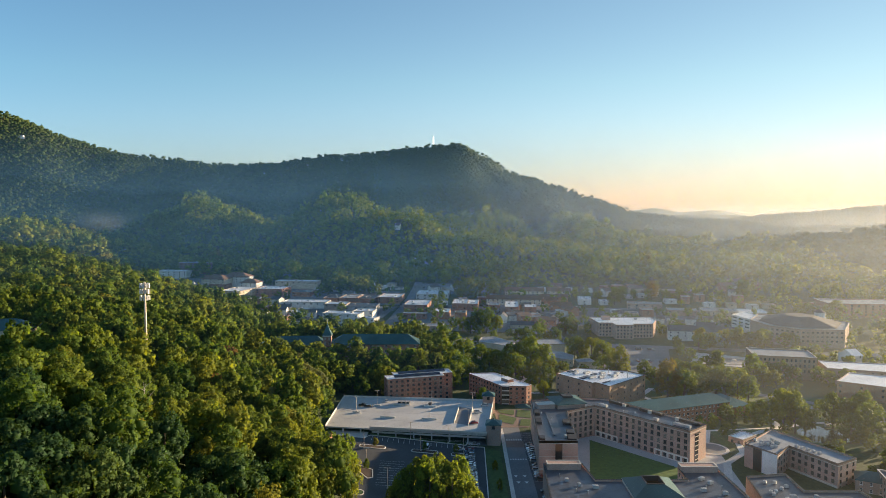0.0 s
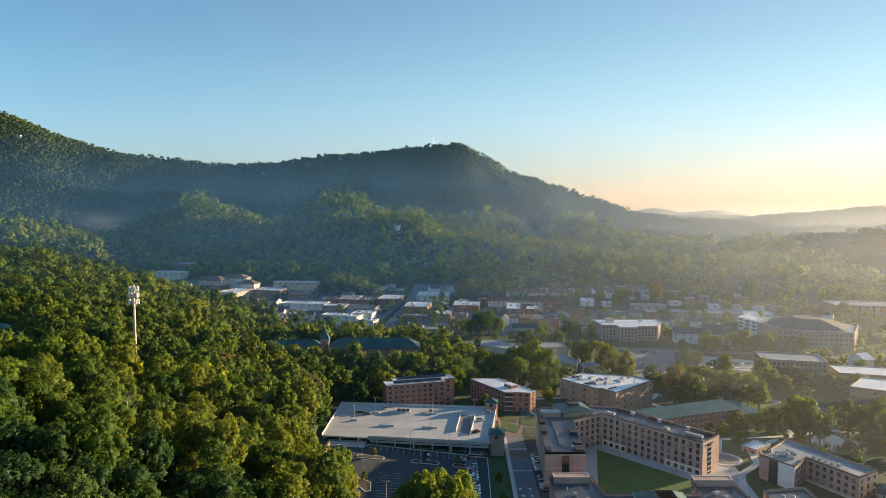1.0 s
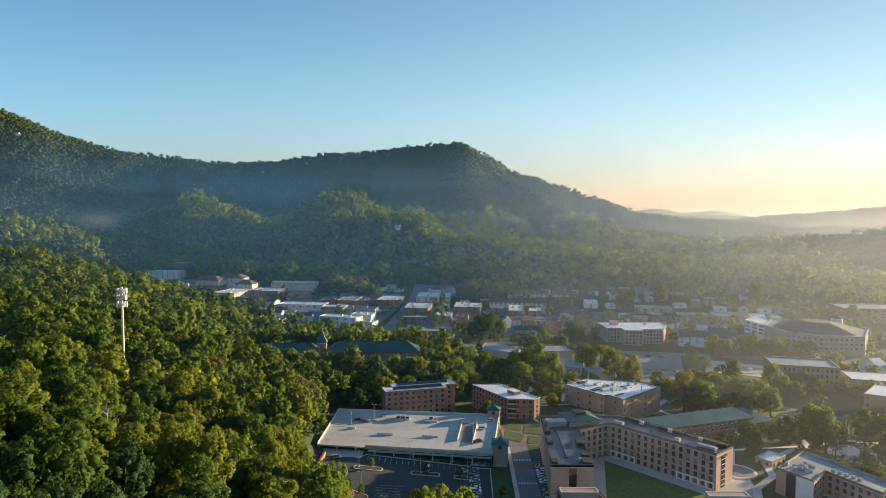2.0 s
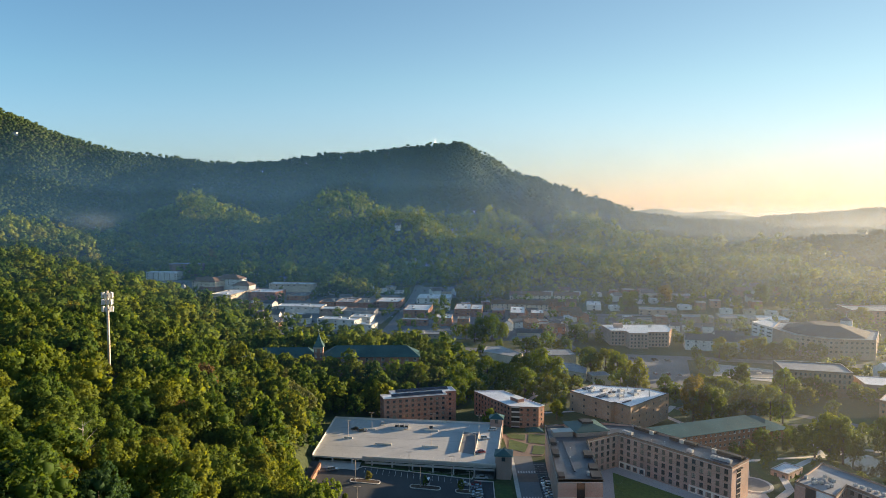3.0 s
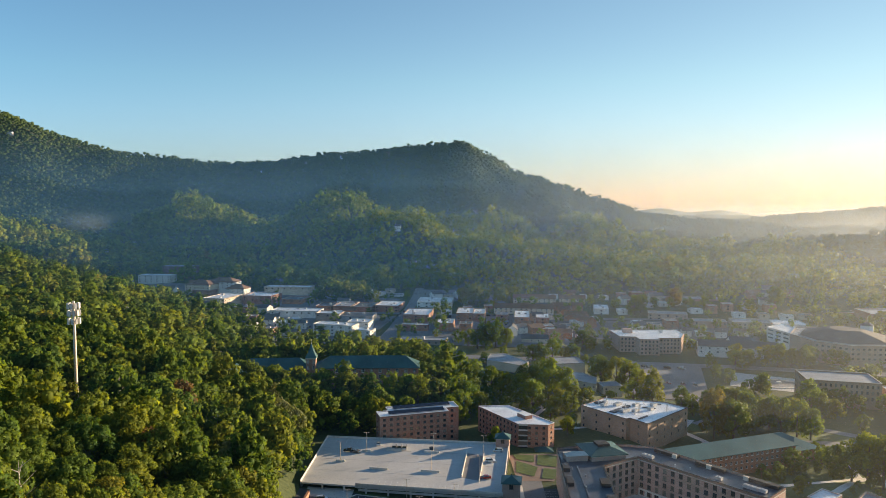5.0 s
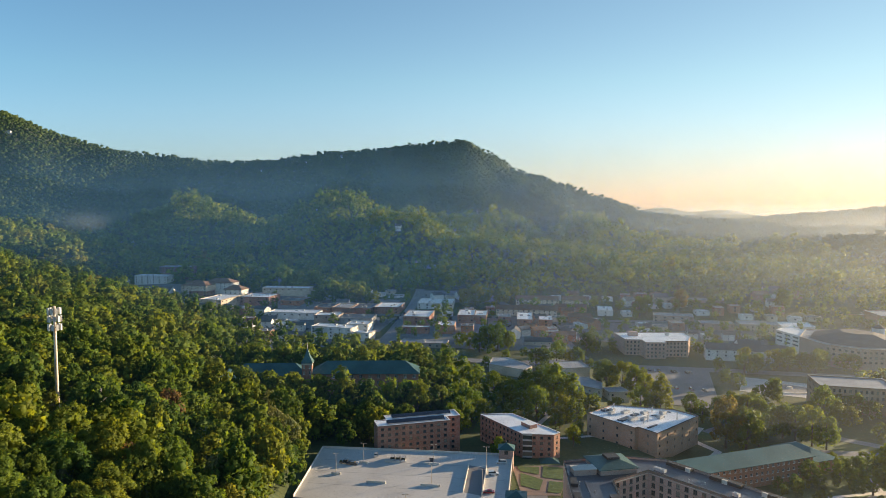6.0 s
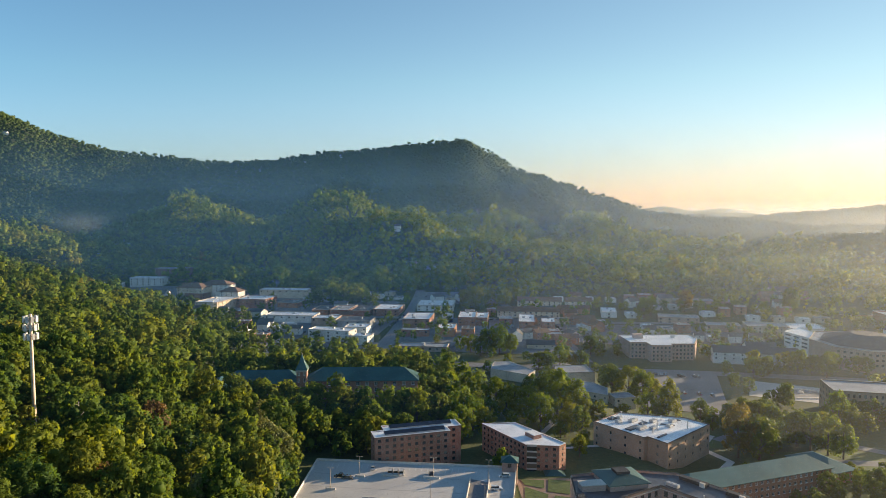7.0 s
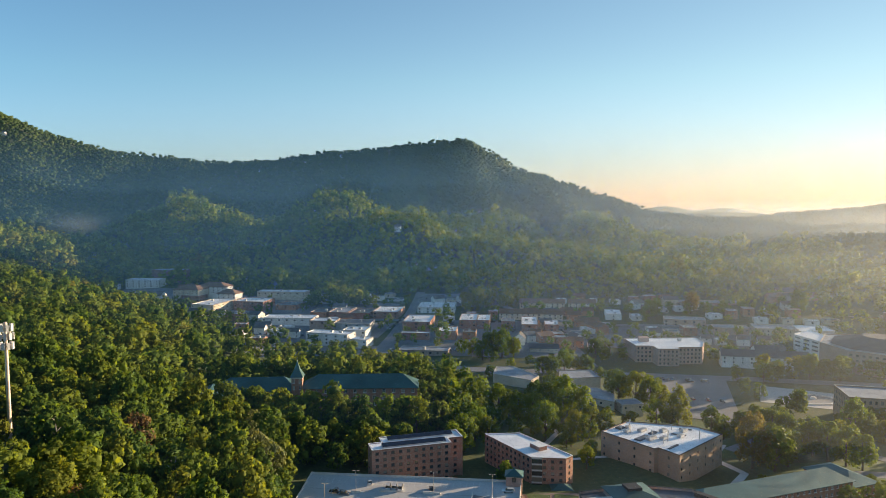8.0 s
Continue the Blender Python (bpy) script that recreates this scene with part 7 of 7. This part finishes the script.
# lower growth before the mast
r = np.where((np.abs(x + 152 + 0.45 * (y - 360)) < 9) & (y > 312) & (y < 362), 3.4, r)
order = np.argsort(np.where(y < 135, 900, y + 0.5 * np.abs(x + 95)))
first, second, rest = order[:130], order[130:270], order[270:]
for i in first:
    pine = rng.random() < 0.16
    # most trees low on the near slope get the shade-darkened leaves
    deep = not pine and y[i] < 215 and x[i] < -52 and rng.random() < 0.75
    tree(float(x[i]), float(y[i]), float(r[i]) * (1.05 if pine else 1.0), "pine" if pine else "dark" if deep else "broad", tall=float(rng.uniform(0.9, 1.25)) * (1.15 if pine else 1), group="forest trees",
         label="dark evergreen in the hillside forest" if pine else "deep green broadleaf tree in the hillside forest" if deep else "broadleaf forest tree in late-summer leaf")
wood("forest_slope", "dense broadleaf forest on the slope above the parking lot", x[second], y[second], r[second], FINE, LEAF_WOOD, rng.uniform(0.9, 1.25, len(second)))
low = y[rest] < 160
wood("near_grove", "deep green trees low on the near hillside", x[rest][low], y[rest][low], r[rest][low], BROAD, LEAF_SHADED_WOOD, rng.uniform(0.9, 1.25, int(low.sum())))
rest = rest[~low]
wood("near_forest", "dense broadleaf forest on the near hillside", x[rest], y[rest], r[rest], BROAD, LEAF_WOOD, rng.uniform(0.9, 1.25, len(rest)))

x, y = scatter(-940, 60, 470, 1060, 10.8)
keep = (x < np.interp(y, EDGE_Y, EDGE_X)) & in_view(x, y) & ~taken(x, y)
x, y = x[keep], y[keep]
wood("hill_forest", "broadleaf forest over the hill", x, y, 4.6 + 5.0 * rng.random(len(x)) ** 1.2, MID, LEAF_WOOD, rng.uniform(0.72, 1.08, len(x)))

x, y = scatter(-520, 620, 930, 1330, 13)
keep = in_view(x, y) & ~taken(x, y) & (x > np.interp(y, EDGE_Y, EDGE_X)) & ((y > 985 + 30 * np.sin(x / 60)) | ((np.abs(x) > 300) & (x > 0)) | (rng.random(len(x)) < 0.35))
x, y = x[keep], y[keep]
wood("town_edge_woods", "broadleaf woods on the slope behind the town", x, y, 5.0 + 8.0 * rng.random(len(x)) ** 1.4, EDGE_KIT, LEAF_LIT_EDGE, rng.uniform(0.55, 1.1, len(x)), lay=0.2)

x, y = scatter(300, 620, 380, 930, 11)
keep = in_view(x, y) & ~taken(x, y) & (rng.random(len(x)) < np.where(y > 860, 0.8, 0.4))
wood("valley_trees", "scattered broadleaf trees in the valley", x[keep], y[keep], rng.uniform(3.8, 6.4, keep.sum()), EDGE_KIT, LEAF_LIT_EDGE)

x, y = scatter(-1750, 1700, 1000, 2500, 13.5)
keep = in_view(x, y) & ~taken(x, y) & ((y > 1330) | (x > 620) | ((x < -520) & ((y > 1060) | (x < -940))))


def foothill(x, y):
    return ((y > 1330) & (y < 1660) & (x > -680) & (x < 520)) | ((x <= -520) & (x > -1000) & (y > 1060) & (y <= 1345))


keep &= ~foothill(x, y)
x, y = x[keep], y[keep]
wood("mountain_forest", "unbroken broadleaf forest on the mountain", x, y, 6.5 + 6.5 * rng.random(len(x)) ** 1.5, FAR, LEAF_FAR, rng.uniform(0.6, 0.85, len(x)), lay=0.55)
x, y = scatter(-1000, 520, 1060, 1660, 15)
keep = in_view(x, y) & ~taken(x, y) & foothill(x, y)
x, y = x[keep], y[keep]
wood("foothill_forest", "broadleaf woods on the foothills of the mountain", x, y, 7 + 8 * rng.random(len(x)) ** 1.4, EDGE_KIT, LEAF_LIT_EDGE, rng.uniform(0.55, 1.15, len(x)), lay=0.2)
for x, y in ((-893, 2352), (-884, 2356), (-872, 2350), (-862, 2354), (-850, 2352), (-838, 2356), (-828, 2352), (-816, 2354)):
    tree(x, y, float(rng.uniform(4, 7)), "broad", tall=float(rng.uniform(0.9, 1.5)), group="ridge pines", label="tall dark pine standing on the ridge")
x, y = scatter(600, 2900, 2560, 3420, 22)
keep = in_view(x, y) & (height(x, y) > 5)
wood("far_forest", "distant wooded ridges", x[keep], y[keep], rng.uniform(9, 14, keep.sum()), FAR, LEAF_FAR, rng.uniform(0.7, 1.0, keep.sum()), lay=0.55)

# ---- haze and mist: tinted see-through sheets that imitate lit air across the valley, denser low down and towards the sun ----
scene.cycles.transparent_max_bounces = 32


def vapour():
    m = bpy.data.materials.new("vapour")
    m.use_nodes = True
    nt = m.node_tree
    nt.nodes.remove(nt.nodes["Principled BSDF"])
    # the blue of distant air is put into the first sheet colour
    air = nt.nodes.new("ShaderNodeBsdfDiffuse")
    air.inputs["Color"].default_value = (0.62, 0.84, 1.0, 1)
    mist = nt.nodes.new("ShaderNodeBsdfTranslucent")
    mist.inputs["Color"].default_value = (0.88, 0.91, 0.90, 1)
    clear = nt.nodes.new("ShaderNodeBsdfTransparent")
    warm, dense = nt.nodes.new("ShaderNodeAttribute"), nt.nodes.new("ShaderNodeAttribute")
    warm.attribute_name, dense.attribute_name = "warm", "vapour_share"
    patch = nt.nodes.new("ShaderNodeMath")
    patch.operation = "MULTIPLY"
    wire(nt, dense.outputs["Fac"], patch.inputs[0])
    wire(nt, ramp(nt, noise_node(nt, 0.008, 5), [(0.3, (0.78, 0.78, 0.78)), (0.7, (1.22, 1.22, 1.22))]), patch.inputs[1])
    kind_, body = nt.nodes.new("ShaderNodeMixShader"), nt.nodes.new("ShaderNodeMixShader")
    wire(nt, warm.outputs["Fac"], kind_.inputs[0])
    wire(nt, air.outputs[0], kind_.inputs[1])
    wire(nt, mist.outputs[0], kind_.inputs[2])
    wire(nt, patch.outputs[0], body.inputs[0])
    wire(nt, clear.outputs[0], body.inputs[1])
    wire(nt, kind_.outputs[0], body.inputs[2])
    wire(nt, body.outputs[0], nt.nodes["Material Output"].inputs["Surface"])
    return m


VAPOUR = vapour()


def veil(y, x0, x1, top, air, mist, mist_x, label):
    """A sheet of painted haze. air: the share of the view that blue haze covers; mist: that of sunlit mist, growing
    from mist_x to the east.
    """
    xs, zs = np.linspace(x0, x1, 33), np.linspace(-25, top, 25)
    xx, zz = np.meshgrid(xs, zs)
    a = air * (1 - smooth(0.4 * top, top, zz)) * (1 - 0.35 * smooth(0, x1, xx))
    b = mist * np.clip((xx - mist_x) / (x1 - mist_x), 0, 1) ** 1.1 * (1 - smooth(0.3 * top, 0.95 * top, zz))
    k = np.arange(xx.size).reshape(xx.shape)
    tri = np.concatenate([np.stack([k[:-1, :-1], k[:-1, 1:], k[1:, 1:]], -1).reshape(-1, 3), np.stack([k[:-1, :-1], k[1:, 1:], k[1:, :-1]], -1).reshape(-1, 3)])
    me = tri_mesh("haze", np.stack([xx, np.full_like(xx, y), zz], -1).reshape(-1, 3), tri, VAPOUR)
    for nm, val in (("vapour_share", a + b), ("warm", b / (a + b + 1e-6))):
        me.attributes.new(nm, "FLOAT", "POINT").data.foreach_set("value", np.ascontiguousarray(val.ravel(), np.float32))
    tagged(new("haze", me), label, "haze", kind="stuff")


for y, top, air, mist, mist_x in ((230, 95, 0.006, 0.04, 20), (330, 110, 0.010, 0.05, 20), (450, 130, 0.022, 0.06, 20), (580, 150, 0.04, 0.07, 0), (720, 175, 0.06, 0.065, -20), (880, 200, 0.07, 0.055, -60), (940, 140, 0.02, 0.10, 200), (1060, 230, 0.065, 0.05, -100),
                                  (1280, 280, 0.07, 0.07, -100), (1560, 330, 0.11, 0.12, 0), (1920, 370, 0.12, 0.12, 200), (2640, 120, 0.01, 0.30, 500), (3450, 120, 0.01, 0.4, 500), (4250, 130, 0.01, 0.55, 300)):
    veil(y, -0.7 * y - 90, 0.7 * y + 90, top, air, mist, mist_x, "tinted see-through sheet imitating morning haze over the valley")

# a wisp of smoke over a wooded hollow
xs, zs = np.meshgrid(np.linspace(-760, -530, 41), np.linspace(30, 125, 21))
puff = 0.22 * np.exp(-(((xs + 640 + 0.6 * (zs - 76)) / 46) ** 2) - ((zs - 76) / 15) ** 2)
k = np.arange(xs.size).reshape(xs.shape)
tri = np.concatenate([np.stack([k[:-1, :-1], k[:-1, 1:], k[1:, 1:]], -1).reshape(-1, 3), np.stack([k[:-1, :-1], k[1:, 1:], k[1:, :-1]], -1).reshape(-1, 3)])
smoke = tri_mesh("smoke_wisp", np.stack([xs, np.full_like(xs, 1352), zs], -1).reshape(-1, 3), tri, VAPOUR)
for nm, val in (("vapour_share", puff), ("warm", 0.25 + 0 * puff)):
    smoke.attributes.new(nm, "FLOAT", "POINT").data.foreach_set("value", np.ascontiguousarray(val.ravel(), np.float32))
tagged(new("smoke_wisp", smoke), "pale wisp of smoke drifting over a wooded hollow", "smoke", kind="stuff")
